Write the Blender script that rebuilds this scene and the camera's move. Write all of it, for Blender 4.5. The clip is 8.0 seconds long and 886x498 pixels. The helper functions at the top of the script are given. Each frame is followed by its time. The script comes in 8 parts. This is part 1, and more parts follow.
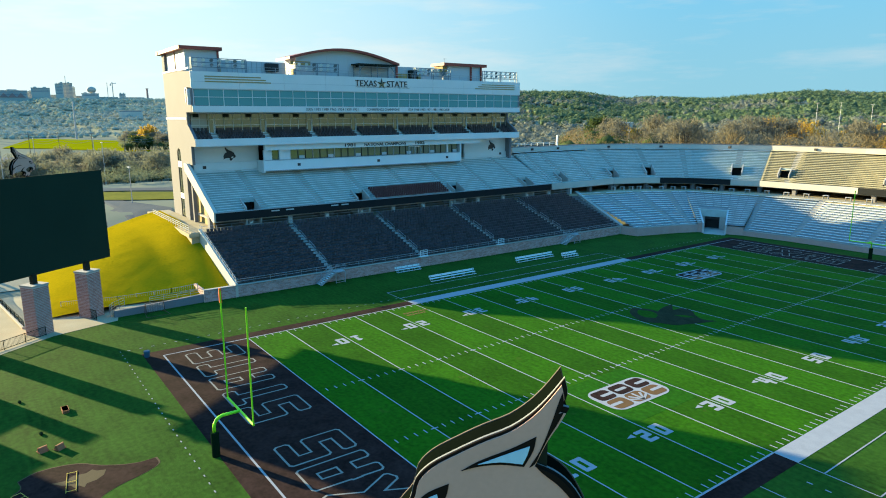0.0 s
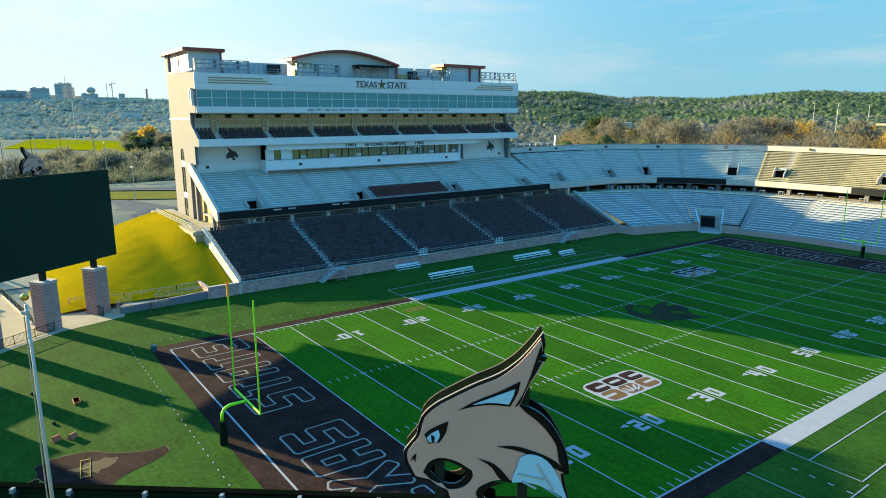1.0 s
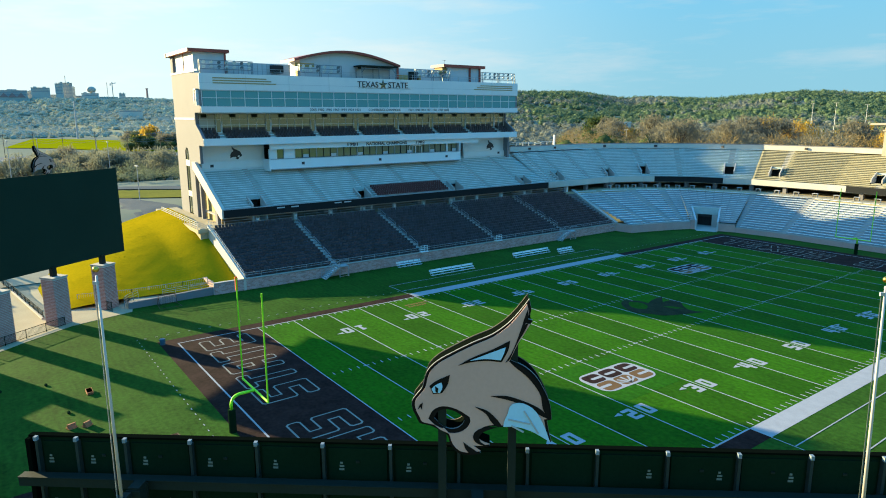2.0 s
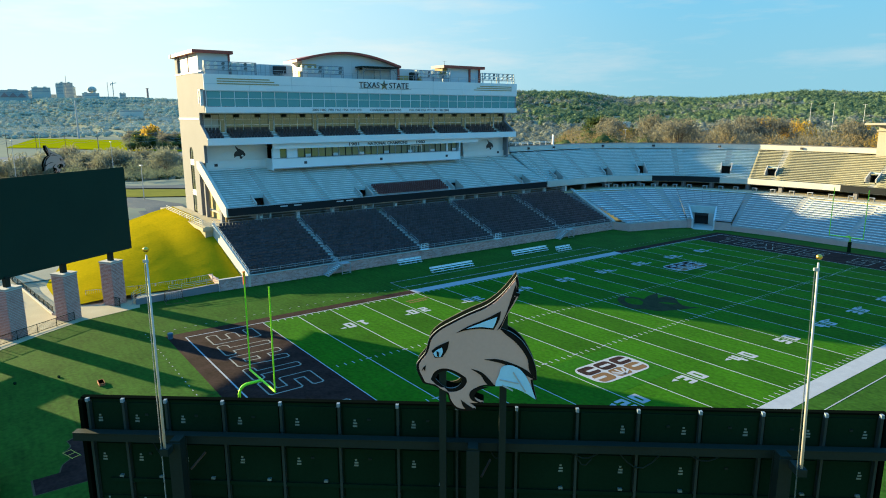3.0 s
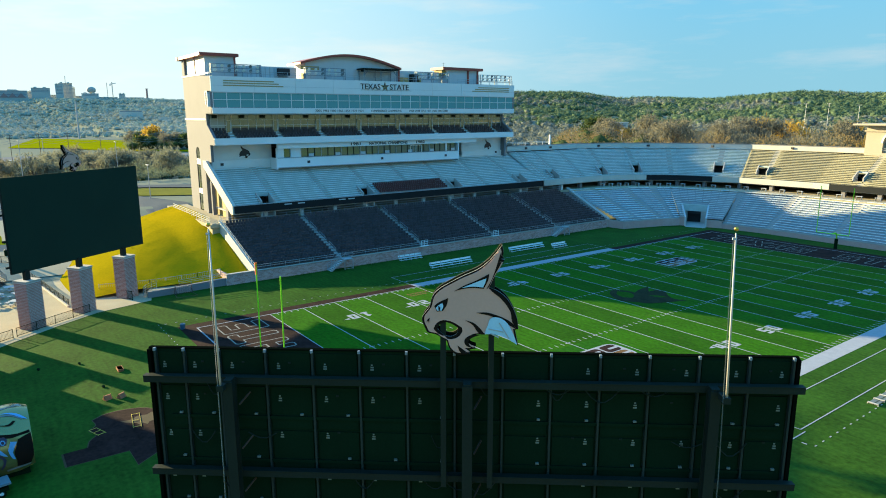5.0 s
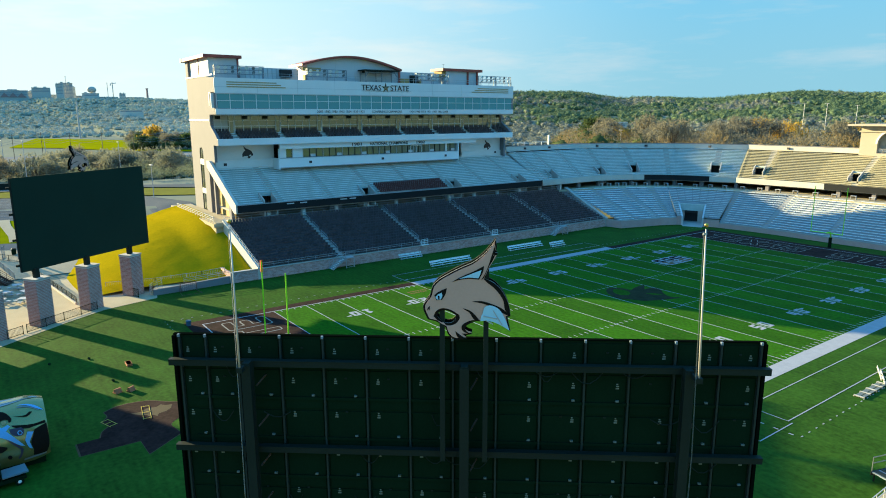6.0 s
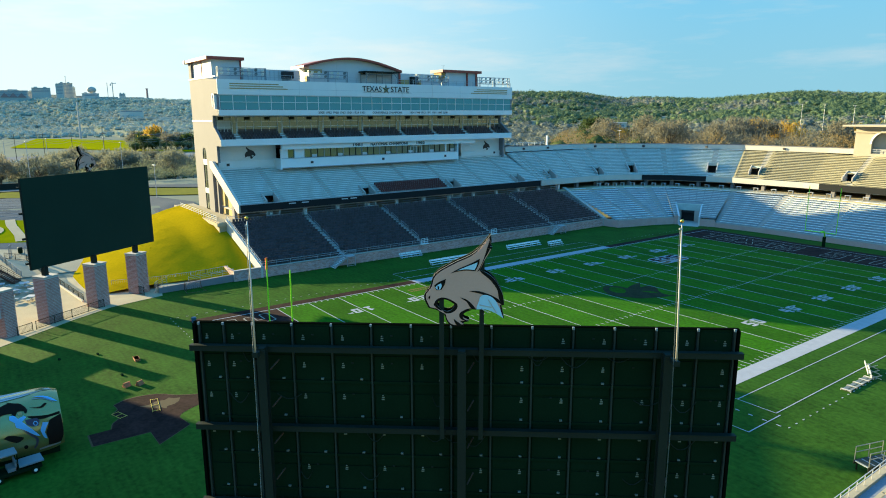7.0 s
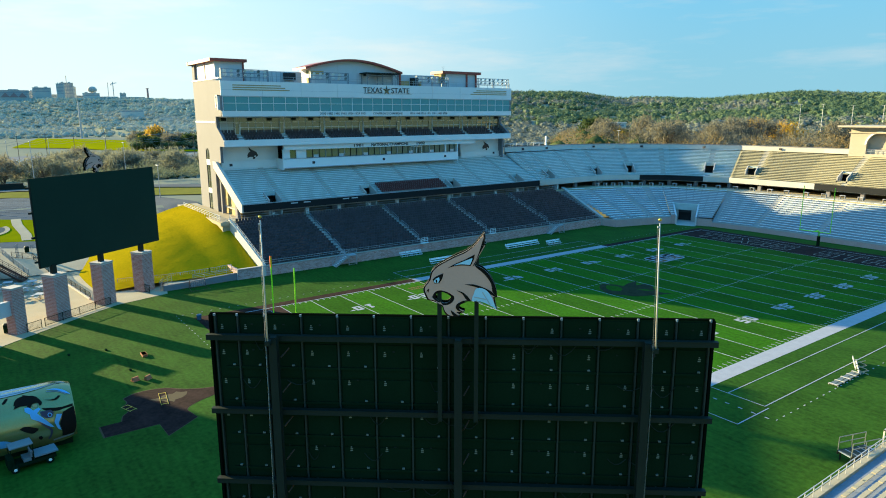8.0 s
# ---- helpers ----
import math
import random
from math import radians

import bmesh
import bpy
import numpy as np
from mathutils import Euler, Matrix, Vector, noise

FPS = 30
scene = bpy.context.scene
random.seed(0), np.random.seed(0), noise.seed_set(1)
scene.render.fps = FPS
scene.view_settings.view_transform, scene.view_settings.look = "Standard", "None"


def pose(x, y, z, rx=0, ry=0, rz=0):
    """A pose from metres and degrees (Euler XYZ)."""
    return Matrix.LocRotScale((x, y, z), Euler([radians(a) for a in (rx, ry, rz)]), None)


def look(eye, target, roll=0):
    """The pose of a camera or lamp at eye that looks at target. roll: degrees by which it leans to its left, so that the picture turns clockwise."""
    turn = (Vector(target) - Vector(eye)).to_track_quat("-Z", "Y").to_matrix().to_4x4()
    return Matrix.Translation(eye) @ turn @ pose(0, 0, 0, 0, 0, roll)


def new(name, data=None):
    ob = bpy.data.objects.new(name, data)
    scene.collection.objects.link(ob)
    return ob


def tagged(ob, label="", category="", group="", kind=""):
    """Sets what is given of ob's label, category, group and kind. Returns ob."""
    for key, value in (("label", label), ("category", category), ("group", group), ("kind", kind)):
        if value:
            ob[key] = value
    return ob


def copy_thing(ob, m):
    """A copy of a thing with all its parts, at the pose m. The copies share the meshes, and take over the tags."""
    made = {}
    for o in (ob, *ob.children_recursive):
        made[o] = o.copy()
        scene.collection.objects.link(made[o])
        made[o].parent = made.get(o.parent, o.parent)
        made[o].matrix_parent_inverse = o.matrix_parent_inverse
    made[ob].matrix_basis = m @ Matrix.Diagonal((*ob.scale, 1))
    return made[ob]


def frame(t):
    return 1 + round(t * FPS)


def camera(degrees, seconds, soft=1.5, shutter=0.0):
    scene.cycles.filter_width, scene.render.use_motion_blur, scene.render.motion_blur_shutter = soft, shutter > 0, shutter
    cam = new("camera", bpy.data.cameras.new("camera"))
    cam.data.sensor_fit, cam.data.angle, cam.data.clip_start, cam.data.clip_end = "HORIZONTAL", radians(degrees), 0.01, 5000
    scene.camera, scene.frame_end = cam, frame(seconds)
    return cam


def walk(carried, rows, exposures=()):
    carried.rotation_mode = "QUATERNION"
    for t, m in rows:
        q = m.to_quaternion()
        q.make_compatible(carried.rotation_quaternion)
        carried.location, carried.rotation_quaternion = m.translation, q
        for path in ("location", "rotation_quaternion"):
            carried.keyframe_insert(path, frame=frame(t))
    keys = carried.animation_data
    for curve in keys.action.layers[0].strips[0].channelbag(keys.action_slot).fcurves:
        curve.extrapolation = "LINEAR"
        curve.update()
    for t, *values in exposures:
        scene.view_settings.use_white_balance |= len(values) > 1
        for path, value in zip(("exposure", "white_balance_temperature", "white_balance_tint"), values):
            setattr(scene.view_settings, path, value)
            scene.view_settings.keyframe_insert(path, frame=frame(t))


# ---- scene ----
cam = camera(68.6, 8.0, 1.0)

PATH = [
    (0, (70.434, -23.542, 24.951), (68.849, -22.391, 24.548), -0.18),
    (0.5, (71.21, -24.111, 24.97), (69.625, -22.959, 24.568), -0.18),
    (1, (71.949, -24.669, 24.976), (70.365, -23.516, 24.574), -0.18),
    (1.5, (72.731, -25.269, 24.992), (71.147, -24.116, 24.589), -0.18),
    (3, (75.23, -27.115, 25.077), (73.646, -25.963, 24.673), -0.18),
    (3.5, (76.002, -27.677, 25.067), (74.418, -26.525, 24.663), -0.18),
    (4, (76.779, -28.268, 25.082), (75.196, -27.114, 24.678), -0.18),
    (4.5, (77.542, -28.843, 25.094), (75.959, -27.688, 24.691), -0.18),
    (6, (79.822, -30.47, 25.375), (78.24, -29.316, 24.971), -0.18),
    (6.5, (80.594, -31.013, 25.473), (79.011, -29.859, 25.07), -0.18),
    (7, (81.328, -31.55, 25.555), (79.746, -30.395, 25.151), -0.18),
    (7.5, (82.076, -32.078, 25.652), (80.494, -30.922, 25.248), -0.18),
    (8, (82.873, -32.564, 25.819), (81.291, -31.41, 25.414), -0.18),
]
walk(cam, [(t, look(eye, target, roll)) for t, eye, target, roll in PATH], exposures=[(0, 1.97, 6285, -3)])

# ---- sky, sun, exposure ----
SUN_AZ, SUN_EL = radians(25.1), radians(12.3)          # the way the light travels, from +x towards +y
world = bpy.data.worlds.new("sky")
scene.world = world
world.use_nodes = True
wn = world.node_tree.nodes
sky = wn.new("ShaderNodeTexSky")
sky.sky_type = "NISHITA"
sky.sun_disc = False
sky.sun_elevation = SUN_EL
sky.sun_rotation = math.atan2(-math.cos(SUN_AZ), -math.sin(SUN_AZ))
sky.air_density, sky.dust_density, sky.ozone_density = 0.85, 0.7, 6.0
soft_sky = wn.new("ShaderNodeGamma")                    # winter haze evens out the sky
soft_sky.inputs["Gamma"].default_value = 0.34
world.node_tree.links.new(sky.outputs[0], soft_sky.inputs["Color"])
rich_sky = wn.new("ShaderNodeHueSaturation")
rich_sky.inputs["Hue"].default_value, rich_sky.inputs["Saturation"].default_value = 0.513, 1.82
world.node_tree.links.new(soft_sky.outputs[0], rich_sky.inputs["Color"])
wl_ = world.node_tree.links


def sky_node(kind, **values):
    """A node of the sky with its inputs set by name."""
    n = wn.new(kind)
    for key, value in values.items():
        n.inputs[key.replace("_", " ")].default_value = value
    return n


def sky_mix(fac, a, b):
    n = sky_node("ShaderNodeMix")
    n.data_type = "RGBA"
    for key, v in (("Factor", fac), ("A", a), ("B", b)):
        if isinstance(v, tuple):
            n.inputs[key].default_value = v
        else:
            wl_.new(v, n.inputs[key])
    return n.outputs["Result"]


way = wn.new("ShaderNodeTexCoord")
height = wn.new("ShaderNodeSeparateXYZ")
wl_.new(way.outputs["Generated"], height.inputs[0])
# how near the sun's side of the sky a direction lies: 1 towards the sun, 0 away from it
sunward = wn.new("ShaderNodeVectorMath")
sunward.operation = "DOT_PRODUCT"
sunward.inputs[1].default_value = (-math.cos(SUN_AZ), -math.sin(SUN_AZ), 0.0)
wl_.new(way.outputs["Generated"], sunward.inputs[0])
glow = sky_node("ShaderNodeMapRange", From_Min=0.12, From_Max=0.92)
glow.interpolation_type = "SMOOTHSTEP"
wl_.new(sunward.outputs["Value"], glow.inputs["Value"])
haze_col = sky_mix(glow.outputs[0], (0.285, 0.50, 0.62, 1), (0.80, 0.855, 0.87, 1))      # pale winter haze, white towards the sun
haze = sky_node("ShaderNodeMapRange", From_Max=0.36, To_Min=0.86, To_Max=0.0)
haze.interpolation_type = "SMOOTHSTEP"
wl_.new(height.outputs["Z"], haze.inputs["Value"])
high_col = sky_mix(glow.outputs[0], (0.125, 0.455, 0.76, 1), (0.58, 0.80, 0.87, 1))       # clear blue above it
low_sky = sky_node("ShaderNodeMapRange", From_Min=0.25, From_Max=0.75, To_Min=0.85, To_Max=0.0)
low_sky.interpolation_type = "SMOOTHSTEP"
wl_.new(height.outputs["Z"], low_sky.inputs["Value"])
clear = sky_mix(low_sky.outputs[0], rich_sky.outputs[0], high_col)
hazy = sky_mix(haze.outputs[0], clear, haze_col)
# thin streaks of high cloud, lowest away from the sun
streak = sky_node("ShaderNodeMapping", Scale=(2.6, 3.6, 20.0), Rotation=(0.13, 0.08, 0.6))
veil = sky_node("ShaderNodeTexNoise", Scale=1.35, Detail=9.0, Roughness=0.6)
thin = sky_node("ShaderNodeMapRange", From_Min=0.50, From_Max=0.72)
low = sky_node("ShaderNodeMapRange", From_Min=0.1, From_Max=0.32, To_Min=0.85, To_Max=0.15)
wl_.new(way.outputs["Generated"], streak.inputs["Vector"])
wl_.new(streak.outputs[0], veil.inputs["Vector"])
wl_.new(veil.outputs["Fac"], thin.inputs["Value"])
wl_.new(height.outputs["Z"], low.inputs["Value"])
wl_.new(low.outputs[0], thin.inputs["To Max"])
cloud_col = sky_mix(glow.outputs[0], (0.46, 0.58, 0.69, 1), (0.88, 0.88, 0.88, 1))
wl_.new(sky_mix(thin.outputs[0], hazy, cloud_col), wn["Background"].inputs[0])
wn["Background"].inputs[1].default_value = 0.305
sun = new("sun", bpy.data.lights.new("sun", "SUN"))
sun.data.energy, sun.data.angle, sun.data.color = 4.9, radians(0.6), (1.0, 0.76, 0.42)
to_sun = Vector((-math.cos(SUN_AZ) * math.cos(SUN_EL), -math.sin(SUN_AZ) * math.cos(SUN_EL), math.sin(SUN_EL)))
sun.matrix_world = look(to_sun * 300, (0, 0, 0))


# ---- materials ----
def mat(name, col, rough=0.7, metal=0.0, var=0.18, scale=0.6, fine=14.0, bump=0.15, col2=None, mix=0.5, spec=0.4, island=0.0, each=0.0, coat=0.0, leafy=0.0):
    """Two scales of noise between col and col2 (or a darker col), with a fine relief."""
    m = bpy.data.materials.new(name)
    m.use_nodes = True
    n, l = m.node_tree.nodes, m.node_tree.links
    b = n["Principled BSDF"]
    b.inputs["Roughness"].default_value, b.inputs["Metallic"].default_value = rough, metal
    b.inputs["Specular IOR Level"].default_value = spec
    b.inputs["Coat Weight"].default_value = coat
    pos = n.new("ShaderNodeNewGeometry")
    big, small = n.new("ShaderNodeTexNoise"), n.new("ShaderNodeTexNoise")
    big.inputs["Scale"].default_value, small.inputs["Scale"].default_value = scale, fine
    big.inputs["Detail"].default_value, small.inputs["Detail"].default_value = 5, 4
    for t in (big, small):
        l.new(pos.outputs["Position"], t.inputs["Vector"])
    half = n.new("ShaderNodeMath")
    half.operation = "MULTIPLY_ADD"
    l.new(small.outputs["Fac"], half.inputs[0])
    half.inputs[1].default_value = 0.5
    addb = n.new("ShaderNodeMath")
    addb.operation = "MULTIPLY"
    l.new(big.outputs["Fac"], addb.inputs[0])
    addb.inputs[1].default_value = 0.6
    l.new(addb.outputs[0], half.inputs[2])
    fac = half.outputs[0]
    for src, amount in ((("Random Per Island", island), ("each", each))):
        if amount:
            w = n.new("ShaderNodeMath")
            w.operation = "MULTIPLY_ADD"
            if src == "each":
                l.new(n.new("ShaderNodeObjectInfo").outputs["Random"], w.inputs[0])
            else:
                l.new(pos.outputs[src], w.inputs[0])
            w.inputs[1].default_value = amount
            sub = n.new("ShaderNodeMath")
            sub.operation = "SUBTRACT"
            l.new(fac, sub.inputs[0])
            sub.inputs[1].default_value = amount / 2
            l.new(sub.outputs[0], w.inputs[2])
            fac = w.outputs[0]
    ramp = n.new("ShaderNodeMapRange")
    ramp.inputs["From Min"].default_value, ramp.inputs["From Max"].default_value = mix - 0.27, mix + 0.33
    l.new(fac, ramp.inputs["Value"])
    cm = n.new("ShaderNodeMix")
    cm.data_type = "RGBA"
    c2 = col2 or tuple(c * (1 - 2 * var) for c in col)
    cm.inputs["A"].default_value = (*[c * (1 if col2 else 1 - var) for c in (c2 if not col2 else col)], 1) if col2 else (*c2, 1)
    cm.inputs["B"].default_value = (*col2, 1) if col2 else (*[min(1, c * (1 + var * 0.4)) for c in col], 1)
    l.new(ramp.outputs["Result"], cm.inputs["Factor"])
    l.new(cm.outputs["Result"], b.inputs["Base Color"])
    if leafy:                                   # thin leaves and twigs let light through
        tr, mx = n.new("ShaderNodeBsdfTranslucent"), n.new("ShaderNodeMixShader")
        mx.inputs[0].default_value = leafy
        l.new(cm.outputs["Result"], tr.inputs["Color"])
        l.new(b.outputs[0], mx.inputs[1])
        l.new(tr.outputs[0], mx.inputs[2])
        l.new(mx.outputs[0], n["Material Output"].inputs["Surface"])
    if bump:
        bp = n.new("ShaderNodeBump")
        bp.inputs["Strength"].default_value = bump
        bp.inputs["Distance"].default_value = 0.02
        l.new(small.outputs["Fac"], bp.inputs["Height"])
        l.new(bp.outputs["Normal"], b.inputs["Normal"])
    return m


def turf_mat(name, col, along=1, patch=0.35, wear=0.5):
    """Artificial turf: brushed streaks along one axis, soft patches of lean, fine pile and a little brown wear."""
    m = bpy.data.materials.new(name)
    m.use_nodes = True
    n, l = m.node_tree.nodes, m.node_tree.links
    b = n["Principled BSDF"]
    b.inputs["Roughness"].default_value, b.inputs["Specular IOR Level"].default_value = 0.8, 0.035
    pos = n.new("ShaderNodeNewGeometry")

    def noise_at(scale, detail, squash=None):
        t = n.new("ShaderNodeTexNoise")
        t.inputs["Scale"].default_value, t.inputs["Detail"].default_value = scale, detail
        if squash:
            mp = n.new("ShaderNodeMapping")
            mp.inputs["Scale"].default_value = squash
            l.new(pos.outputs["Position"], mp.inputs["Vector"])
            l.new(mp.outputs[0], t.inputs["Vector"])
        else:
            l.new(pos.outputs["Position"], t.inputs["Vector"])
        return t.outputs["Fac"]

    def mixed(fac, lo, hi, a, c):
        r = n.new("ShaderNodeMapRange")
        r.inputs["From Min"].default_value, r.inputs["From Max"].default_value = lo, hi
        l.new(fac, r.inputs["Value"])
        x = n.new("ShaderNodeMix")
        x.data_type = "RGBA"
        l.new(r.outputs[0], x.inputs["Factor"])
        for key, v in (("A", a), ("B", c)):
            if isinstance(v, tuple):
                x.inputs[key].default_value = (*v, 1)
            else:
                l.new(v, x.inputs[key])
        return x.outputs["Result"]
    tone = lambda k: tuple(c * k for c in col)
    streaks = mixed(noise_at(1.0, 5, (0.22, 2.2, 1) if along else (2.2, 0.22, 1)), 0.3, 0.7, tone(1 - patch * 0.8), tone(1 + patch * 0.7))
    patches = mixed(noise_at(0.22, 5), 0.32, 0.68, tone(1 - patch), tone(1 + patch * 0.7))
    both = n.new("ShaderNodeMix")
    both.data_type = "RGBA"
    both.inputs["Factor"].default_value = 0.5
    l.new(streaks, both.inputs["A"])
    l.new(patches, both.inputs["B"])
    pile = mixed(noise_at(2.4, 8), 0.3, 0.72, tone(0.45), tone(1.5))
    fine = n.new("ShaderNodeMix")
    fine.data_type = "RGBA"
    fine.inputs["Factor"].default_value = 0.48
    l.new(both.outputs["Result"], fine.inputs["A"])
    l.new(pile, fine.inputs["B"])
    worn = mixed(noise_at(0.5, 6), 0.66, 0.86, fine.outputs["Result"], tuple(a * (1 - wear) + c * wear for a, c in zip(col, (0.13, 0.10, 0.03))))
    l.new(worn, b.inputs["Base Color"])
    bp = n.new("ShaderNodeBump")
    bp.inputs["Strength"].default_value, bp.inputs["Distance"].default_value = 0.55, 0.03
    l.new(noise_at(5.0, 4), bp.inputs["Height"])
    l.new(bp.outputs["Normal"], b.inputs["Normal"])
    return m


TURF_A = turf_mat("turf_light", (0.0355, 0.119, 0.0040), patch=0.5)
TURF_B = turf_mat("turf_dark", (0.0270, 0.091, 0.0035), patch=0.5)
TURF_C = turf_mat("turf_bright", (0.025, 0.104, 0.005), patch=0.3, wear=0.1)
TURF_OUT = turf_mat("turf_outer", (0.033, 0.085, 0.0095), patch=0.7, wear=0.2)
MAROON_TURF = mat("maroon_turf", (0.040, 0.021, 0.018), 0.9, scale=0.6, fine=3, var=0.6, bump=0.5, spec=0.06)
WHITE_TURF = mat("white_turf_paint", (0.36, 0.37, 0.385), 0.8, scale=1.2, fine=12, var=0.12, bump=0.3, spec=0.0)
BROWN_STEEL = mat("brown_steel", (0.085, 0.050, 0.035), 0.6, var=0.15, bump=0.05, spec=0.3)
EMBLEM_TURF = mat("brown_turf_emblem", (0.036, 0.044, 0.022), 0.9, scale=0.6, fine=4, var=0.4, bump=0.4, spec=0.05)
PANEL = mat("cream_precast_panel", (0.58, 0.54, 0.46), 0.8, scale=0.3, fine=6, var=0.1, bump=0.05, spec=0.2)
BENCHMETAL = mat("worn_aluminium", (0.50, 0.50, 0.48), 0.5, var=0.12, metal=0.2, bump=0.05)
FASCIA = mat("charcoal_display", (0.020, 0.022, 0.023), 0.7, var=0.1, bump=0.0, spec=0.1)
CREAM_N = mat("warm_cream_stucco", (0.45, 0.39, 0.30), 0.85, scale=0.25, fine=9, var=0.08, spec=0.1)
YELLOW = mat("yellow_strap", (0.62, 0.45, 0.06), 0.6, var=0.1, bump=0.0)
TAN_TURF = mat("tan_white_turf_paint", (0.30, 0.285, 0.245), 0.8, scale=1.2, fine=12, var=0.15, bump=0.3, spec=0.0)
GOLD_TURF = mat("gold_turf_paint", (0.075, 0.055, 0.026), 0.8, spec=0.2)
BROWN_TURF = mat("brown_turf_paint", (0.16, 0.085, 0.03), 0.8, spec=0.2)
BERM = mat("dry_grass", (0.385, 0.265, 0.006), 0.95, scale=0.12, fine=2.4, col2=(0.225, 0.19, 0.005), bump=1.0, spec=0.0)
LAND = mat("rough_grassland", (0.19, 0.205, 0.15), 0.95, scale=0.02, fine=0.4, col2=(0.25, 0.255, 0.19), bump=0.0, spec=0.0)
MEADOW = mat("meadow_grass", (0.30, 0.29, 0.003), 0.95, scale=0.05, fine=0.5, col2=(0.17, 0.19, 0.004), bump=0.3, spec=0.0)
HIGHWAY = mat("pale_highway_concrete", (0.24, 0.24, 0.235), 0.95, scale=0.05, fine=1, var=0.15, spec=0.0)
VERGE = mat("dull_verge_grass", (0.23, 0.215, 0.045), 0.95, scale=0.15, fine=1.2, col2=(0.14, 0.14, 0.035), bump=0.3, spec=0.0)
ASPHALT = mat("asphalt", (0.17, 0.175, 0.165), 0.95, scale=0.1, fine=3, var=0.2, spec=0.0)
CONC = mat("concrete", (0.46, 0.43, 0.38), 0.85, scale=0.35, fine=7, var=0.15, spec=0.25)
PAVE = mat("pale_paving", (0.45, 0.385, 0.255), 0.85, scale=0.3, fine=6, var=0.14, spec=0.05)
STEPC = mat("deck_concrete", (0.50, 0.59, 0.56), 0.85, scale=0.5, fine=7, var=0.2, spec=0.25)
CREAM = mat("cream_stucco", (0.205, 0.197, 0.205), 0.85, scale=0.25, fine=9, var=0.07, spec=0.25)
WHITE = mat("white_panel", (0.78, 0.77, 0.74), 0.6, scale=0.3, fine=8, var=0.06, bump=0.05)
PALE = mat("pale_grey_cladding", (0.53, 0.54, 0.54), 0.55, scale=0.3, fine=8, var=0.07, bump=0.05)
BRICKWALL = mat("rose_stone", (0.40, 0.25, 0.22), 0.85, scale=0.8, fine=6, col2=(0.52, 0.37, 0.33), bump=0.3, each=0.5)
STONES = mat("rose_stone_blocks", (0.38, 0.22, 0.19), 0.85, scale=0.8, fine=6, col2=(0.52, 0.36, 0.33), bump=0.3, island=0.7)
BRICK = mat("red_brick", (0.33, 0.165, 0.14), 0.85, scale=1.0, fine=8, col2=(0.45, 0.26, 0.225), bump=0.3, each=0.6, island=0.6)
BLADE = mat("dry_grass_blades", (0.31, 0.22, 0.006), 0.95, scale=0.12, island=0.15, col2=(0.23, 0.19, 0.005), bump=0.0, spec=0.0)
INK = mat("matt_black_trim", (0.004, 0.006, 0.004), 0.9, spec=0.0, bump=0.0)
MORTAR = mat("mortar", (0.68, 0.62, 0.58), 0.9, spec=0.2)
MAROON = mat("maroon_metal_roof", (0.30, 0.060, 0.040), 0.5, var=0.1, spec=0.4)
STEPN = mat("blue_grey_deck", (0.42, 0.455, 0.47), 0.85, scale=0.5, fine=7, var=0.2, spec=0.1)
# Warm sunlight is put into the next two colours, for the sunlit north bays.
STEPB = mat("sun_tinted_beige_deck", (0.33, 0.31, 0.22), 0.85, scale=0.5, fine=7, var=0.2, spec=0.2)
ALUB = mat("sun_tinted_bench", (0.57, 0.51, 0.33), 0.6, scale=0.6, fine=10, var=0.12, bump=0.05, spec=0.2)
# East stand: sun gold and shade blue are put into bench and tread colours.
ALUE = mat("sun_gold_bench", (0.50, 0.41, 0.24), 0.6, scale=0.6, fine=10, var=0.15, bump=0.05, spec=0.2)
STEPE = mat("shade_blue_deck", (0.26, 0.29, 0.33), 0.85, scale=0.5, fine=7, var=0.2, spec=0.1)
ALU = mat("aluminium_bench", (0.80, 0.85, 0.84), 0.5, metal=0.0, scale=0.6, fine=10, var=0.08, bump=0.05)
RACK = mat("blue_grey_steel", (0.20, 0.24, 0.27), 0.5, metal=0.0, var=0.1, bump=0.05)
ALUM2 = mat("galvanised_steel", (0.42, 0.43, 0.44), 0.5, metal=0.3, var=0.1, bump=0.05)
SEAT = mat("dark_plastic_seat", (0.050, 0.043, 0.050), 0.45, var=0.25, bump=0.0, island=0.7, spec=0.35)
STEPD = mat("dark_deck_concrete", (0.20, 0.19, 0.18), 0.85, scale=0.5, fine=7, var=0.25, spec=0.2)
SEATM = mat("maroon_plastic_seat", (0.10, 0.035, 0.035), 0.5, var=0.2, bump=0.0, island=0.4)
BLACK = mat("black_steel", (0.009, 0.023, 0.011), 0.9, var=0.2, bump=0.05, spec=0.0)
STEELG = mat("dark_grey_steel", (0.013, 0.022, 0.017), 0.6, var=0.2, bump=0.05, spec=0.15)
SCREEN = mat("unlit_led_screen", (0.014, 0.034, 0.022), 0.8, var=0.12, scale=0.2, fine=20, bump=0.1, spec=0.15)
# Near-black: the shade inside rooms, openings and passages is put into this colour.
DARK = mat("painted_interior_shade", (0.03, 0.03, 0.03), 0.9)
TAN = mat("tan_paint", (0.40, 0.29, 0.11), 0.8, var=0.1)
GOLD = mat("gold_paint", (0.36, 0.27, 0.11), 0.5, var=0.1)
YELLOWGREEN = mat("goalpost_paint", (0.36, 0.82, 0.02), 0.4, var=0.03, bump=0.0)
ORANGE = mat("orange_ribbon", (0.85, 0.16, 0.01), 0.6, var=0.05)
POLE = mat("pale_pole_paint", (0.50, 0.46, 0.42), 0.5, metal=0.0, var=0.08, bump=0.0)
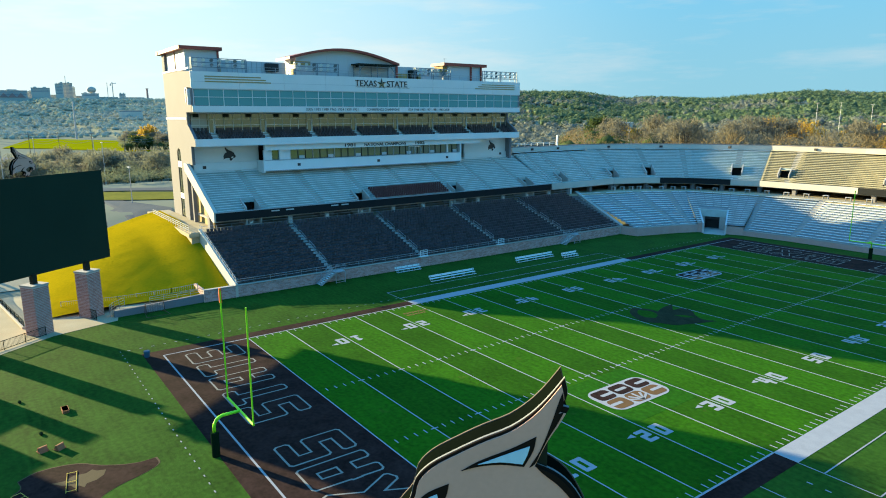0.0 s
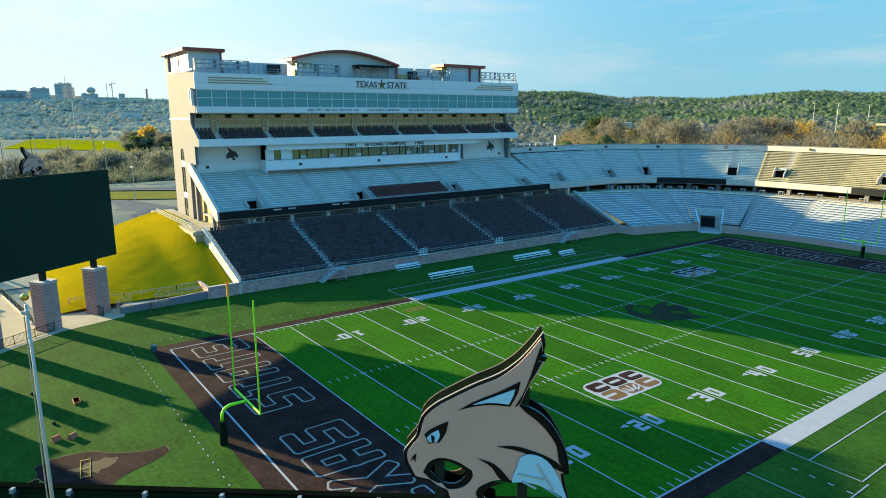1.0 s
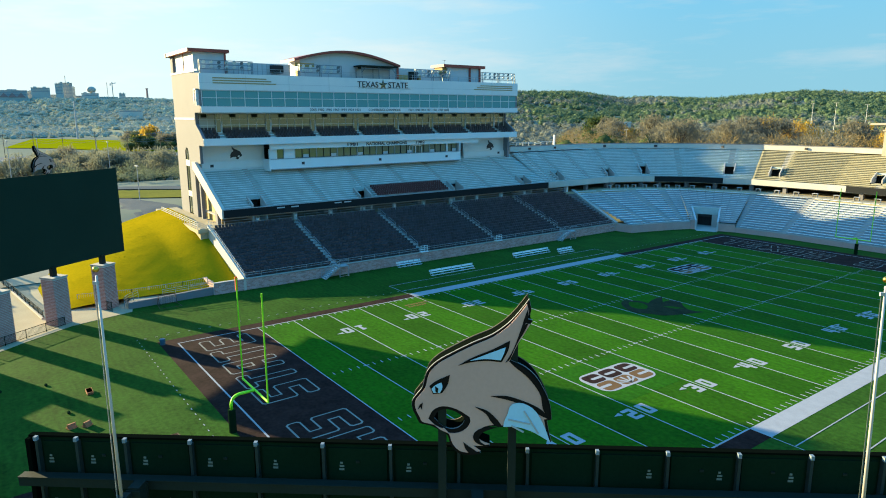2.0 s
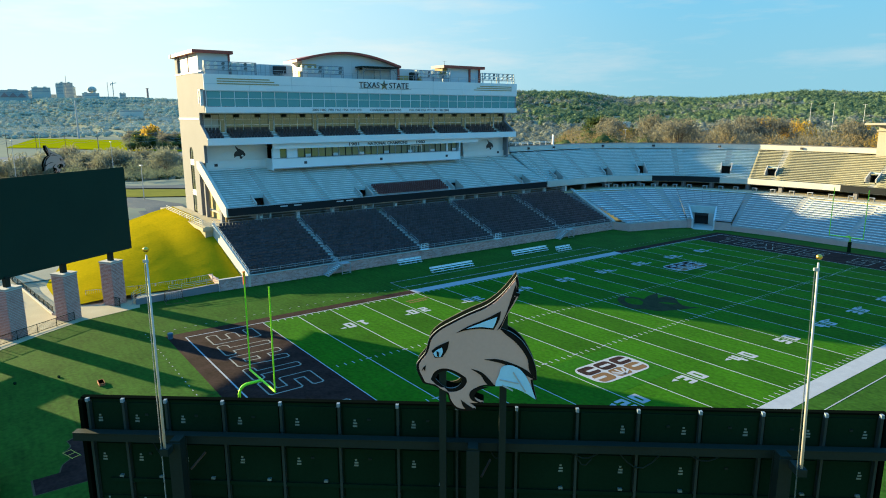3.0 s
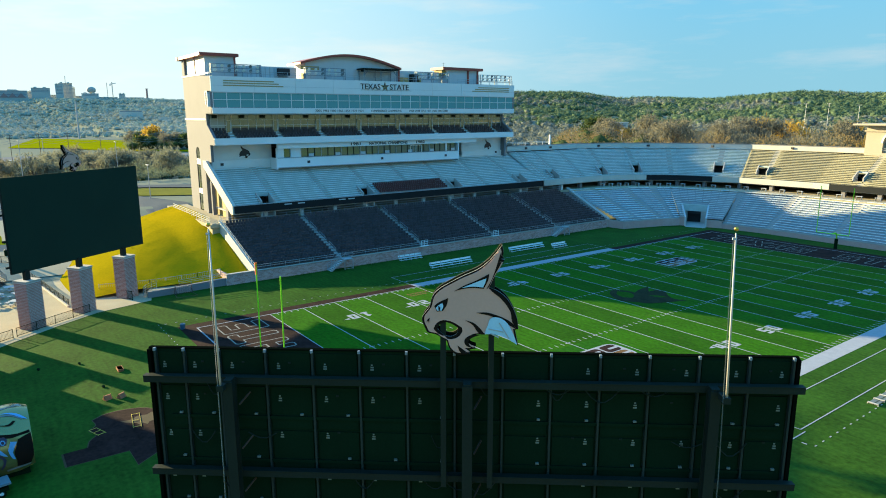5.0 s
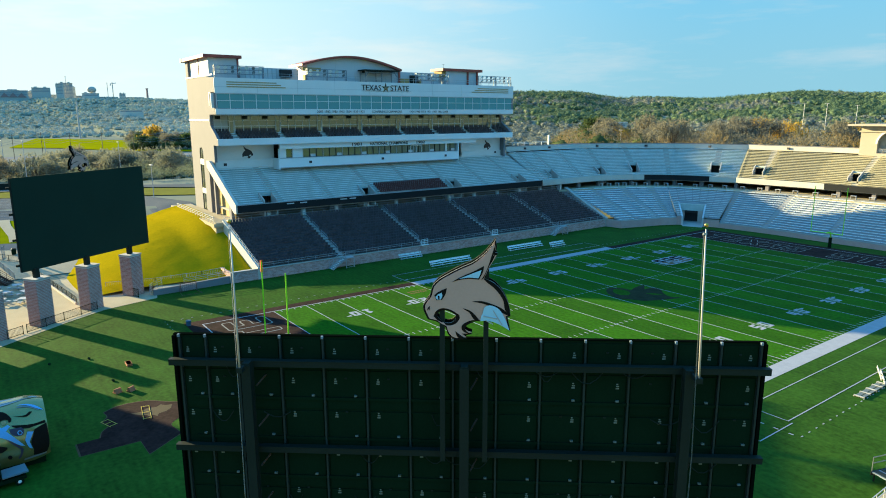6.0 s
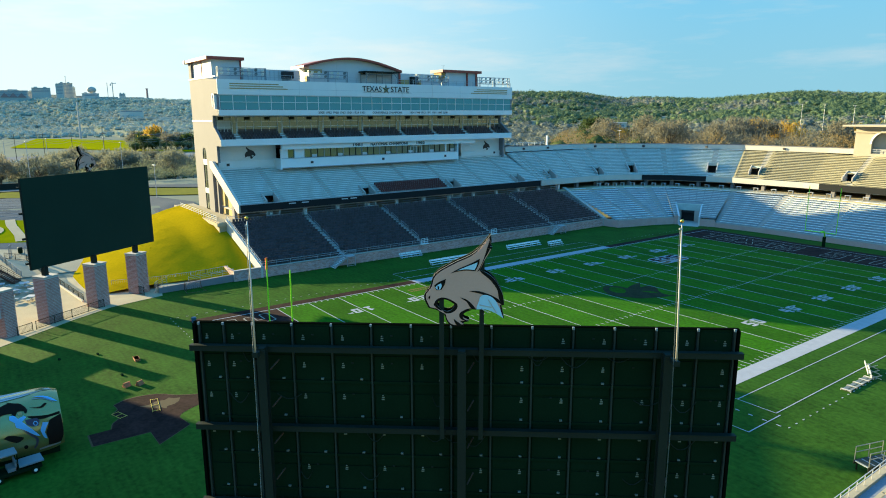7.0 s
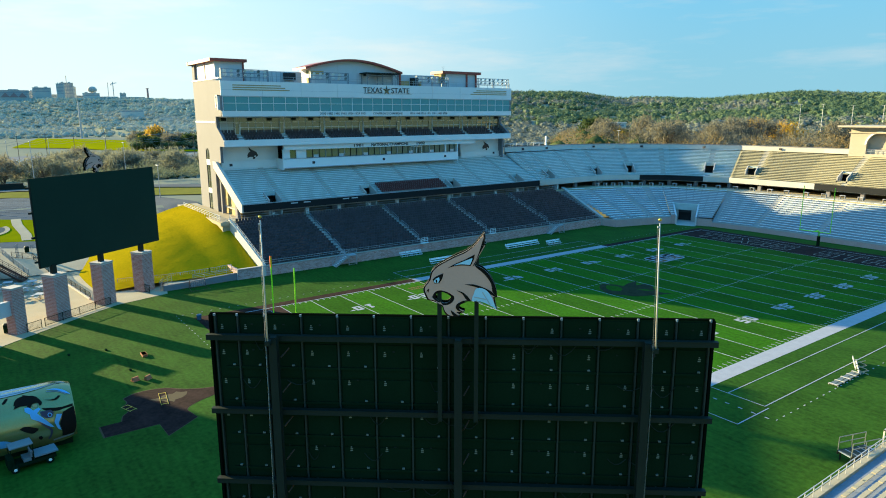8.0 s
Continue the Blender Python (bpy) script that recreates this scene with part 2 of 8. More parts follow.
BRASS = mat("brass_ball", (0.65, 0.42, 0.08), 0.3, metal=1.0, var=0.05, bump=0.0)
UPRIGHT = mat("grey_steel_upright", (0.030, 0.042, 0.036), 0.6, var=0.2, bump=0.05, spec=0.15)
LABELP = mat("dull_label", (0.19, 0.20, 0.155), 0.7, bump=0.0)
DULLALU = mat("dull_aluminium", (0.16, 0.18, 0.16), 0.6, bump=0.0)
SIGN_TAUPE = mat("taupe_sign_face", (0.60, 0.345, 0.270), 0.7, var=0.06, scale=0.6, bump=0.05)
SIGN_BLACK = mat("black_sign_face", (0.018, 0.014, 0.011), 0.9, var=0.1, bump=0.0, spec=0.0)
SIGN_BLUE = mat("pale_blue_sign_face", (0.42, 0.66, 0.82), 0.5, var=0.08, bump=0.0)
SIGN_WHITE = mat("white_sign_edge", (0.42, 0.43, 0.43), 0.5, var=0.08, bump=0.0)
LETTER = mat("dark_letter", (0.035, 0.033, 0.035), 0.5, var=0.1, bump=0.0)
WOOD = mat("orange_wood", (0.38, 0.13, 0.05), 0.7, var=0.2)
BLUEBIN = mat("blue_plastic", (0.05, 0.11, 0.16), 0.5, var=0.1)
SCRUB = mat("scrub_twigs", (0.165, 0.195, 0.115), 0.95, island=0.5, col2=(0.235, 0.25, 0.155), bump=0.0, spec=0.0, leafy=0.35)
RIM = mat("grey_sign_rim", (0.22, 0.23, 0.235), 0.6, bump=0.0, spec=0.2)
TRUNK = mat("bark", (0.13, 0.10, 0.075), 0.95, var=0.25)
TWIG = mat("bare_twigs", (0.165, 0.155, 0.11), 0.95, var=0.2, island=0.7, col2=(0.24, 0.22, 0.155), bump=0.0, spec=0.05, leafy=0.4)
RUST = mat("autumn_leaves", (0.36, 0.22, 0.035), 0.9, island=0.8, col2=(0.50, 0.34, 0.06), bump=0.0, spec=0.05, leafy=0.45)
LEAF = mat("evergreen_leaves", (0.035, 0.060, 0.016), 0.85, island=0.9, col2=(0.085, 0.115, 0.04), bump=0.0, spec=0.1, leafy=0.4)
WOODS = mat("far_woods", (0.088, 0.145, 0.082), 0.95, scale=0.006, fine=0.04, island=0.2, col2=(0.155, 0.205, 0.110), bump=0.0, spec=0.0, leafy=0.25)
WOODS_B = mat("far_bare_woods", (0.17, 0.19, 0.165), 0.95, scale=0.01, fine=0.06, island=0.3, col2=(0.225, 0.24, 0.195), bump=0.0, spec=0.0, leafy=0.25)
# Distance haze is put into the next two base colours, paler than real trees.
HAZEGREY = mat("hazed_grey_woods", (0.37, 0.395, 0.33), 0.95, scale=0.006, fine=0.05, island=0.12, col2=(0.42, 0.425, 0.34), bump=0.0, spec=0.0, leafy=0.1)
HAZEBLUE = mat("hazed_blue_woods", (0.29, 0.36, 0.31), 0.95, scale=0.006, fine=0.05, island=0.12, col2=(0.34, 0.40, 0.33), bump=0.0, spec=0.0, leafy=0.1)
CITY = mat("far_building_wall", (0.56, 0.54, 0.47), 0.85, each=0.6, var=0.15, bump=0.0)
CITY_GLASS = mat("far_window_strip", (0.24, 0.28, 0.30), 0.4, var=0.1, bump=0.0)
CITY_ROOF = mat("far_red_roof", (0.34, 0.22, 0.20), 0.7, var=0.1, bump=0.0)


def glass(name, tint, rough=0.04, alpha=0.35, mirror=0.0):
    m = bpy.data.materials.new(name)
    m.use_nodes = True
    b = m.node_tree.nodes["Principled BSDF"]
    b.inputs["Base Color"].default_value = (*tint, 1)
    b.inputs["Roughness"].default_value = rough
    b.inputs["Specular IOR Level"].default_value = 0.45
    b.inputs["Transmission Weight"].default_value = alpha
    b.inputs["Metallic"].default_value = mirror              # reflective solar coating
    return m


GLASS = glass("teal_glass", (0.10, 0.30, 0.30), rough=0.12, alpha=0.0)
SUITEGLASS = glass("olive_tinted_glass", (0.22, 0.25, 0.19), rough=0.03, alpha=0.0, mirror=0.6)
DARKGLASS = glass("dark_glass", (0.13, 0.19, 0.17), rough=0.04, alpha=0.0, mirror=0.5)


# ---- building blocks ----
BASE = {}


def thing(name, base, label="", category="", group="", kind=""):
    ob = new(name)
    ob.empty_display_size = 0.3
    ob.location = base
    BASE[ob.name] = Vector(base)
    return tagged(ob, label, category, group, kind)


def put(name, me, material, parent=None, label="", smooth=False):
    for m in (material if isinstance(material, (list, tuple)) else [material]):
        me.materials.append(m)
    ob = new(name, me)
    if parent is not None:
        ob.parent = parent
        BASE[ob.name] = BASE[parent.name]
        me.transform(Matrix.Translation(-BASE[parent.name]))
    else:
        BASE[ob.name] = Vector((0, 0, 0))
    if smooth:
        me.polygons.foreach_set("use_smooth", [True] * len(me.polygons))
    return tagged(ob, label)


def part(name, bm, material, parent=None, label="", smooth=False):
    me = bpy.data.meshes.new(name)
    bmesh.ops.recalc_face_normals(bm, faces=bm.faces)
    bm.to_mesh(me)
    bm.free()
    return put(name, me, material, parent, label, smooth)


def structure(name, bm, material, label, category):
    return tagged(part(name, bm, material), label, category, kind="structure")


def pieces(name, rows, material, parent, label=""):
    """One part for every box of the list."""
    return [part(name, boxes(r), material, parent, label) for r in rows]


def BM():
    return bmesh.new()


def hexa(bm, c):
    v = [bm.verts.new(p) for p in c]
    return [bm.faces.new([v[i] for i in f]) for f in ((0, 3, 2, 1), (4, 5, 6, 7), (0, 1, 5, 4), (1, 2, 6, 5), (2, 3, 7, 6), (3, 0, 4, 7))]


def box(bm, x0, y0, z0, x1, y1, z1):
    hexa(bm, [(x0, y0, z0), (x1, y0, z0), (x1, y1, z0), (x0, y1, z0), (x0, y0, z1), (x1, y0, z1), (x1, y1, z1), (x0, y1, z1)])
    return bm


def boxes(*rows):
    bm = BM()
    for r in rows:
        box(bm, *r)
    return bm


def prism(bm, poly, z0, z1):
    lo = [bm.verts.new((*p, z0)) for p in poly]
    hi = [bm.verts.new((*p, z1)) for p in poly]
    n = len(poly)
    bm.faces.new(hi)
    bm.faces.new(lo[::-1])
    for i in range(n):
        bm.faces.new([lo[i], lo[(i + 1) % n], hi[(i + 1) % n], hi[i]])
    return bm


def soften(pts, sharp=50, n=3):
    """Round an outline between its sharp corners."""
    p = [Vector(q) for q in pts]
    m = len(p)
    tan = []
    for i in range(m):
        a, b = p[i] - p[i - 1], p[(i + 1) % m] - p[i]
        tan.append(None if a.angle(b, 0) > radians(sharp) else (a.normalized() + b.normalized()).normalized())
    out = []
    for i in range(m):
        a, b, d = p[i], p[(i + 1) % m], (p[(i + 1) % m] - p[i])
        ta = (tan[i] or d.normalized()) * d.length
        tb = (tan[(i + 1) % m] or d.normalized()) * d.length
        for k in range(n):
            t = k / n
            out.append(tuple((2 * t ** 3 - 3 * t * t + 1) * a + (t ** 3 - 2 * t * t + t) * ta + (3 * t * t - 2 * t ** 3) * b + (t ** 3 - t * t) * tb))
    return out


def plate(poly, m, deep, hole=None):
    """A flat cut-out: an outline (with one hole) in the local x-y plane of the pose m, given a thickness along its local z."""
    bm = BM()
    for z in (0.0, deep):
        edges = []
        for loop in [poly] + ([hole] if hole else []):
            v = [bm.verts.new((*q, z)) for q in loop]
            edges += [bm.edges.new((v[i], v[(i + 1) % len(v)])) for i in range(len(v))]
        bmesh.ops.triangle_fill(bm, edges=edges, use_beauty=True)
    bm.verts.ensure_lookup_table()
    n, k = len(bm.verts) // 2, 0
    for loop in [poly] + ([hole] if hole else []):
        c = len(loop)
        for i in range(c):
            a, b = k + i, k + (i + 1) % c
            bm.faces.new([bm.verts[a], bm.verts[b], bm.verts[n + b], bm.verts[n + a]])
        k += c
    bm.transform(m)
    return bm


def beam(bm, a, b, w, h=None, up=(0, 0, 1)):
    """A bar of rectangular section from a to b."""
    a, b = Vector(a), Vector(b)
    d = (b - a).normalized()
    u = Vector(up)
    if abs(d.dot(u)) > 0.99:
        u = Vector((1, 0, 0))
    s = d.cross(u).normalized() * (w / 2)
    t = s.cross(d).normalized() * ((h or w) / 2)
    hexa(bm, [a - s - t, a + s - t, a + s + t, a - s + t, b - s - t, b + s - t, b + s + t, b - s + t])
    return bm


def rod(bm, pts, radius, sides=8, r_end=None):
    """A round bar along points."""
    pts = [Vector(p) for p in pts]
    rings = []
    for i, p in enumerate(pts):
        d = (pts[min(i + 1, len(pts) - 1)] - pts[max(i - 1, 0)]).normalized()
        u = Vector((0, 0, 1)) if abs(d.z) < 0.9 else Vector((1, 0, 0))
        s = d.cross(u).normalized()
        t = s.cross(d)
        r = radius if r_end is None else radius + (r_end - radius) * i / (len(pts) - 1)
        rings.append([bm.verts.new(p + (s * math.cos(k * math.tau / sides) + t * math.sin(k * math.tau / sides)) * r) for k in range(sides)])
    for r0, r1 in zip(rings, rings[1:]):
        for k in range(sides):
            bm.faces.new([r0[k], r0[(k + 1) % sides], r1[(k + 1) % sides], r1[k]])
    bm.faces.new(rings[0][::-1])
    bm.faces.new(rings[-1])
    return bm


def rail(bm, pts, height=1.05, post=2.0, bars=3, r=0.025):
    """A handrail with posts and level bars along a ground line of points."""
    pts = [Vector(p) for p in pts]
    for a, b in zip(pts, pts[1:]):
        n = max(1, round((b - a).length / post))
        for i in range(n + 1):
            p = a.lerp(b, i / n)
            beam(bm, p, p + Vector((0, 0, height)), 2 * r)
        for k in range(bars):
            z = Vector((0, 0, height * (1 - k * 0.85 / bars)))
            beam(bm, a + z, b + z, 2 * r)
    return bm


def fence(bm, pts, height=1.1, gap=0.14, post=2.4):
    """A picket fence: posts, two rails and thin upright bars."""
    pts = [Vector(p) for p in pts]
    for a, b in zip(pts, pts[1:]):
        n = max(1, round((b - a).length / post))
        for i in range(n + 1):
            p = a.lerp(b, i / n)
            beam(bm, p, p + Vector((0, 0, height + 0.05)), 0.08)
        for z in (0.12, height):
            beam(bm, a + Vector((0, 0, z)), b + Vector((0, 0, z)), 0.05)
        m = int((b - a).length / gap)
        for i in range(1, m):
            p = a.lerp(b, i / m)
            beam(bm, p + Vector((0, 0, 0.1)), p + Vector((0, 0, height)), 0.022)
    return bm


def words(name, text, width, height, m, material, parent=None, deep=0.05, bold=0.0, label=""):
    """Letters of the built-in font, fitted to a width and height, centred on the pose m (local x along the line, local y up)."""
    cu = bpy.data.curves.new(name, "FONT")
    cu.body, cu.extrude, cu.offset, cu.resolution_u = text, 0.01, bold, 4
    ob = bpy.data.objects.new(name, cu)
    scene.collection.objects.link(ob)
    me = bpy.data.meshes.new_from_object(ob.evaluated_get(bpy.context.evaluated_depsgraph_get()))
    bpy.data.objects.remove(ob)
    bpy.data.curves.remove(cu)
    co = np.array([v.co[:] for v in me.vertices])
    lo, hi = co.min(0), co.max(0)
    fit = Matrix.Diagonal((width / (hi[0] - lo[0]), height / (hi[1] - lo[1]), deep / max(1e-6, hi[2] - lo[2]), 1)) @ Matrix.Translation(-Vector((lo + hi) / 2))
    me.transform(m @ fit)
    me.materials.clear()
    return put(name, me, material, parent, label)

# ---- the land: one sheet to the horizon ----
YD, LONG, WIDE = 0.9144, 91.44, 48.77


def smooth(a, b, v):
    k = min(1.0, max(0.0, (v - a) / (b - a)))
    return k * k * (3 - 2 * k)


RIDGE = (50, 52, 57, 47, 47, 61, 64, 66, 66, 72, 73, 74, 74, 74)     # hill tops every 6 degrees, from north to west


def land(x, y):
    """Height of the ground: the bowl's floor at 0, the streets west and north of it at about 6, wooded hills beyond."""
    west = min(1.0, max(0.0, (-37 - x) / (33 + 20 * smooth(2, -14, y)))) * (5.4 if y < 0 else 6.0) - smooth(-128, -205, x) * 6.6
    north = smooth(128, 150, y) * 6.0
    z = max(west, north) if x > -128 else west * (1 - north / 6.0) + north
    dx, dy = x - 80, y + 30
    r, a = math.hypot(dx, dy), math.degrees(math.atan2(dy, dx))     # a: 90 straight up the field, 180 due west
    if r > 240:
        a = a if a > 0 else a + 360
        n = noise.noise((x * 0.004, y * 0.004, 3.0)) * 7 + noise.noise((x * 0.012, y * 0.012, 8.0)) * 3
        k = (a - 104) / 6.0
        i = max(0, min(len(RIDGE) - 2, int(math.floor(k))))
        f = min(1.0, max(0.0, k - i))
        top = RIDGE[i] + (RIDGE[i + 1] - RIDGE[i]) * f * f * (3 - 2 * f)
        far = smooth(148, 156, a)                                    # the western hill lies farther off
        lo, hi = 420 + 700 * far, 1250 + 1050 * far
        z += (top - 8) * smooth(lo, hi, r) + n * smooth(lo, hi * 0.8, r)
    return z


def ground():
    ax = sorted(set([-6000, -4500] + list(range(-3600, -1400, 120)) + list(range(-1400, -400, 50)) + list(range(-400, -120, 20)) + list(range(-120, 100, 6)) + list(range(100, 400, 40)) + list(range(400, 3000, 200)) + [4500, 6000]))
    ay = sorted(set([-6000, -3500, -2000] + list(range(-1400, -400, 100)) + list(range(-400, -60, 20)) + list(range(-60, 180, 6)) + list(range(180, 500, 20)) + list(range(500, 1800, 50)) + list(range(1800, 3600, 120)) + [4500, 6000]))
    verts = [(x, y, land(x, y) - 0.05) for y in ay for x in ax]
    w = len(ax)
    faces = [(j * w + i, j * w + i + 1, (j + 1) * w + i + 1, (j + 1) * w + i) for j in range(len(ay) - 1) for i in range(w - 1)]
    me = bpy.data.meshes.new("ground")
    me.from_pydata(verts, [], faces)
    tagged(put("ground", me, LAND, smooth=True), "rough winter grassland rising to wooded hills", "ground", kind="structure")


ground()

# ---- the playing field ----
turf = structure("turf", boxes((-18.4, -60, -0.4, 66.2, 108.5, 0.0)), TURF_OUT, "green artificial turf floor of the stadium bowl", "artificial turf")
field = thing("playing_field", (0, 0, 0), "striped green football field with white yard lines", "playing field", kind="structure")
for i in range(20):
    part("turf_panel", boxes((0, i * 5 * YD, 0.001, WIDE, (i + 1) * 5 * YD, 0.008)), TURF_A if i % 2 == 0 else TURF_B, field)
B = 1.83
for y0, y1, n in ((-10 * YD - B, 0, "near"), (LONG, LONG + 10 * YD + B, "far")):
    part("end_zone", boxes((-B, y0, 0.001, WIDE + B, y1, 0.010)), MAROON_TURF, field, "dark maroon end zone turf")
for x0, x1 in ((-B, 0), (WIDE, WIDE + B)):
    part("border", boxes((x0, 0, 0.001, x1, 25 * YD, 0.010), (x0, 75 * YD, 0.001, x1, LONG, 0.010)), MAROON_TURF, field, "dark maroon border strip")
    part("coaching_strip", boxes((x0, 25 * YD, 0.001, x1, 75 * YD, 0.012)), WHITE_TURF, field, "wide white painted strip")
P0, P1, LW = 0.012, 0.020, 0.105
for i in range(21):
    y = i * 5 * YD
    part("yard_line", boxes((0, y - LW / 2, P0, WIDE, y + LW / 2, P1)), WHITE_TURF, field)
part("boundary_line", boxes((-0.1, -10 * YD, P0, 0.06, 25 * YD, P1), (-0.1, 75 * YD, P0, 0.06, 110 * YD, P1), (WIDE - 0.06, -10 * YD, P0, WIDE + 0.1, 25 * YD, P1), (WIDE - 0.06, 75 * YD, P0, WIDE + 0.1, 110 * YD, P1),
                            (-0.1, -10 * YD - 0.1, P0, WIDE + 0.1, -10 * YD + 0.06, P1), (-0.1, 110 * YD - 0.06, P0, WIDE + 0.1, 110 * YD + 0.1, P1)), WHITE_TURF, field)
ticks = BM()
for i in range(1, 100):
    if i % 5:
        for x in (0.15, 18.29 - 0.3, 30.48 - 0.3, WIDE - 0.75):
            box(ticks, x, i * YD - 0.05, P0, x + 0.61, i * YD + 0.05, P1)
    else:
        for x in (18.29, 30.48):
            box(ticks, x - 0.07, i * YD - 0.35, P0, x + 0.07, i * YD + 0.35, P1 + 0.002)
tagged(part("hash_marks", ticks, WHITE_TURF, field), kind="stuff")
STROKES = {"S": ((0, 1, 1, 1), (0, 0.5, 0, 1), (0, 0.5, 1, 0.5), (1, 0, 1, 0.5), (0, 0, 1, 0)), "T": ((0, 1, 1, 1), (0.5, 0, 0.5, 1)), "A": ((0.1, 1, 1, 1), (0, 0, 0.1, 1), (1, 0, 1, 1), (0, 0.38, 1, 0.38)),
           "E": ((0, 1, 1, 1), (0, 0, 0, 1), (0, 0.5, 0.85, 0.5), (0, 0, 1, 0)), "X": ((0, 0, 1, 1), (0, 1, 1, 0)),
           "0": ((0, 0, 1, 0), (0, 1, 1, 1), (0, 0, 0, 1), (1, 0, 1, 1)), "1": ((0.5, 0, 0.5, 1), (0.1, 0, 0.9, 0), (0.2, 0.9, 0.5, 1)), "2": ((0, 1, 1, 1), (1, 0.5, 1, 1), (0, 0.5, 1, 0.5), (0, 0, 0, 0.5), (0, 0, 1, 0)),
           "3": ((0, 1, 1, 1), (1, 0, 1, 1), (0.3, 0.5, 1, 0.5), (0, 0, 1, 0)), "4": ((0, 0.4, 0, 1), (0, 0.4, 1, 0.4), (0.8, 0, 0.8, 1)), "5": ((0, 1, 1, 1), (0, 0.5, 0, 1), (0, 0.5, 1, 0.5), (1, 0, 1, 0.5), (0, 0, 1, 0))}


def block_letter(ch, m, w, h, wide, z, material, name):
    bm = BM()
    for a, b, c, d in STROKES[ch]:
        p, q = Vector((a * w, b * h)), Vector((c * w, d * h))
        u = (q - p).normalized() * (wide / 2)
        v = Vector((-u.y, u.x))
        k = 0.62
        poly = [p - u + v * k, p - u * k + v, q + u * k + v, q + u + v * k, q + u - v * k, q + u * k - v, p - u * k - v, p - u - v * k]
        prism(bm, [(m @ Vector((e.x - w / 2, e.y - h / 2, 0))).to_2d() for e in poly][::-1], z, z + 0.006)
        z += 0.0007
    part(name, bm, material, field)


for i, num in enumerate("10 20 30 40 50 40 30 20 10".split()):
    y = (i + 1) * 10 * YD
    for x, rz in ((7.32, -90), (WIDE - 7.32, 90)):
        sgn = 1 if rz > 0 else -1
        for k, d in ((-1, num[0]), (1, num[1])):
            block_letter(d, pose(x, y + sgn * k * 0.92, 0, 0, 0, rz), 0.72, 1.42, 0.40, 0.013, WHITE_TURF, "yard_number")
        if num != "50":
            s = -1 if i < 4 else 1
            tip, xx = y + s * 2.55, x + (0.55 if rz < 0 else -0.55)
            part("arrow", prism(BM(), [(xx - 0.28, tip - s * 0.8), (xx + 0.28, tip - s * 0.8), (xx, tip)], P0, P1), WHITE_TURF, field)
# team area lines outside the field
ln = BM()
for x0, x1, s in ((-B, -7.2, -1), (WIDE + B, 56.0, 1)):
    for y in (25 * YD, 75 * YD):
        box(ln, min(x0, x1), y - 0.04, P0, max(x0, x1), y + 0.04, P1)
    for x in (x1, x0 + s * 1.83):
        box(ln, x - 0.05, 25 * YD, P0, x + 0.05, 75 * YD, P1)
box(ln, WIDE + B, 17.6, P0, 56.4, 17.68, P1)
box(ln, 56.35, 17.6, P0, 56.45, 22.8, P1)
part("team_area_line", ln, WHITE_TURF, field)
dash = BM()
for i in range(50):
    box(dash, -4 + i * 1.22, -12.73, P0, -3.72 + i * 1.22, -12.64, P1)
for i in range(100):
    for x in (-3.8, 58.0):
        y = -12 + i * 1.22
        if x < 0 or y > 20.5:
            box(dash, x - 0.05, y, P0, x + 0.05, y + 0.28, P1)
for i in range(5):
    box(dash, 52.2 + i * 1.22, 20.7, P0, 52.6 + i * 1.22, 20.83, P1)
tagged(part("restraining_dashes", dash, WHITE_TURF, field), kind="stuff")
# end zone lettering: block letters, a white outline round a maroon inside
for y, rz in ((-4.57, 180), (LONG + 4.57, 0)):
    c = math.cos(radians(rz))
    for word, cx in (("TEXAS", -11.4), ("STATE", 13.3)):
        for i, ch in enumerate(word):
            m = pose(WIDE / 2 + c * (cx + (i - 2) * 4.12), y, 0, 0, 0, rz)
            block_letter(ch, m, 2.2, 4.3, 1.30, 0.012, TAN_TURF, "letter_outline")
            block_letter(ch, m, 2.2, 4.3, 0.98, 0.022, MAROON_TURF, "letter_face")
# conference marks: a white rounded plate with maroon and brown bars
def round_poly(w, h, r, n=5):
    out = []
    for cx, cy, a in ((w / 2 - r, h / 2 - r, 0), (-w / 2 + r, h / 2 - r, 90), (-w / 2 + r, -h / 2 + r, 180), (w / 2 - r, -h / 2 + r, 270)):
        out += [(cx + r * math.cos(radians(a + k * 90 / n)), cy + r * math.sin(radians(a + k * 90 / n))) for k in range(n + 1)]
    return out


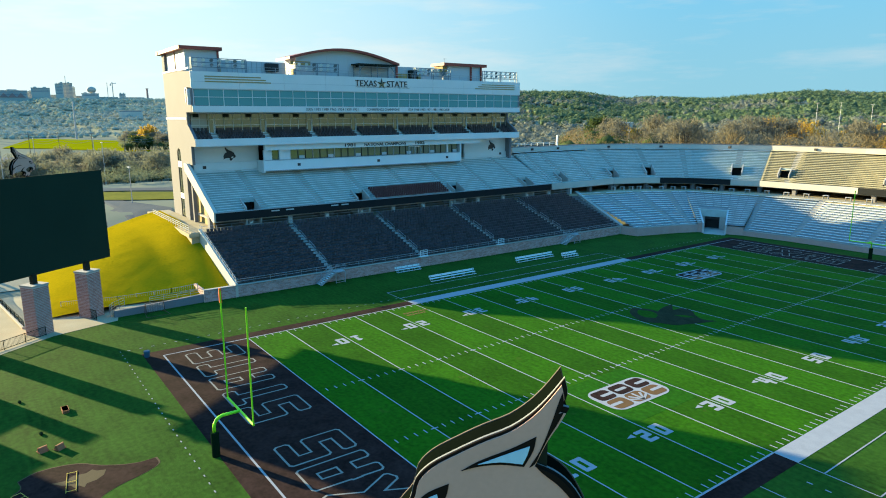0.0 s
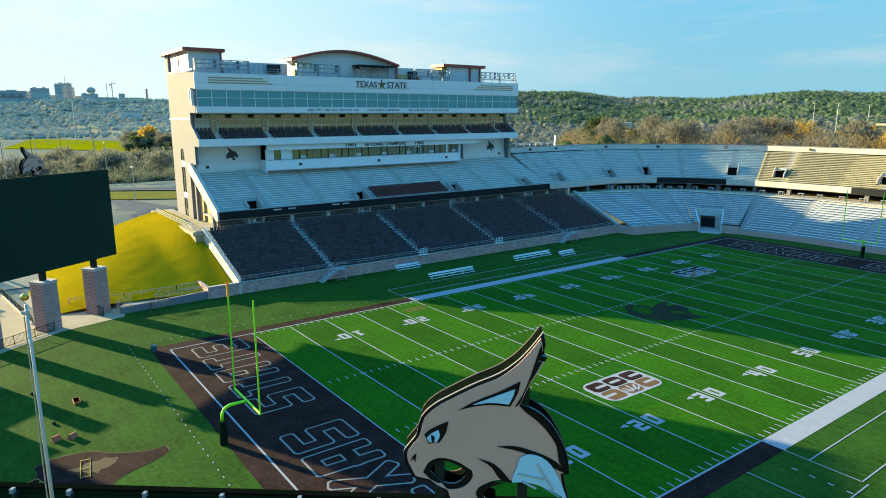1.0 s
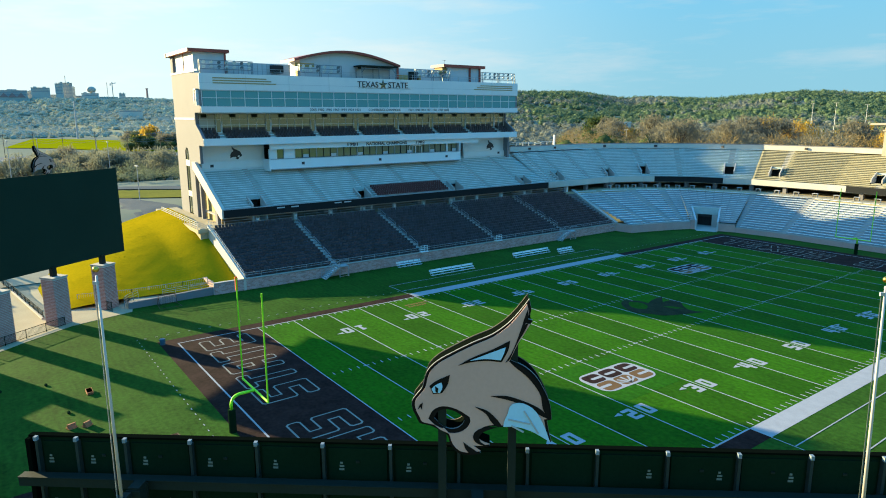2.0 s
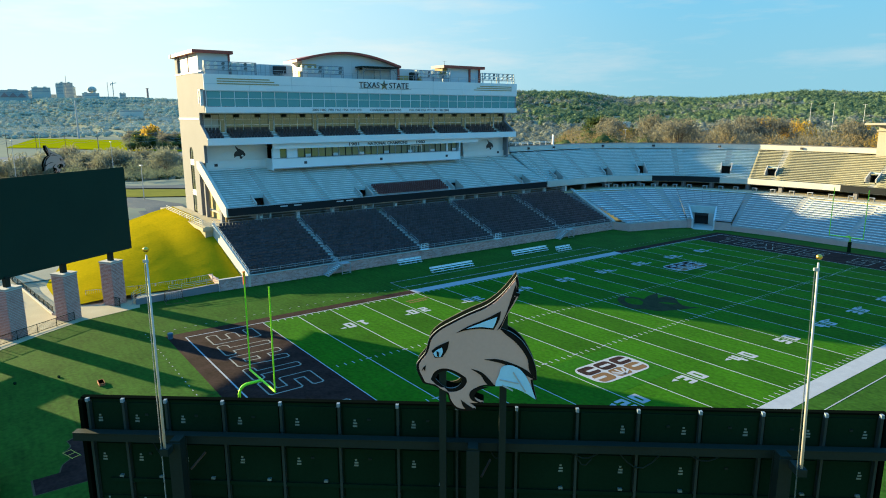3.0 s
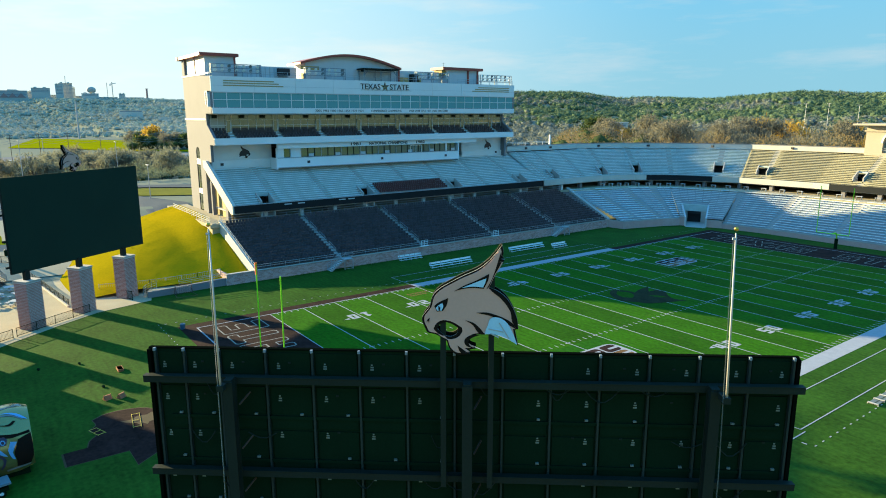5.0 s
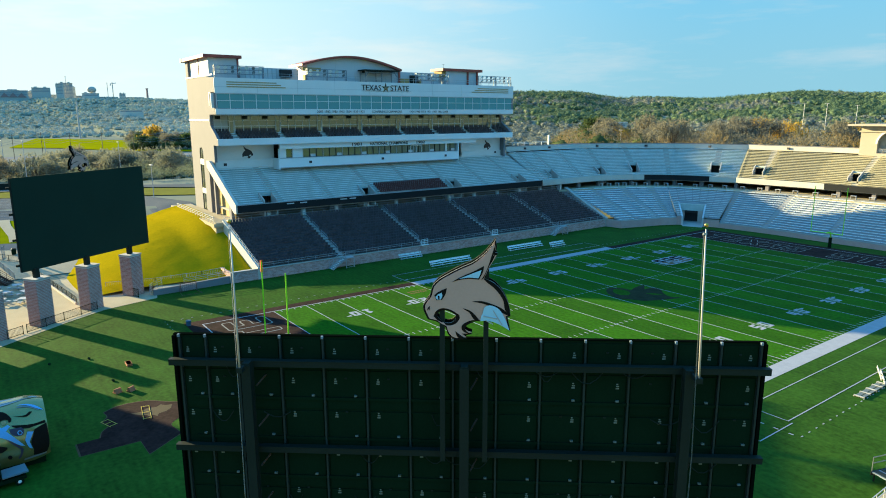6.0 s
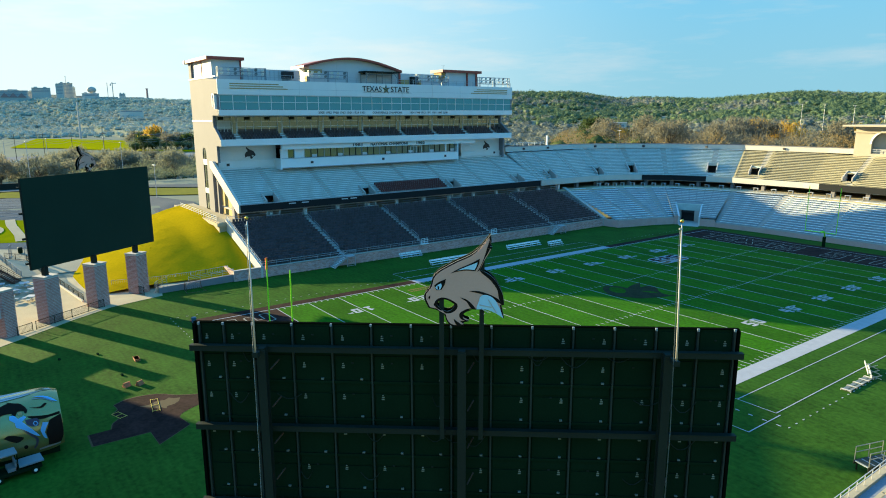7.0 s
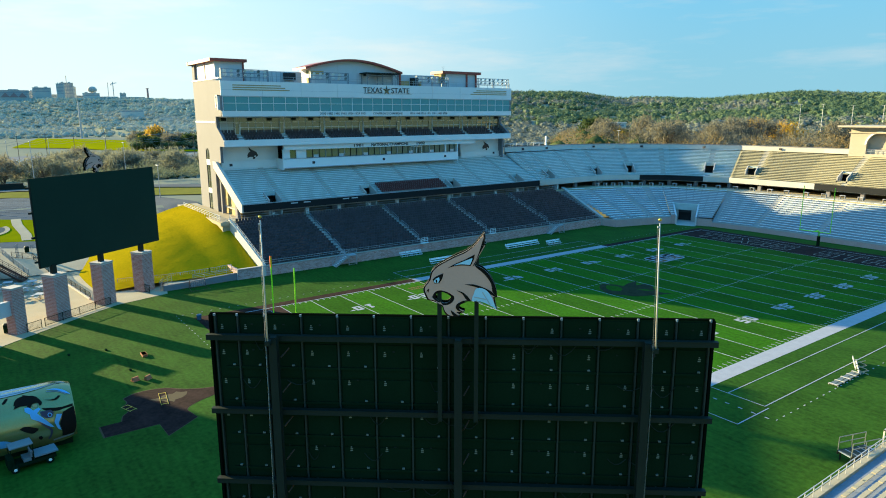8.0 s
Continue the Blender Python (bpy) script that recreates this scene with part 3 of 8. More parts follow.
def conference_mark(x, y, rz, ground_turf):
    m = pose(x, y, 0, 0, 0, rz)

    def flat(name, polys, z, material):
        bm = BM()
        for p in polys:
            prism(bm, [(m @ Vector((*q, 0))).to_2d() for q in p], z, z + 0.006)
        part(name, bm, material, field)
    shift = lambda p, a, b: [(q[0] + a, q[1] + b) for q in p]
    flat("painted_square", [[(-4.9, -4.2), (4.9, -4.2), (4.9, 4.2), (-4.9, 4.2)]], 0.009, ground_turf)
    flat("mark_plate", [round_poly(7.7, 4.3, 1.2)], 0.021, WHITE_TURF)
    flat("mark_upper", [shift(round_poly(2.12, 1.78, 0.5), k * 2.38, 0.96) for k in (-1, 0, 1)], 0.028, MAROON_TURF)
    flat("mark_lower", [shift(round_poly(2.12, 1.78, 0.5), k * 2.38, -0.96) for k in (-1, 0, 1)], 0.028, BROWN_TURF)
    bar = round_poly(1.45, 0.40, 0.15)
    flat("mark_slot", [shift(bar, -2.0, 0.9), shift(bar, -2.76, -0.9), shift(bar, 0.0, 0.95), shift(bar, 2.75, 0.9), shift(bar, 2.75, -0.9)], 0.035, WHITE_TURF)
    flat("mark_ray", [[(0.10 * math.cos(radians(a + 90)), -1.7 + 0.10 * math.sin(radians(a + 90))), (0.10 * math.cos(radians(a - 90)), -1.7 + 0.10 * math.sin(radians(a - 90))), (1.4 * math.cos(radians(a - 5)), -1.7 + 1.4 * math.sin(radians(a - 5))), (1.4 * math.cos(radians(a + 5)), -1.7 + 1.4 * math.sin(radians(a + 5)))] for a in (30, 55, 90, 125, 150)], 0.035, WHITE_TURF)


conference_mark(35.4, 22.9, 90, TURF_C)
conference_mark(13.0, 68.6, 90, TURF_B)
# dark emblem at midfield, a plain shape
blob = [(-5.6, -1.2), (-4.6, 0.8), (-2.6, 2.0), (-0.2, 2.3), (0.6, 3.6), (1.7, 2.2), (2.6, 3.2), (3.4, 1.4), (5.6, 0.2), (7.6, -1.6), (4.6, -1.2), (2.2, -2.4), (-0.8, -2.0), (-2.4, -2.9), (-3.4, -1.8)]
mid = [(18.6, 44.9), (19.3, 43.4), (21.4, 41.8), (23.2, 41.4), (24.7, 42.5), (26.1, 43.2), (26.9, 44.9), (27.6, 46.6), (28.4, 48.9), (26.9, 48.0), (25.5, 48.6), (23.7, 50.2), (22.4, 50.1), (22.3, 48.4), (20.6, 50.6), (20.8, 48.2), (21.5, 46.3), (20.1, 46.2)]
part("midfield_emblem", prism(BM(), soften(mid, 60), 0.022, 0.027), EMBLEM_TURF, field, "dark maroon painted emblem")
part("emblem_face", prism(BM(), soften([(19.6, 44.8), (20.4, 43.6), (22.0, 43.0), (23.0, 43.8), (22.4, 45.0), (20.9, 45.6)], 70), 0.0285, 0.0325), TURF_B, field)
part("emblem_fleck", prism(BM(), soften([(23.6, 46.6), (25.0, 46.9), (25.9, 48.0), (24.6, 47.7)], 60), 0.0285, 0.0325), TURF_B, field)
# the dark patch behind the end line, in the outline of a state
state = [(19.1, -22.2), (19.5, -19.7), (20.8, -18.3), (21.9, -16.2), (21.9, -14.9), (22.9, -14.9), (23.7, -16.0), (24.6, -18.2), (25.5, -19.2), (26.5, -19.1), (27.6, -18.9), (28.7, -20.4), (29.7, -21.8), (27.1, -21.9), (27.0, -26.1), (24.7, -26.1), (24.7, -24.4), (23.6, -24.1), (22.8, -23.5), (21.8, -23.9), (21.0, -23.3), (19.8, -23.4)]
part("patch_edge", prism(BM(), [(24.4 + (x - 24.4) * 1.02, -20.4 + (y + 20.4) * 1.025) for x, y in soften(state, 60)], 0.003, 0.008), GOLD_TURF, field, "thin tan edging of the patch")
part("dark_patch", prism(BM(), soften(state, 60), 0.004, 0.012), MAROON_TURF, field, "dark maroon turf patch")
part("patch_emblem", prism(BM(), [(22.0 + b * 0.35, -19.6 - a * 0.26) for a, b in blob], 0.014, 0.018), GOLD_TURF, field, "gold painted emblem")
# a faded brown stencil by the sideline, unreadable
stencil = BM()
for r in range(2):
    for k in range(9 - 2 * r):
        box(stencil, 2.6 + 0.8 * r, 19.3 + 0.42 * k, P0, 3.05 + 0.8 * r, 19.58 + 0.42 * k, P1)
tagged(part("stencil_bars", stencil, BROWN_TURF, field, "faded brown stencilled bars"), kind="stuff")


# ---- the emblem cut-out, as a plain outline ----
EMBLEM = ((219, 10), (223, 29), (217, 46), (226, 48), (215, 67), (203, 86), (186, 122), (210, 132), (232, 149), (250, 175), (263, 204), (267, 233), (258, 235), (263, 259), (268, 278), (236, 259), (203, 249), (174, 249), (152, 249), (134, 255), (126, 264), (125, 272), (132, 281),
          (150, 288), (132, 292), (116, 292), (132, 303), (112, 307), (90, 304), (79, 295), (72, 283), (68, 270), (57, 257), (53, 258), (37, 251), (24, 248), (13, 245), (7, 234), (0, 219), (-1, 204), (7, 192), (19, 177), (28, 147), (46, 128), (77, 110), (117, 90), (152, 75), (179, 56), (196, 39), (210, 22))
EMBLEM_HOLE = ((41, 236), (48, 223), (61, 217), (81, 221), (99, 232), (100, 240), (90, 253), (72, 257), (57, 251))

# ---- stepped stands ----
def stand_parts(owner, F, R, z0, z1, rows, aisles=(), holes=(), plank=ALU, aisle_w=1.3, bench=True, seg=0.0, steps=None):
    """Treads and risers between a front line F and a rear line R with matching corners, with a bench on every row between the aisles.
    Stations run 0..len(F)-1 along the line; holes are (station, station, row, row)."""
    F, R = [Vector((*p, 0)) for p in F], [Vector((*p, 0)) for p in R]

    def at(u, k):
        i = min(int(u), len(F) - 2)
        f, r = F[i].lerp(F[i + 1], u - i), R[i].lerp(R[i + 1], u - i)
        return f.lerp(r, k)

    def span(i):
        return (F[i].lerp(R[i], 0.5) - F[i + 1].lerp(R[i + 1], 0.5)).length
    cuts = sorted(set([float(i) for i in range(len(F))] + [h for o in holes for h in o[:2]]))
    zs = [z0 + (z1 - z0) * j / rows for j in range(rows + 1)]
    verts, faces = [], []

    def quad(*ps):
        k = len(verts)
        verts.extend(p[:] for p in ps)
        faces.append((k, k + 1, k + 2, k + 3))
    for a, b in zip(cuts, cuts[1:]):
        for j in range(rows):
            if any(a >= o[0] - 1e-6 and b <= o[1] + 1e-6 and o[2] <= j < o[3] for o in holes):
                continue
            za, zb = Vector((0, 0, zs[j])), Vector((0, 0, zs[j + 1]))
            p = [at(a, j / rows), at(b, j / rows), at(b, (j + 1) / rows), at(a, (j + 1) / rows)]
            quad(*[q + za for q in p])
            quad(p[3] + za, p[2] + za, p[2] + zb, p[3] + zb)
    me = bpy.data.meshes.new("steps")
    me.from_pydata(verts, [], faces)
    put("steps", me, steps or STEPC, owner)
    if not bench:
        return at
    # sections between aisles
    edges = []
    for u in sorted(aisles):
        i = min(int(u), len(F) - 2)
        w = aisle_w / 2 / span(i)
        edges.append((u - w, u + w))
    starts = [0.004] + [e[1] for e in edges]
    ends = [e[0] for e in edges] + [len(F) - 1.004]
    for a, b in zip(starts, ends):
        if b - a < 0.01:
            continue
        if seg:
            vs, fs = [], []
            for j in range(rows):
                for c, d in split(a, b, [o for o in holes if o[2] - 1 <= j < o[3] + 1]):
                    n = max(1, round(sum(span(i) * (min(d, i + 1) - max(c, i)) for i in range(len(F) - 1) if d > i and c < i + 1) / seg))
                    for q in range(n):
                        u0, u1 = c + (d - c) * (q + 0.05) / n, c + (d - c) * (q + 0.95) / n
                        k0 = len(vs)
                        for u in (u0, u1):
                            for k, z in ((0.44, 0.38), (0.74, 0.38), (0.74, 0.45), (0.44, 0.45)):
                                vs.append((at(u, (j + k) / rows) + Vector((0, 0, zs[j] + z)))[:])
                        fs += [tuple(k0 + t for t in f) for f in ((0, 1, 5, 4), (1, 2, 6, 5), (2, 3, 7, 6), (3, 0, 4, 7), (0, 3, 2, 1), (4, 5, 6, 7))]
            bm_ = bpy.data.meshes.new("benches")
            bm_.from_pydata(vs, [], fs)
            tagged(put("benches", bm_, plank, owner, "rows of short silver bench planks"), kind="stuff")
            continue
        for j in range(rows):
            for c, d in split(a, b, [o for o in holes if o[2] - 1 <= j < o[3] + 1]):
                us = [c] + [float(i) for i in range(len(F)) if c < i < d] + [d]
                vs, fs = [], []
                for u in us:
                    for k, z in ((0.42, 0.38), (0.80, 0.38), (0.80, 0.45), (0.42, 0.45)):
                        vs.append((at(u, (j + k) / rows) + Vector((0, 0, zs[j] + z)))[:])
                for s in range(len(us) - 1):
                    for k in range(4):
                        fs.append((4 * s + k, 4 * s + (k + 1) % 4, 4 * s + 4 + (k + 1) % 4, 4 * s + 4 + k))
                fs += [(0, 1, 2, 3), tuple(4 * (len(us) - 1) + k for k in (3, 2, 1, 0))]
                bm_ = bpy.data.meshes.new("bench")
                bm_.from_pydata(vs, [], fs)
                put("bench", bm_, plank, owner)
    # aisle treads, lighter half steps
    for n, (a, b) in enumerate(edges):
        bm = BM()
        for j in range(rows):
            if any(a < o[1] and b > o[0] and o[2] - 1 <= j < o[3] for o in holes):
                continue
            p = [at(a, (j + 0.5) / rows), at(b, (j + 0.5) / rows), at(b, (j + 1) / rows), at(a, (j + 1) / rows)]
            hexa(bm, [q + Vector((0, 0, zs[j])) for q in p] + [q + Vector((0, 0, (zs[j] + zs[j + 1]) / 2)) for q in p])
        part("aisle_steps", bm, CONC, owner)
    return at


def split(a, b, holes):
    out = [(a, b)]
    for h in holes:
        nxt = []
        for c, d in out:
            if h[1] <= c or h[0] >= d:
                nxt.append((c, d))
                continue
            if h[0] - c > 0.01:
                nxt.append((c, h[0]))
            if d - h[1] > 0.01:
                nxt.append((h[1], d))
        out = nxt
    return out


def vomitory(owner, at, hole, z0, z1, rows):
    """Concrete side walls and a dark portal of an opening in a deck."""
    a, b, j0, j1 = hole
    zf, zr = z0 + (z1 - z0) * j0 / rows, z0 + (z1 - z0) * j1 / rows
    for u in (a, b):
        f, r = at(u, j0 / rows), at(u, j1 / rows)
        s = (at(b, 0) - at(a, 0)).normalized() * 0.12
        hexa(bm := BM(), [f - s + Vector((0, 0, zf - 2)), f + s + Vector((0, 0, zf - 2)), r + s + Vector((0, 0, zf - 2)), r - s + Vector((0, 0, zf - 2)),
                          f - s + Vector((0, 0, zf + 0.75)), f + s + Vector((0, 0, zf + 0.75)), r + s + Vector((0, 0, zr + 0.75)), r - s + Vector((0, 0, zr + 0.75))])
        part("vomitory_wall", bm, CONC, owner)
    r0, r1 = at(a, j1 / rows), at(b, j1 / rows)
    back = (at(a, 1) - at(a, 0)).normalized() * 0.2
    hexa(bm := BM(), [r0 + Vector((0, 0, zf + 1.6)), r1 + Vector((0, 0, zf + 1.6)), r1 + back + Vector((0, 0, zf + 1.6)), r0 + back + Vector((0, 0, zf + 1.6)),
                      r0 + Vector((0, 0, zr + 0.6)), r1 + Vector((0, 0, zr + 0.6)), r1 + back + Vector((0, 0, zr + 0.6)), r0 + back + Vector((0, 0, zr + 0.6))])
    part("lintel", bm, STEPC, owner)
    f0, f1 = at(a, j0 / rows), at(b, j0 / rows)
    hexa(bm := BM(), [p + Vector((0, 0, zf - 2.2)) for p in (f0, f1, r1 + back * 8, r0 + back * 8)] + [p + Vector((0, 0, zf - 2.05)) for p in (f0, f1, r1 + back * 8, r0 + back * 8)])
    part("passage_floor", bm, CONC, owner)
    # A near-black sheet at the passage's end stands for its shade.
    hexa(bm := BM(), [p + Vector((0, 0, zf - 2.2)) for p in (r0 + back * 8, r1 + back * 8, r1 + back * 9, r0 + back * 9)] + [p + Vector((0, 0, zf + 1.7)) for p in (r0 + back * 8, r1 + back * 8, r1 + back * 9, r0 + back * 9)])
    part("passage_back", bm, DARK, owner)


# ---- west side: lower bowl with dark seats ----
XW, YS, YE = -17.8, 5.0, 87.2
ROWS = 17
lower_west = thing("lower_stand_west", (XW, YS, 0), "lower stand of dark plastic seats behind a rose stone wall", "stand", kind="structure")
AIS = [19.6, 36.5, 53.6, 71.3]
stand_parts(lower_west, [(XW, YS), (XW, YE)], [(-33.5, YS), (-33.5, 90.5)], 1.55, 6.9, ROWS, aisles=(), bench=False, steps=STEPD)
aw = BM()
for y in AIS:
    for j in range(ROWS):
        x, z = XW - 15.7 * j / ROWS, 1.55 + 5.35 * j / ROWS
        box(aw, x - 0.92, y - 0.45, z - 0.2, x - 0.46, y + 0.45, z + 0.157)
        box(aw, x - 0.46, y - 0.45, z - 0.2, x, y + 0.45, z + 0.012)
tagged(part("aisle_steps", aw, CONC, lower_west), kind="stuff")
seats = []
bounds = [YS + 0.6] + sum([[y - 0.55, y + 0.55] for y in AIS], []) + [YE - 0.3]
for a, b in zip(bounds[::2], bounds[1::2]):
    V, Fc = [], []
    for j in range(ROWS):
        x, z = XW - 15.7 * (j + 0.5) / ROWS, 1.55 + 5.35 * j / ROWS
        n = int((b - a) / 0.56)
        for i in range(n):
            y = a + (b - a) * (i + 0.5) / n
            for (x0, x1, z0, z1) in ((-0.20, 0.18, 0.38, 0.44), (-0.28, -0.20, 0.40, 0.86)):
                k = len(V)
                lean = 0.06 if z1 > 0.5 else 0
                for zz, l in ((z0, 0), (z1, lean)):
                    V += [(x + x0 - l, y - 0.23, z + zz), (x + x1 - l, y - 0.23, z + zz), (x + x1 - l, y + 0.23, z + zz), (x + x0 - l, y + 0.23, z + zz)]
                Fc += [tuple(k + q for q in f) for f in ((4, 5, 6, 7), (0, 1, 5, 4), (1, 2, 6, 5), (2, 3, 7, 6), (3, 0, 4, 7))]
    me = bpy.data.meshes.new("stadium_seats")
    me.from_pydata(V, [], Fc)
    tagged(put("stadium_seats", me, SEAT), "rows of dark grey folding plastic seats", "stadium seats", "seat blocks of the lower stand", "stuff")
for y in AIS:
    bm = BM()
    for k in range(4):
        x0, x1 = XW - 2.0 - 3.6 * k, XW - 4.4 - 3.6 * k
        z0, z1 = 1.55 + 5.35 * (XW - x0) / 15.7, 1.55 + 5.35 * (XW - x1) / 15.7
        for zz in (0.5, 0.95):
            beam(bm, (x0, y, z0 + zz), (x1, y, z1 + zz), 0.05)
        for x, z in ((x0, z0), (x1, z1)):
            beam(bm, (x, y, z), (x, y, z + 0.95), 0.05)
    part("aisle_rail", bm, ALUM2, lower_west)
# rose stone front wall: coping and single stones
wall_w = thing("wall_west", (XW, 0, 0), "rose stone block wall along the sideline", "wall", kind="structure")
part("wall_core", boxes((XW - 0.4, 0.3, -0.2, XW - 0.05, 87.6, 1.62)), MORTAR, wall_w)
V, Fc = [], []
for r in range(8):
    y = 0.32 - (0.25 if r % 2 else 0)
    while y < 87.5:
        a, b = max(y, 0.32) + 0.01, min(y + 0.5, 87.58) - 0.01
        y += 0.5
        if b - a > 0.08:
            k, o_ = len(V), random.uniform(0, 0.012)
            for z in (r * 0.2 + 0.012, r * 0.2 + 0.19):
                V += [(XW - 0.06, a, z), (XW - 0.03 + o_, a, z), (XW - 0.03 + o_, b, z), (XW - 0.06, b, z)]
            Fc += [tuple(k + q for q in f) for f in ((4, 5, 6, 7), (0, 1, 5, 4), (1, 2, 6, 5), (2, 3, 7, 6))]
me = bpy.data.meshes.new("stones")
me.from_pydata(V, [], Fc)
tagged(put("stones", me, STONES, wall_w), kind="stuff")
part("coping", boxes((XW - 0.5, 0.25, 1.62, XW + 0.06, 87.65, 1.74)), CONC, wall_w)
part("wall_end", boxes((XW - 5.0, 0.3, 0, XW - 0.4, 0.65, 1.62)), BRICKWALL, wall_w)
rl = rail(BM(), [(XW - 0.3, YS, 1.74), (XW - 0.3, YE, 1.74)], 0.75, 2.4, 2)
part("front_rail", rl, ALUM2, wall_w)
# white sloping end wall with its rail
bm = BM()
hexa(bm, [(XW, YS - 0.35, -0.2), (XW, YS, -0.2), (-34.2, YS, -0.2), (-34.2, YS - 0.35, -0.2), (XW, YS - 0.35, 1.9), (XW, YS, 1.9), (-34.2, YS, 7.5), (-34.2, YS - 0.35, 7.5)])
part("end_wall", bm, PANEL, lower_west, "white painted sloping end wall")
bm = BM()
for i in range(13):
    k = i / 12
    p = Vector((XW - 0.2 - 16 * k, YS - 0.17, 1.9 + 5.5 * k))
    beam(bm, p, p + Vector((0, 0, 0.8)), 0.06)
for z in (0.4, 0.8):
    beam(bm, (XW - 0.2, YS - 0.17, 1.9 + z), (XW - 16.2, YS - 0.17, 7.4 + z), 0.05)
part("end_rail", bm, ALUM2, lower_west)


bm = BM()
hexa(bm, [(XW, YE, 0), (XW, YE + 0.9, 0), (-34, 91.5, 0), (-34, 90.4, 0), (XW, YE, 1.95), (XW, YE + 0.9, 1.95), (-34, 91.5, 7.5), (-34, 90.4, 7.5)])
part("divider_wall", bm, CONC, lower_west)


def field_stair(y, run):
    """Metal stair from the wall's top down to the turf, parallel to the wall."""
    t = thing("field_stair", (XW + 0.7, y, 0), "galvanised metal stair from the lower stand down to the turf", "stairs", "field stairs")
    part("landing", boxes((XW + 0.05, y - 0.8, 1.62, XW + 1.4, y + 0.9, 1.74)), ALUM2, t)
    for i in range(8):
        z = 1.62 - 0.2 * (i + 1)
        part("tread", boxes((XW + 0.1, y - 0.8 - 0.3 * (i + 1), z, XW + 1.35, y - 0.8 - 0.3 * i, z + 0.06)), ALU, t)
    for x in (XW + 0.08, XW + 1.38):
        bm = BM()
        beam(bm, (x, y - 0.8, 1.6), (x, y - 3.3, 0.05), 0.08, 0.28)
        part("stringer", bm, ALUM2, t)
        for k in (0, 0.33, 0.66, 1.0):
            p = Vector((x, y - 0.8 - 2.5 * k, 1.68 - 1.65 * k))
            bm = BM()
            beam(bm, p, p + Vector((0, 0, 1.0)), 0.06)
            part("rail_post", bm, ALUM2, t)
        for z in (0.55, 1.0):
            bm = BM()
            beam(bm, (x, y - 0.8, 1.68 + z), (x, y - 3.3, 0.03 + z), 0.05)
            part("handrail", bm, ALUM2, t)
            if x > XW + 1:
                bm = BM()
                beam(bm, (x, y - 0.8, 1.74 + z), (x, y + 0.9, 1.74 + z), 0.05)
                part("landing_rail", bm, ALUM2, t)
    for yy in (y - 0.7, y + 0.85):
        part("post", boxes((XW + 1.3, yy - 0.05, 0, XW + 1.4, yy + 0.05, 1.62)), ALUM2, t)
    bm = BM()
    beam(bm, (XW + 1.35, y + 0.85, 0.1), (XW + 1.35, y - 0.7, 1.55), 0.05)
    beam(bm, (XW + 1.35, y - 0.7, 0.12), (XW + 1.35, y + 0.85, 0.12), 0.05)
    part("brace", bm, ALUM2, t)


field_stair(20.2, -1)
field_stair(72.5, -1)
for y in (36.5, 53.6):
    g = thing("stand_gate", (XW + 0.2, y, 1.74), "small galvanised steel gate in the front rail", "gate", "gates in the front rail")
    part("gate_frame", rail(BM(), [(XW + 0.1, y - 0.7, 1.74), (XW + 0.1, y + 0.7, 1.74)], 1.1, 0.7, 3, 0.035), ALU, g)
    part("sill", boxes((XW - 0.3, y - 0.8, 1.74, XW + 0.35, y + 0.8, 1.84)), ALU, g)

# ---- west upper deck ----
DZ0, DZ1, DR = 9.55, 15.5, 19
upper_west = thing("upper_deck_west", (-34, 7.3, 9), "upper deck of aluminium benches on concrete steps", "stand", kind="structure")
UY0, UY1 = 7.6, 82.0
uu = lambda y: (y - UY0) / (UY1 - UY0)
VY = [13.6, 34.3, 56.4, 75.9]
holes_w = [(uu(y - 1.2), uu(y + 1.2), 0, 4) for y in VY]
at_w = stand_parts(upper_west, [(-33.8, UY0), (-33.8, UY1)], [(-46.6, UY0), (-46.6, UY1)], DZ0, DZ1, DR, aisles=[uu(15.6), uu(26.0), uu(35.9), uu(45.6), uu(55.0), uu(65.0), uu(74.6)], holes=holes_w)
for h in holes_w:
    vomitory(upper_west, at_w, h, DZ0, DZ1, DR)
part("deck_soffit", boxes((-47, UY0, 8.2, -33.9, UY1, 8.45)), CONC, upper_west)
part("front_fascia", boxes((-33.8, 7.3, 8.45, -33.45, 82.3, 9.75)), FASCIA, upper_west, "black ribbon display along the deck front")
part("front_cap", boxes((-33.86, 7.3, 9.75, -33.4, 82.3, 9.84)), ALUM2, upper_west)
pieces("fascia_sign", [(-33.45, y - 0.7, 9.3, -33.40, y + 0.7, 9.5) for y in (17.2, 19.8, 28.2, 30.2)], PALE, upper_west, "small pale sign")
# maroon seat block in the upper deck
V, Fc = [], []
for j in range(0, 5):
    for i in range(33):
        y = 37.0 + (54.0 - 37.0) * (i + 0.5) / 33
        x, z = -33.8 - 12.8 * (j + 0.5) / DR, DZ0 + (DZ1 - DZ0) * j / DR
        for (x0, x1, z0, z1) in ((-0.2, 0.22, 0.46, 0.52), (-0.26, -0.2, 0.46, 0.95)):
            k = len(V)
            for zz in (z0, z1):
                V += [(x + x0, y - 0.22, z + zz), (x + x1, y - 0.22, z + zz), (x + x1, y + 0.22, z + zz), (x + x0, y + 0.22, z + zz)]
            Fc += [tuple(k + q for q in f) for f in ((4, 5, 6, 7), (0, 1, 5, 4), (1, 2, 6, 5), (2, 3, 7, 6), (3, 0, 4, 7))]
me = bpy.data.meshes.new("maroon_seats")
me.from_pydata(V, [], Fc)
tagged(put("maroon_seats", me, SEATM), "block of maroon plastic chair-back seats", "stadium seats", kind="stuff")
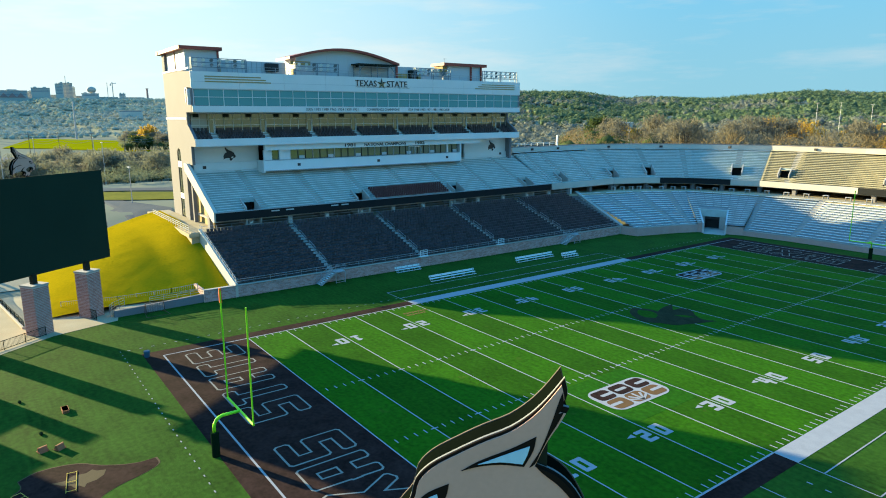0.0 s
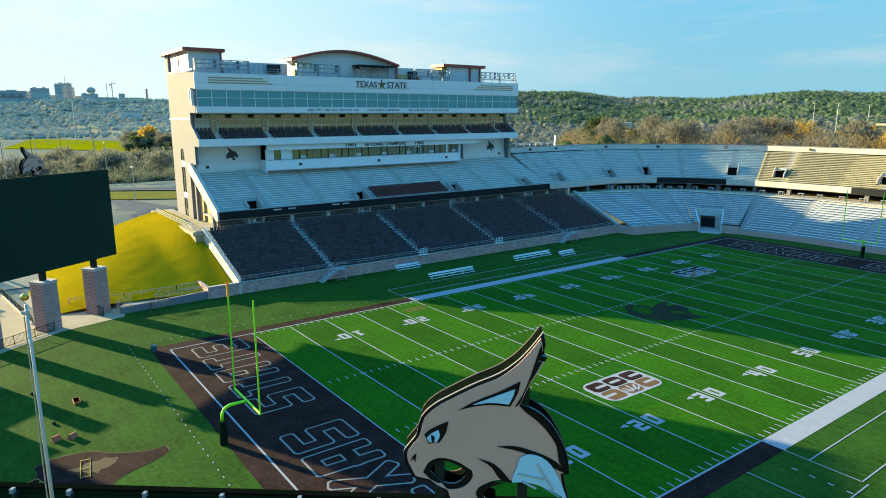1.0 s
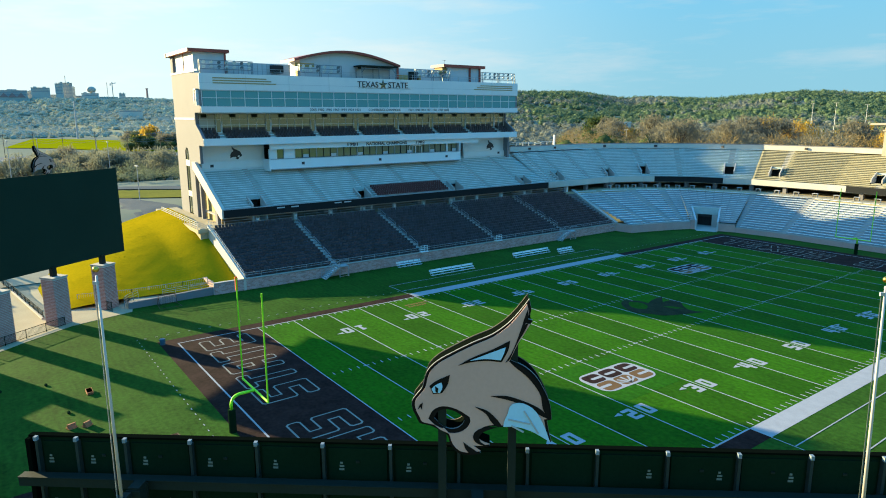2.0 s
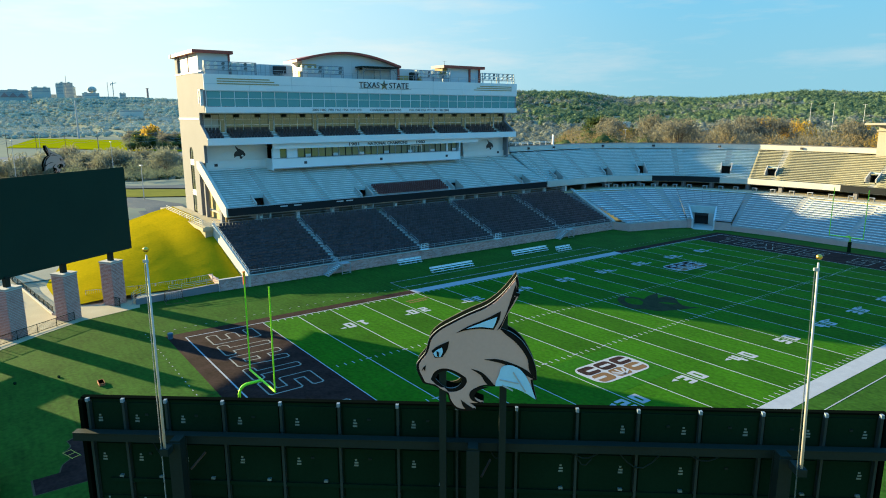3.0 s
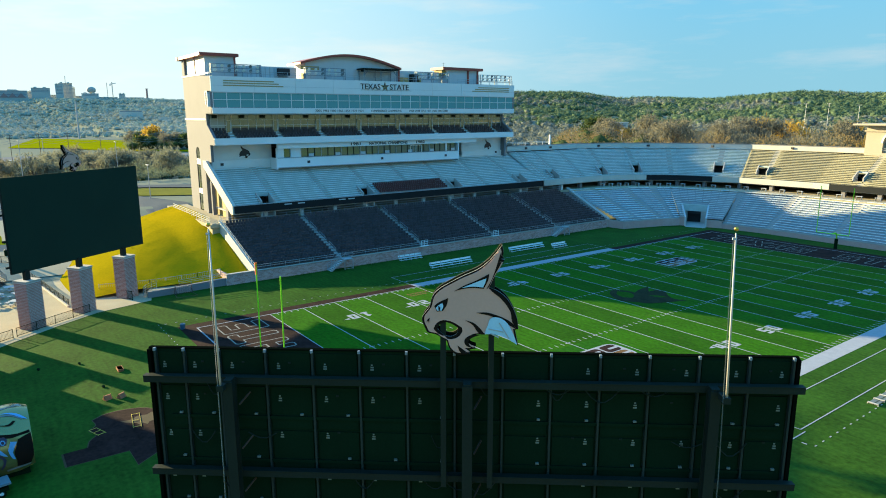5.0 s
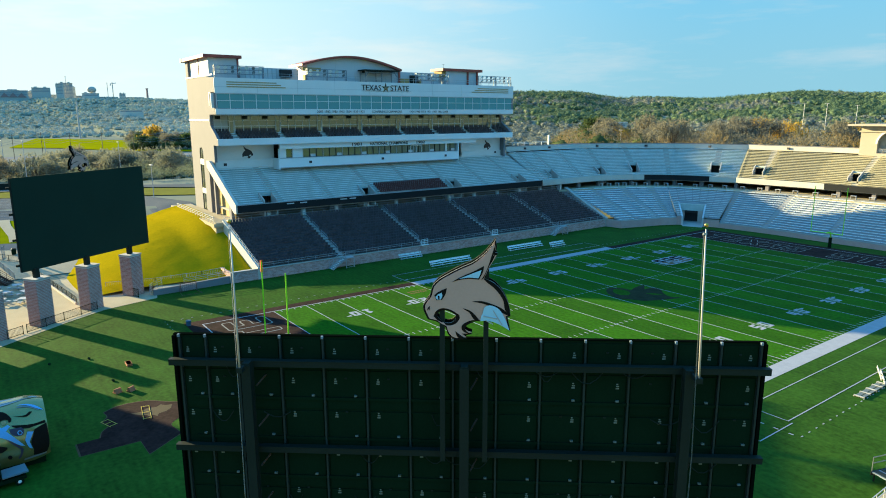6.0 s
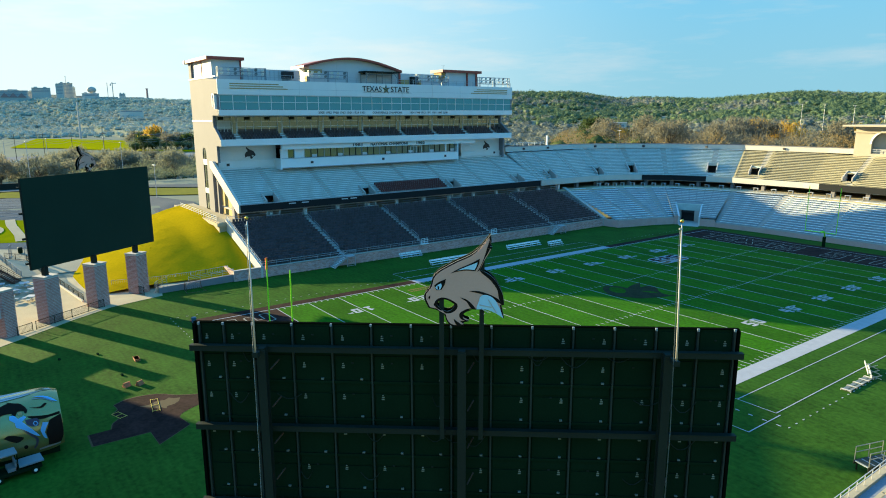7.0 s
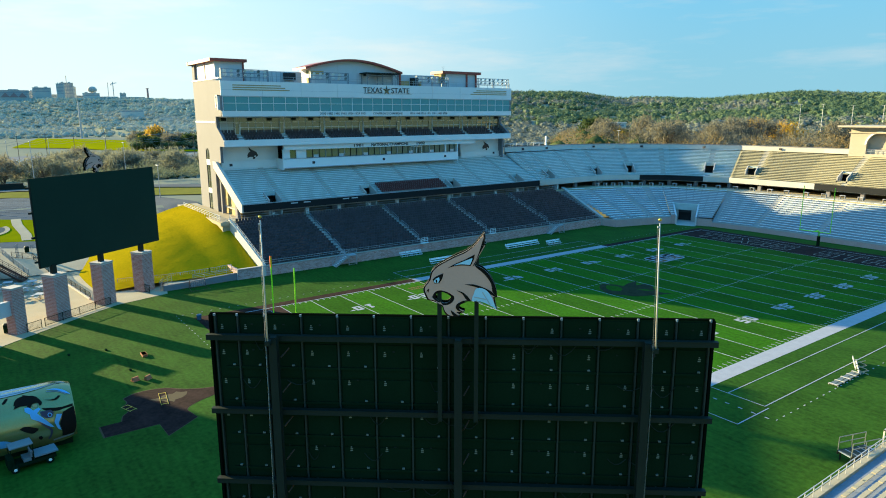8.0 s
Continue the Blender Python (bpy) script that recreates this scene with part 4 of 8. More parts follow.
# concourse behind the lower stand, columns, beige back wall
conc = thing("concourse", (-40, 40, 6.8), "open concourse under the upper deck with pale columns", "concourse", kind="structure")
part("concourse_floor", boxes((-52, 3.0, 6.3, -33.5, 92, 6.9)), PAVE, conc)
part("concourse_back", boxes((-48.6, 9, 6.9, -48.2, 92, 8.3)), TAN, conc, "tan painted back wall")
y = 13.3
while y < 90:
    part("column", boxes((-34.9, y - 0.28, 6.9, -34.3, y + 0.28, 8.5)), WHITE, conc)
    y += 6.92
pieces("raker_beam", [(-47, 13.1 + 6.92 * k, 7.9, -34.3, 13.5 + 6.92 * k, 8.2) for k in range(11)], CONC, conc)
for y0, y1, z1 in ((14.2, 16.4, 8.2), (27.2, 30.0, 8.35), (58.0, 61.2, 8.3), (48.6, 49.3, 8.3)):
    part("kiosk", boxes((-40.0, y0, 6.9, -37.6, y1, z1)), CREAM, conc, "cream concession kiosk")
bm = rail(BM(), [(-33.6, YS, 6.9), (-33.6, 88, 6.9)], 1.0, 2.4, 2)
part("rear_rail", bm, ALUM2, conc)

# ---- press box building ----
Y0, Y1, XF = 7.5, 80.3, -42.5
press = thing("press_box", (-50, Y0, 0), "white press box building with teal window band over the stand", "building", kind="structure")
XB = -60.0
# end walls with the profile of the floors, south one with openings
def wall_xz(bm, pts, y0, y1):
    a = [bm.verts.new((x, y0, z)) for x, z in pts]
    b = [bm.verts.new((x, y1, z)) for x, z in pts]
    bm.faces.new(a)
    bm.faces.new(b[::-1])
    for i in range(len(pts)):
        bm.faces.new([a[i], a[(i + 1) % len(pts)], b[(i + 1) % len(pts)], b[i]])
    return bm


# the south wall is cut by an arched window, a tall window and a door, one over the other
wx0, wx1 = -54.6, -52.2
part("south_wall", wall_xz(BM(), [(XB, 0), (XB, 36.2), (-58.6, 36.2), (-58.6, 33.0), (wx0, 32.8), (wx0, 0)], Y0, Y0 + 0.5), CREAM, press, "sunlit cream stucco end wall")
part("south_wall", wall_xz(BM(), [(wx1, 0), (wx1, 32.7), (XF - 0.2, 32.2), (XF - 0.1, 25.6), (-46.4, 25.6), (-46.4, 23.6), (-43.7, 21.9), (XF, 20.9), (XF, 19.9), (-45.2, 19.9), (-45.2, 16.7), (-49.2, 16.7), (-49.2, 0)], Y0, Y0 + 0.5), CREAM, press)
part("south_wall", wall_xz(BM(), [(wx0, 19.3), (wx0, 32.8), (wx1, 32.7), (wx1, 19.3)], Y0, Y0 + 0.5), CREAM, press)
for z0, z1 in ((15.9, 17.0), (10.2, 11.2)):
    part("spandrel", wall_xz(BM(), [(wx0, z0), (wx0, z1), (wx1, z1), (wx1, z0)], Y0 + 0.02, Y0 + 0.5), WHITE, press)
bm = BM()
half = [((wx0 + wx1) / 2 - 1.2 * math.cos(radians(a)), 18.1 + 1.2 * math.sin(radians(a))) for a in range(0, 181, 20)]
for (xa, za), (xb, zb) in zip(half, half[1:]):
    wall_xz(bm, [(xa, za), (xa, 19.31), (xb, 19.31), (xb, zb)], Y0 + 0.01, Y0 + 0.5)
part("arch_infill", bm, CREAM, press)
pieces("string_course", [(XB - 0.1, Y0 - 0.08, 24.4, XF - 4.2, Y0, 24.7), (XB - 0.12, Y0 - 0.1, 32.6, XF - 0.4, Y0, 32.85)], WHITE, press)
for z0, z1 in ((17.0, 19.2), (11.2, 15.9), (7.0, 10.2)):
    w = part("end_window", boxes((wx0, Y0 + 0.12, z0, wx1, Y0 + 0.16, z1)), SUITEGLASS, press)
    part("window_frame", boxes((wx0, Y0 + 0.06, z0, wx0 + 0.1, Y0 + 0.3, z1), (wx1 - 0.1, Y0 + 0.06, z0, wx1, Y0 + 0.3, z1), ((wx0 + wx1) / 2 - 0.05, Y0 + 0.06, z0, (wx0 + wx1) / 2 + 0.05, Y0 + 0.3, z1)), STEELG, w)
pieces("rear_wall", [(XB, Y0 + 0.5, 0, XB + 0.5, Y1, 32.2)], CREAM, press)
part("north_wall", wall_xz(BM(), [(XB, 0), (XB, 32.2), (XF - 0.2, 32.2), (XF - 0.1, 25.6), (-46.4, 25.6), (-46.4, 23.6), (-43.7, 21.9), (XF, 20.9), (XF, 19.9), (-45.2, 19.9), (-45.2, 15.0), (-48.9, 15.0), (-48.9, 0)], Y1 - 0.5, Y1), CREAM, press)
# pylon at the deck's end: leaning white band with legs
bm = BM()
wall_xz(bm, [(-49.0, 16.9), (-48.9, 15.6), (-34.6, 8.3), (-33.5, 8.3), (-33.5, 9.9), (-34.0, 10.2), (-47.2, 16.9)], 7.0, 7.6)
part("raking_band", bm, PANEL, upper_west, "white raking edge of the deck")
for x0, x1, zt in ((-48.9, -47.6, 15.2), (-45.4, -44.7, 13.4), (-37.4, -36.2, 9.4)):
    part("end_leg", wall_xz(BM(), [(x0, 0), (x0, zt + 0.2), (x1, zt - 0.5), (x1, 0)], 7.05, 7.65), CREAM, upper_west)
bm = wall_xz(BM(), [(-47.6, 6.9), (-47.6, 14.6), (-37.4, 9.4), (-37.4, 6.9)], 8.1, 8.4)
part("end_panel", bm, TAN, upper_west, "tan painted wall under the deck")
part("roof_slab", boxes((XB, Y0 + 0.5, 31.6, XF - 0.4, Y1 - 0.5, 31.9)), CONC, press)
# top fascia with joints
for i in range(9):
    a, b = Y0 + 0.02 + (Y1 - Y0) * i / 9, Y0 + (Y1 - Y0) * (i + 1) / 9 - 0.03
    part("fascia_panel", boxes((XF - 0.4, a, 29.45, XF, b, 32.2)), WHITE, press)
part("fascia_backing", boxes((XF - 0.6, Y0 + 0.3, 29.3, XF - 0.05, Y1 - 0.1, 32.1)), PALE, press)
part("fascia_joint", boxes((XF - 0.02, Y0, 30.55, XF + 0.015, Y1, 30.6)), PALE, press)
part("fascia_lower", boxes((XF - 0.5, Y0, 25.6, XF + 0.05, Y1, 26.65)), WHITE, press)
part("floor_edge", boxes((-58, Y0 + 0.5, 25.4, XF - 0.2, Y1 - 0.5, 25.62)), CONC, press)
# gold stripes
for y0, y1, s in ((9.8, 19.4, 1), (78.6, 69.0, -1)):
    for k in range(3):
        ext = (0.5 * k if s > 0 else 0.5 * k) + 0.4 * k
        a, b = (y0, y1 + ext) if s > 0 else (y1 - ext, y0)
        part("gold_stripe", boxes((XF, a, 31.35 - 0.42 * k, XF + 0.05, b, 31.53 - 0.42 * k)), GOLD, press)
up = lambda x, y, z: Matrix(((0, 0, 1, x), (1, 0, 0, y), (0, 1, 0, z), (0, 0, 0, 1)))
words("sign_letters", "TEXAS", 4.7, 1.15, up(XF + 0.06, 40.25, 31.05), LETTER, press, 0.1, 0.0)
words("sign_letters", "STATE", 4.7, 1.15, up(XF + 0.06, 47.3, 31.05), LETTER, press, 0.1, 0.0)
bm = BM()
st = [(math.sin(k * math.pi / 5) * (1.12 if k % 2 == 0 else 0.44), math.cos(k * math.pi / 5) * (1.12 if k % 2 == 0 else 0.44)) for k in range(10)]
c0 = bm.verts.new((XF + 0.28, 43.75, 31.05))
ring = [bm.verts.new((XF + 0.04, 43.75 + a, 31.05 + b)) for a, b in st]
for k in range(0, 10, 2):
    bm.faces.new([ring[k], ring[k + 1], c0])
star = part("star", bm, GOLD, press, "raised gold and dark star")
bm = BM()
c0 = bm.verts.new((XF + 0.28, 43.75, 31.05))
ring = [bm.verts.new((XF + 0.04, 43.75 + a, 31.05 + b)) for a, b in st]
for k in range(1, 10, 2):
    bm.faces.new([ring[k], ring[(k + 1) % 10], c0])
part("dark_facets", bm, LETTER, star, "dark half facets")
part("underline", boxes((XF, 38.0, 30.32, XF + 0.04, 50.3, 30.37)), LETTER, press)
words("year_letters", "2005 1982 1980 1963 1954 1929 1921", 10.8, 0.44, up(XF + 0.07, 33.0, 26.13), LETTER, press, 0.03)
words("year_letters", "CONFERENCE CHAMPIONS", 7.5, 0.44, up(XF + 0.07, 44.0, 26.13), LETTER, press, 0.03)
words("year_letters", "1924 1948 1953 1971 1981 1983 2008", 10.4, 0.44, up(XF + 0.07, 55.0, 26.13), LETTER, press, 0.03)
# teal window band: panes, mullions
NB = 29
for i in range(NB):
    a, b = Y0 + 0.3 + (Y1 - Y0 - 0.5) * i / NB, Y0 + 0.3 + (Y1 - Y0 - 0.5) * (i + 1) / NB
    for z0, z1 in ((26.7, 28.05), (28.12, 29.4)):
        part("window_pane", boxes((XF - 0.20, a + 0.05, z0, XF - 0.16, b - 0.05, z1)), GLASS, press)
    part("mullion", boxes((XF - 0.3, a - 0.05, 26.65, XF - 0.05, a + 0.05, 29.45)), WHITE, press)
part("transom", boxes((XF - 0.28, Y0 + 0.3, 28.04, XF - 0.07, Y1 - 0.2, 28.13)), WHITE, press)
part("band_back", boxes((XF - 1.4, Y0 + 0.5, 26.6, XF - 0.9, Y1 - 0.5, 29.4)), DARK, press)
# open suite level: glazed back wall, terraces of seats, stairs, parapet
part("suite_floor", boxes((-58, Y0 + 0.5, 19.9, -43.0, Y1 - 0.5, 20.4)), CONC, press)
part("suite_parapet", boxes((XF - 0.25, Y0 + 0.02, 19.9, XF + 0.05, Y1 - 0.02, 21.15)), WHITE, press)
BAY = [11.6, 20.9, 30.0, 39.5, 49.3, 58.3, 67.5, 76.2]
for j in range(4):
    part("terrace", boxes((-46.6, Y0 + 0.5, 20.4, -43.4 - 0.85 * j, Y1 - 0.5, 20.62 + 0.45 * j)), CONC, press)
for i in range(len(BAY) + 1):
    a = (Y0 + 0.8) if i == 0 else BAY[i - 1] + 0.65
    b = (Y1 - 0.8) if i == len(BAY) else BAY[i] - 0.65
    V, Fc = [], []
    for j in range(4):
        n = max(2, int((b - a) / 0.6))
        for k in range(n):
            y, x, z = a + (b - a) * (k + 0.5) / n, -43.9 - 0.85 * j, 20.62 + 0.45 * (j - 0)
            for (x0, x1, z0, z1) in ((-0.2, 0.25, 0.4, 0.5), (-0.3, -0.2, 0.4, 1.0)):
                q0 = len(V)
                for zz in (z0, z1):
                    V += [(x + x0, y - 0.26, z + zz), (x + x1, y - 0.26, z + zz), (x + x1, y + 0.26, z + zz), (x + x0, y + 0.26, z + zz)]
                Fc += [tuple(q0 + q for q in f) for f in ((4, 5, 6, 7), (0, 1, 5, 4), (1, 2, 6, 5), (2, 3, 7, 6), (3, 0, 4, 7))]
    me = bpy.data.meshes.new("suite_seats")
    me.from_pydata(V, [], Fc)
    tagged(put("suite_seats", me, SEAT), "block of dark club seats on the suite terrace", "stadium seats", "club seat blocks", "stuff")
    if i:
        y = BAY[i - 1]
        bm = BM()
        for j in range(4):
            box(bm, -43.6 - 0.85 * j - 0.85, y - 0.5, 20.62 + 0.45 * (j - 1), -43.6 - 0.85 * j, y + 0.5, 20.75 + 0.45 * j)
        part("terrace_stair", bm, ALU, press)
    # glazing of each suite: frame bars and panes
    s = part("suite_window", boxes((-46.75, a - 0.3, 22.1, -46.65, a - 0.2, 25.4), (-46.75, b + 0.2, 22.1, -46.65, b + 0.3, 25.4), (-46.75, a - 0.3, 23.35, -46.65, b + 0.3, 23.45), (-46.75, a - 0.3, 24.4, -46.65, b + 0.3, 24.47)), WHITE, press)
    nn = max(1, round((b - a) / 1.6))
    for k in range(nn):
        c, d = a + (b - a) * k / nn, a + (b - a) * (k + 1) / nn
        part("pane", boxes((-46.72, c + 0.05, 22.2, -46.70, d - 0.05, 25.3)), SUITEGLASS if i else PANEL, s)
        part("frame_bar", boxes((-46.78, c - 0.04, 22.1, -46.64, c + 0.04, 25.4)), WHITE, s)
for i, y in enumerate(BAY):
    d = part("suite_door", boxes((-46.60, y - 0.5, 22.0, -46.55, y - 0.42, 24.4), (-46.60, y + 0.42, 22.0, -46.55, y + 0.5, 24.4), (-46.60, y - 0.5, 24.3, -46.55, y + 0.5, 24.4), (-46.60, y - 0.5, 22.0, -46.55, y + 0.5, 22.1)), WHITE, press)
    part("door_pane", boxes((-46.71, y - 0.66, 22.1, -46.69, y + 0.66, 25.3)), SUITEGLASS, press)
    for k in (-2.6, 2.6):
        part("hanging_screen", boxes((-46.50, y + k - 0.5, 24.75, -46.42, y + k + 0.5, 25.32)), STEELG, press)
    part("suite_divider", boxes((-57.0, y - 0.1, 20.4, -47.0, y + 0.1, 25.4)), TAN, press)
# club level: recessed cream walls and a projecting glazed middle
XM = -43.1
pieces("club_wall", [(-47.2, Y0 + 0.5, 14.9, -46.7, 19.8, 19.9), (-47.2, 67.4, 14.9, -46.7, Y1 - 0.5, 19.9)], WHITE, press, "cream stucco wall")
pieces("club_base", [(-46.7, Y0 + 0.5, 14.9, -46.4, 19.8, 16.9), (-46.7, 67.4, 14.9, -46.4, Y1 - 0.5, 16.6)], WHITE, press)
part("club_fascia", boxes((XM - 0.5, 19.6, 18.9, XM + 0.1, 69.0, 19.9)), WHITE, press)
part("club_parapet", boxes((XM - 0.3, 19.6, 15.3, XM + 0.05, 63.6, 17.05)), WHITE, press)
part("club_soffit", boxes((-47.0, 19.6, 15.1, XM - 0.3, 63.6, 15.3)), CONC, press)
pieces("club_cap", [(XM - 0.35, 19.6, 17.05, XM + 0.12, 63.6, 17.15), (XM - 0.3, 19.6, 15.18, XM + 0.22, 63.6, 15.3)], ALUM2, press)
pieces("club_cheek", [(-46.7, 19.3, 14.9, XM + 0.05, 19.6, 17.1), (-46.7, 63.6, 14.9, XM + 0.05, 63.9, 18.9)], WHITE, press)
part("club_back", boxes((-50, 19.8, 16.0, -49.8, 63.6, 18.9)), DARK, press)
pieces("club_pier", [(XM - 1.0, 19.6, 17.0, XM - 0.5, 21.1, 18.95), (XM - 1.0, 22.5, 17.0, XM - 0.5, 24.6, 18.95), (XM - 1.0, 60.4, 17.0, XM - 0.55, 60.8, 18.95)], WHITE, press)
part("club_niche", boxes((XM - 0.9, 21.1, 17.1, XM - 0.82, 22.5, 18.85)), DARKGLASS, press)
n = 26
for i in range(n):
    a, b = 24.7 + 38.6 * i / n, 24.7 + 38.6 * (i + 1) / n
    part("club_pane", boxes((XM - 0.72, a + 0.04, 17.15, XM - 0.68, b - 0.04, 18.9)), DARKGLASS, press)
    part("club_mullion", boxes((XM - 0.75, a - 0.05, 17.1, XM - 0.55, a + 0.05, 18.9)), STEELG if i % 3 else ALUM2, press)
    if i % 4 == 1:
        part("club_counter", boxes((XM - 0.66, a + 0.2, 17.2, XM - 0.6, b - 0.2, 17.75)), PALE, press)
pieces("club_door", [(XM - 0.6, 50.6 + 1.5 * k, 17.1, XM - 0.5, 50.7 + 1.5 * k, 18.7) for k in range(3)] + [(XM - 0.6, 50.6, 18.6, XM - 0.5, 53.7, 18.72)], WHITE, press)
words("title_letters", "NATIONAL CHAMPIONS", 9.7, 0.62, up(XM + 0.12, 44.7, 19.4), LETTER, press, 0.03, 0.03)
words("title_letters", "1981", 2.3, 0.62, up(XM + 0.12, 36.7, 19.4), LETTER, press, 0.03, 0.03)
words("title_letters", "1982", 2.3, 0.62, up(XM + 0.12, 53.0, 19.4), LETTER, press, 0.03, 0.03)
for y, z in ((14.4, 18.3), (75.6, 18.0)):
    part("wall_emblem", plate([(-(p[0] - 133) / 122, (165 - p[1]) / 122) for p in EMBLEM][::-1], up(-46.68, y, z), 0.05, [(-(p[0] - 133) / 122, (165 - p[1]) / 122) for p in EMBLEM_HOLE][::-1]), LETTER, press, "dark metal wall emblem")
for y in (9.8, 26.0, 43.0, 60.0, 78.0):
    part("section_sign", boxes(( -46.38 if (y < 20 or y > 66) else XM + 0.06, y - 0.3, 15.9, -46.34 if (y < 20 or y > 66) else XM + 0.1, y + 0.3, 16.4)), LETTER, press, "small dark section sign")
# cable-end wall lamp frames on the south wall
part("wall_bracket", boxes((-44.6, Y0 - 0.5, 27.2, -44.4, Y0, 29.6), (-43.4, Y0 - 0.5, 26.8, -43.2, Y0, 29.6), (-44.6, Y0 - 0.5, 29.4, -43.2, Y0, 29.6)), WHITE, press)

# ---- press box roof: towers, arched hall, light racks ----
roof = thing("roof_tower_south", (-52, 11, 32), "cream rooftop stair tower with maroon eaves", "roof tower", kind="structure")
part("tower_wall", boxes((-59.6, 7.9, 31.9, -46.4, 13.5, 35.95)), PALE, roof)
part("tower_pier", boxes((XB, 7.52, 32.6, -58.4, 8.2, 35.95)), CREAM, roof)
part("eaves", boxes((-60.2, 6.9, 35.95, -45.8, 14.1, 36.5)), MAROON, roof, "maroon metal eaves")
part("eaves_end", boxes((-61.2, 6.8, 35.85, -60.2, 14.1, 36.55)), PANEL, roof, "cream eaves end block")
pieces("corner_post", [(-46.5, 13.3, 31.9, -46.2, 13.6, 35.95), (-52.6, 7.78, 31.9, -52.4, 7.9, 35.94)], MAROON, roof)
roof = thing("roof_tower_north", (-52, 67, 32), "pale rooftop tower with maroon eaves", "roof tower", kind="structure")
part("tower_wall", boxes((-50, 62.6, 31.9, -46.2, 71.8, 35.4)), PALE, roof)
part("eaves", boxes((-50.6, 61.2, 35.4, -45.6, 73.0, 36.0)), MAROON, roof, "maroon metal eaves")
part("tan_wall", boxes((-49.6, 61.5, 34.2, -46.6, 62.58, 35.38)), TAN, roof)
pieces("corner_post", [(-46.2, 68.6, 31.9, -45.9, 69.0, 35.4), (-46.2, 71.5, 31.9, -45.9, 71.85, 35.4)], MAROON, roof)
hall = thing("roof_hall", (-50, 37, 32), "rooftop hall with an arched maroon metal roof", "roof hall", kind="structure")
arc = [(26.2 + 23.6 * k / 16, 35.3 + 2.25 * math.sin(math.pi * (0.04 + 0.96 * k / 16)) if k < 16 else 35.3) for k in range(17)]
bm = BM()
for (ya, za), (yb, zb) in zip(arc, arc[1:]):
    x0, x1 = -52.0, -45.4
    hexa(bm, [(x0, ya, za - 0.45), (x1, ya, za - 0.45), (x1, yb, zb - 0.45), (x0, yb, zb - 0.45), (x0, ya, za), (x1, ya, za), (x1, yb, zb), (x0, yb, zb)])
part("arched_roof", bm, MAROON, hall, "curved maroon metal roof")
bm = BM()
for (ya, za), (yb, zb) in zip(arc[1:], arc[2:-1] + [(49.4, 35.3)]):
    hexa(bm, [(-51.6, ya, 31.9), (-46.3, ya, 31.9), (-46.3, yb, 31.9), (-51.6, yb, 31.9), (-51.6, ya, za - 0.45), (-46.3, ya, za - 0.45), (-46.3, yb, zb - 0.45), (-51.6, yb, zb - 0.45)])
part("hall_wall", bm, PALE, hall)
part("tan_gable", boxes((-46.28, 26.6, 34.2, -46.2, 30.6, 34.9)), TAN, hall)
part("corner_post", boxes((-45.9, 49.1, 31.9, -45.6, 49.5, 35.1)), MAROON, hall)
pieces("hall_joint", [(-46.3, y, 32.0, -46.27, y + 0.08, 36.6) for y in (34.0, 38.4, 43.0)], PALE, hall)
part("vent", boxes((-46.27, 40.2, 34.2, -46.2, 40.9, 34.8)), STEELG, hall)
deckw = thing("roof_screen_wall", (-50, 20, 32), "pale metal screen walls on the press box roof", "roof wall", kind="structure")
pieces("screen", [(-48.2, 14.4, 31.9, -48.0, 26.4, 34.6), (-48.2, 49.6, 31.9, -48.0, 62.5, 34.9)], PALE, deckw)
pieces("screen_rib", [(-48.0, 15.4 + 0.9 * k, 32.0, -47.9, 15.5 + 0.9 * k, 34.5) for k in range(10)], ALUM2, deckw)
for y0, y1, z0, z1, m in ((22.3, 24.6, 32.9, 34.3, DARK), (53.4, 55.4, 32.0, 34.2, STEELG), (50.2, 52.6, 32.2, 33.4, TAN), (54.6, 56.0, 32.2, 33.5, TAN), (27.4, 29.4, 32.0, 33.5, TAN), (13.2, 14.0, 32.1, 33.7, TAN), (64.8, 66.8, 32.0, 34.0, STEELG)):
    part("roof_opening", boxes((-47.9, y0, z0, -46.9, y1, z1)), m, deckw)


def light_rack(y0, y1, z0=32.2, tall=2.2):
    """Steel frame with two rows of floodlights standing at the roof's edge."""
    t = thing("light_rack", (XF - 0.9, (y0 + y1) / 2, z0), "galvanised rack of sports floodlights on the roof edge", "floodlight rack", "roof floodlight racks")
    bm = BM()
    for y in (y0, (y0 + y1) / 2, y1):
        for x in (XF - 1.2, XF - 0.6):
            beam(bm, (x, y, z0 - 0.3), (x, y, z0 + tall), 0.12)
        beam(bm, (XF - 1.2, y, z0 + tall), (XF - 0.6, y, z0 + tall), 0.1)
    for x in (XF - 1.2, XF - 0.6):
        for z in (0.75, 1.5, tall):
            beam(bm, (x, y0, z0 + z), (x, y1, z0 + z), 0.08)
    part("frame", bm, RACK, t)
    n = int((y1 - y0) / 1.25)
    for z in (1.1, 1.85):
        for i in range(n):
            y = y0 + (y1 - y0) * (i + 0.5) / n
            m = pose(XF - 0.55, y, z0 + z, 0, 35, 0)
            bm = BM()
            rod(bm, [(-0.32, 0, 0), (-0.12, 0, 0), (0.0, 0, 0)], 0.12, 8, 0.34)
            bm.transform(m)
            part("floodlight", bm, ALU if (i + int(z)) % 3 else RACK, t)


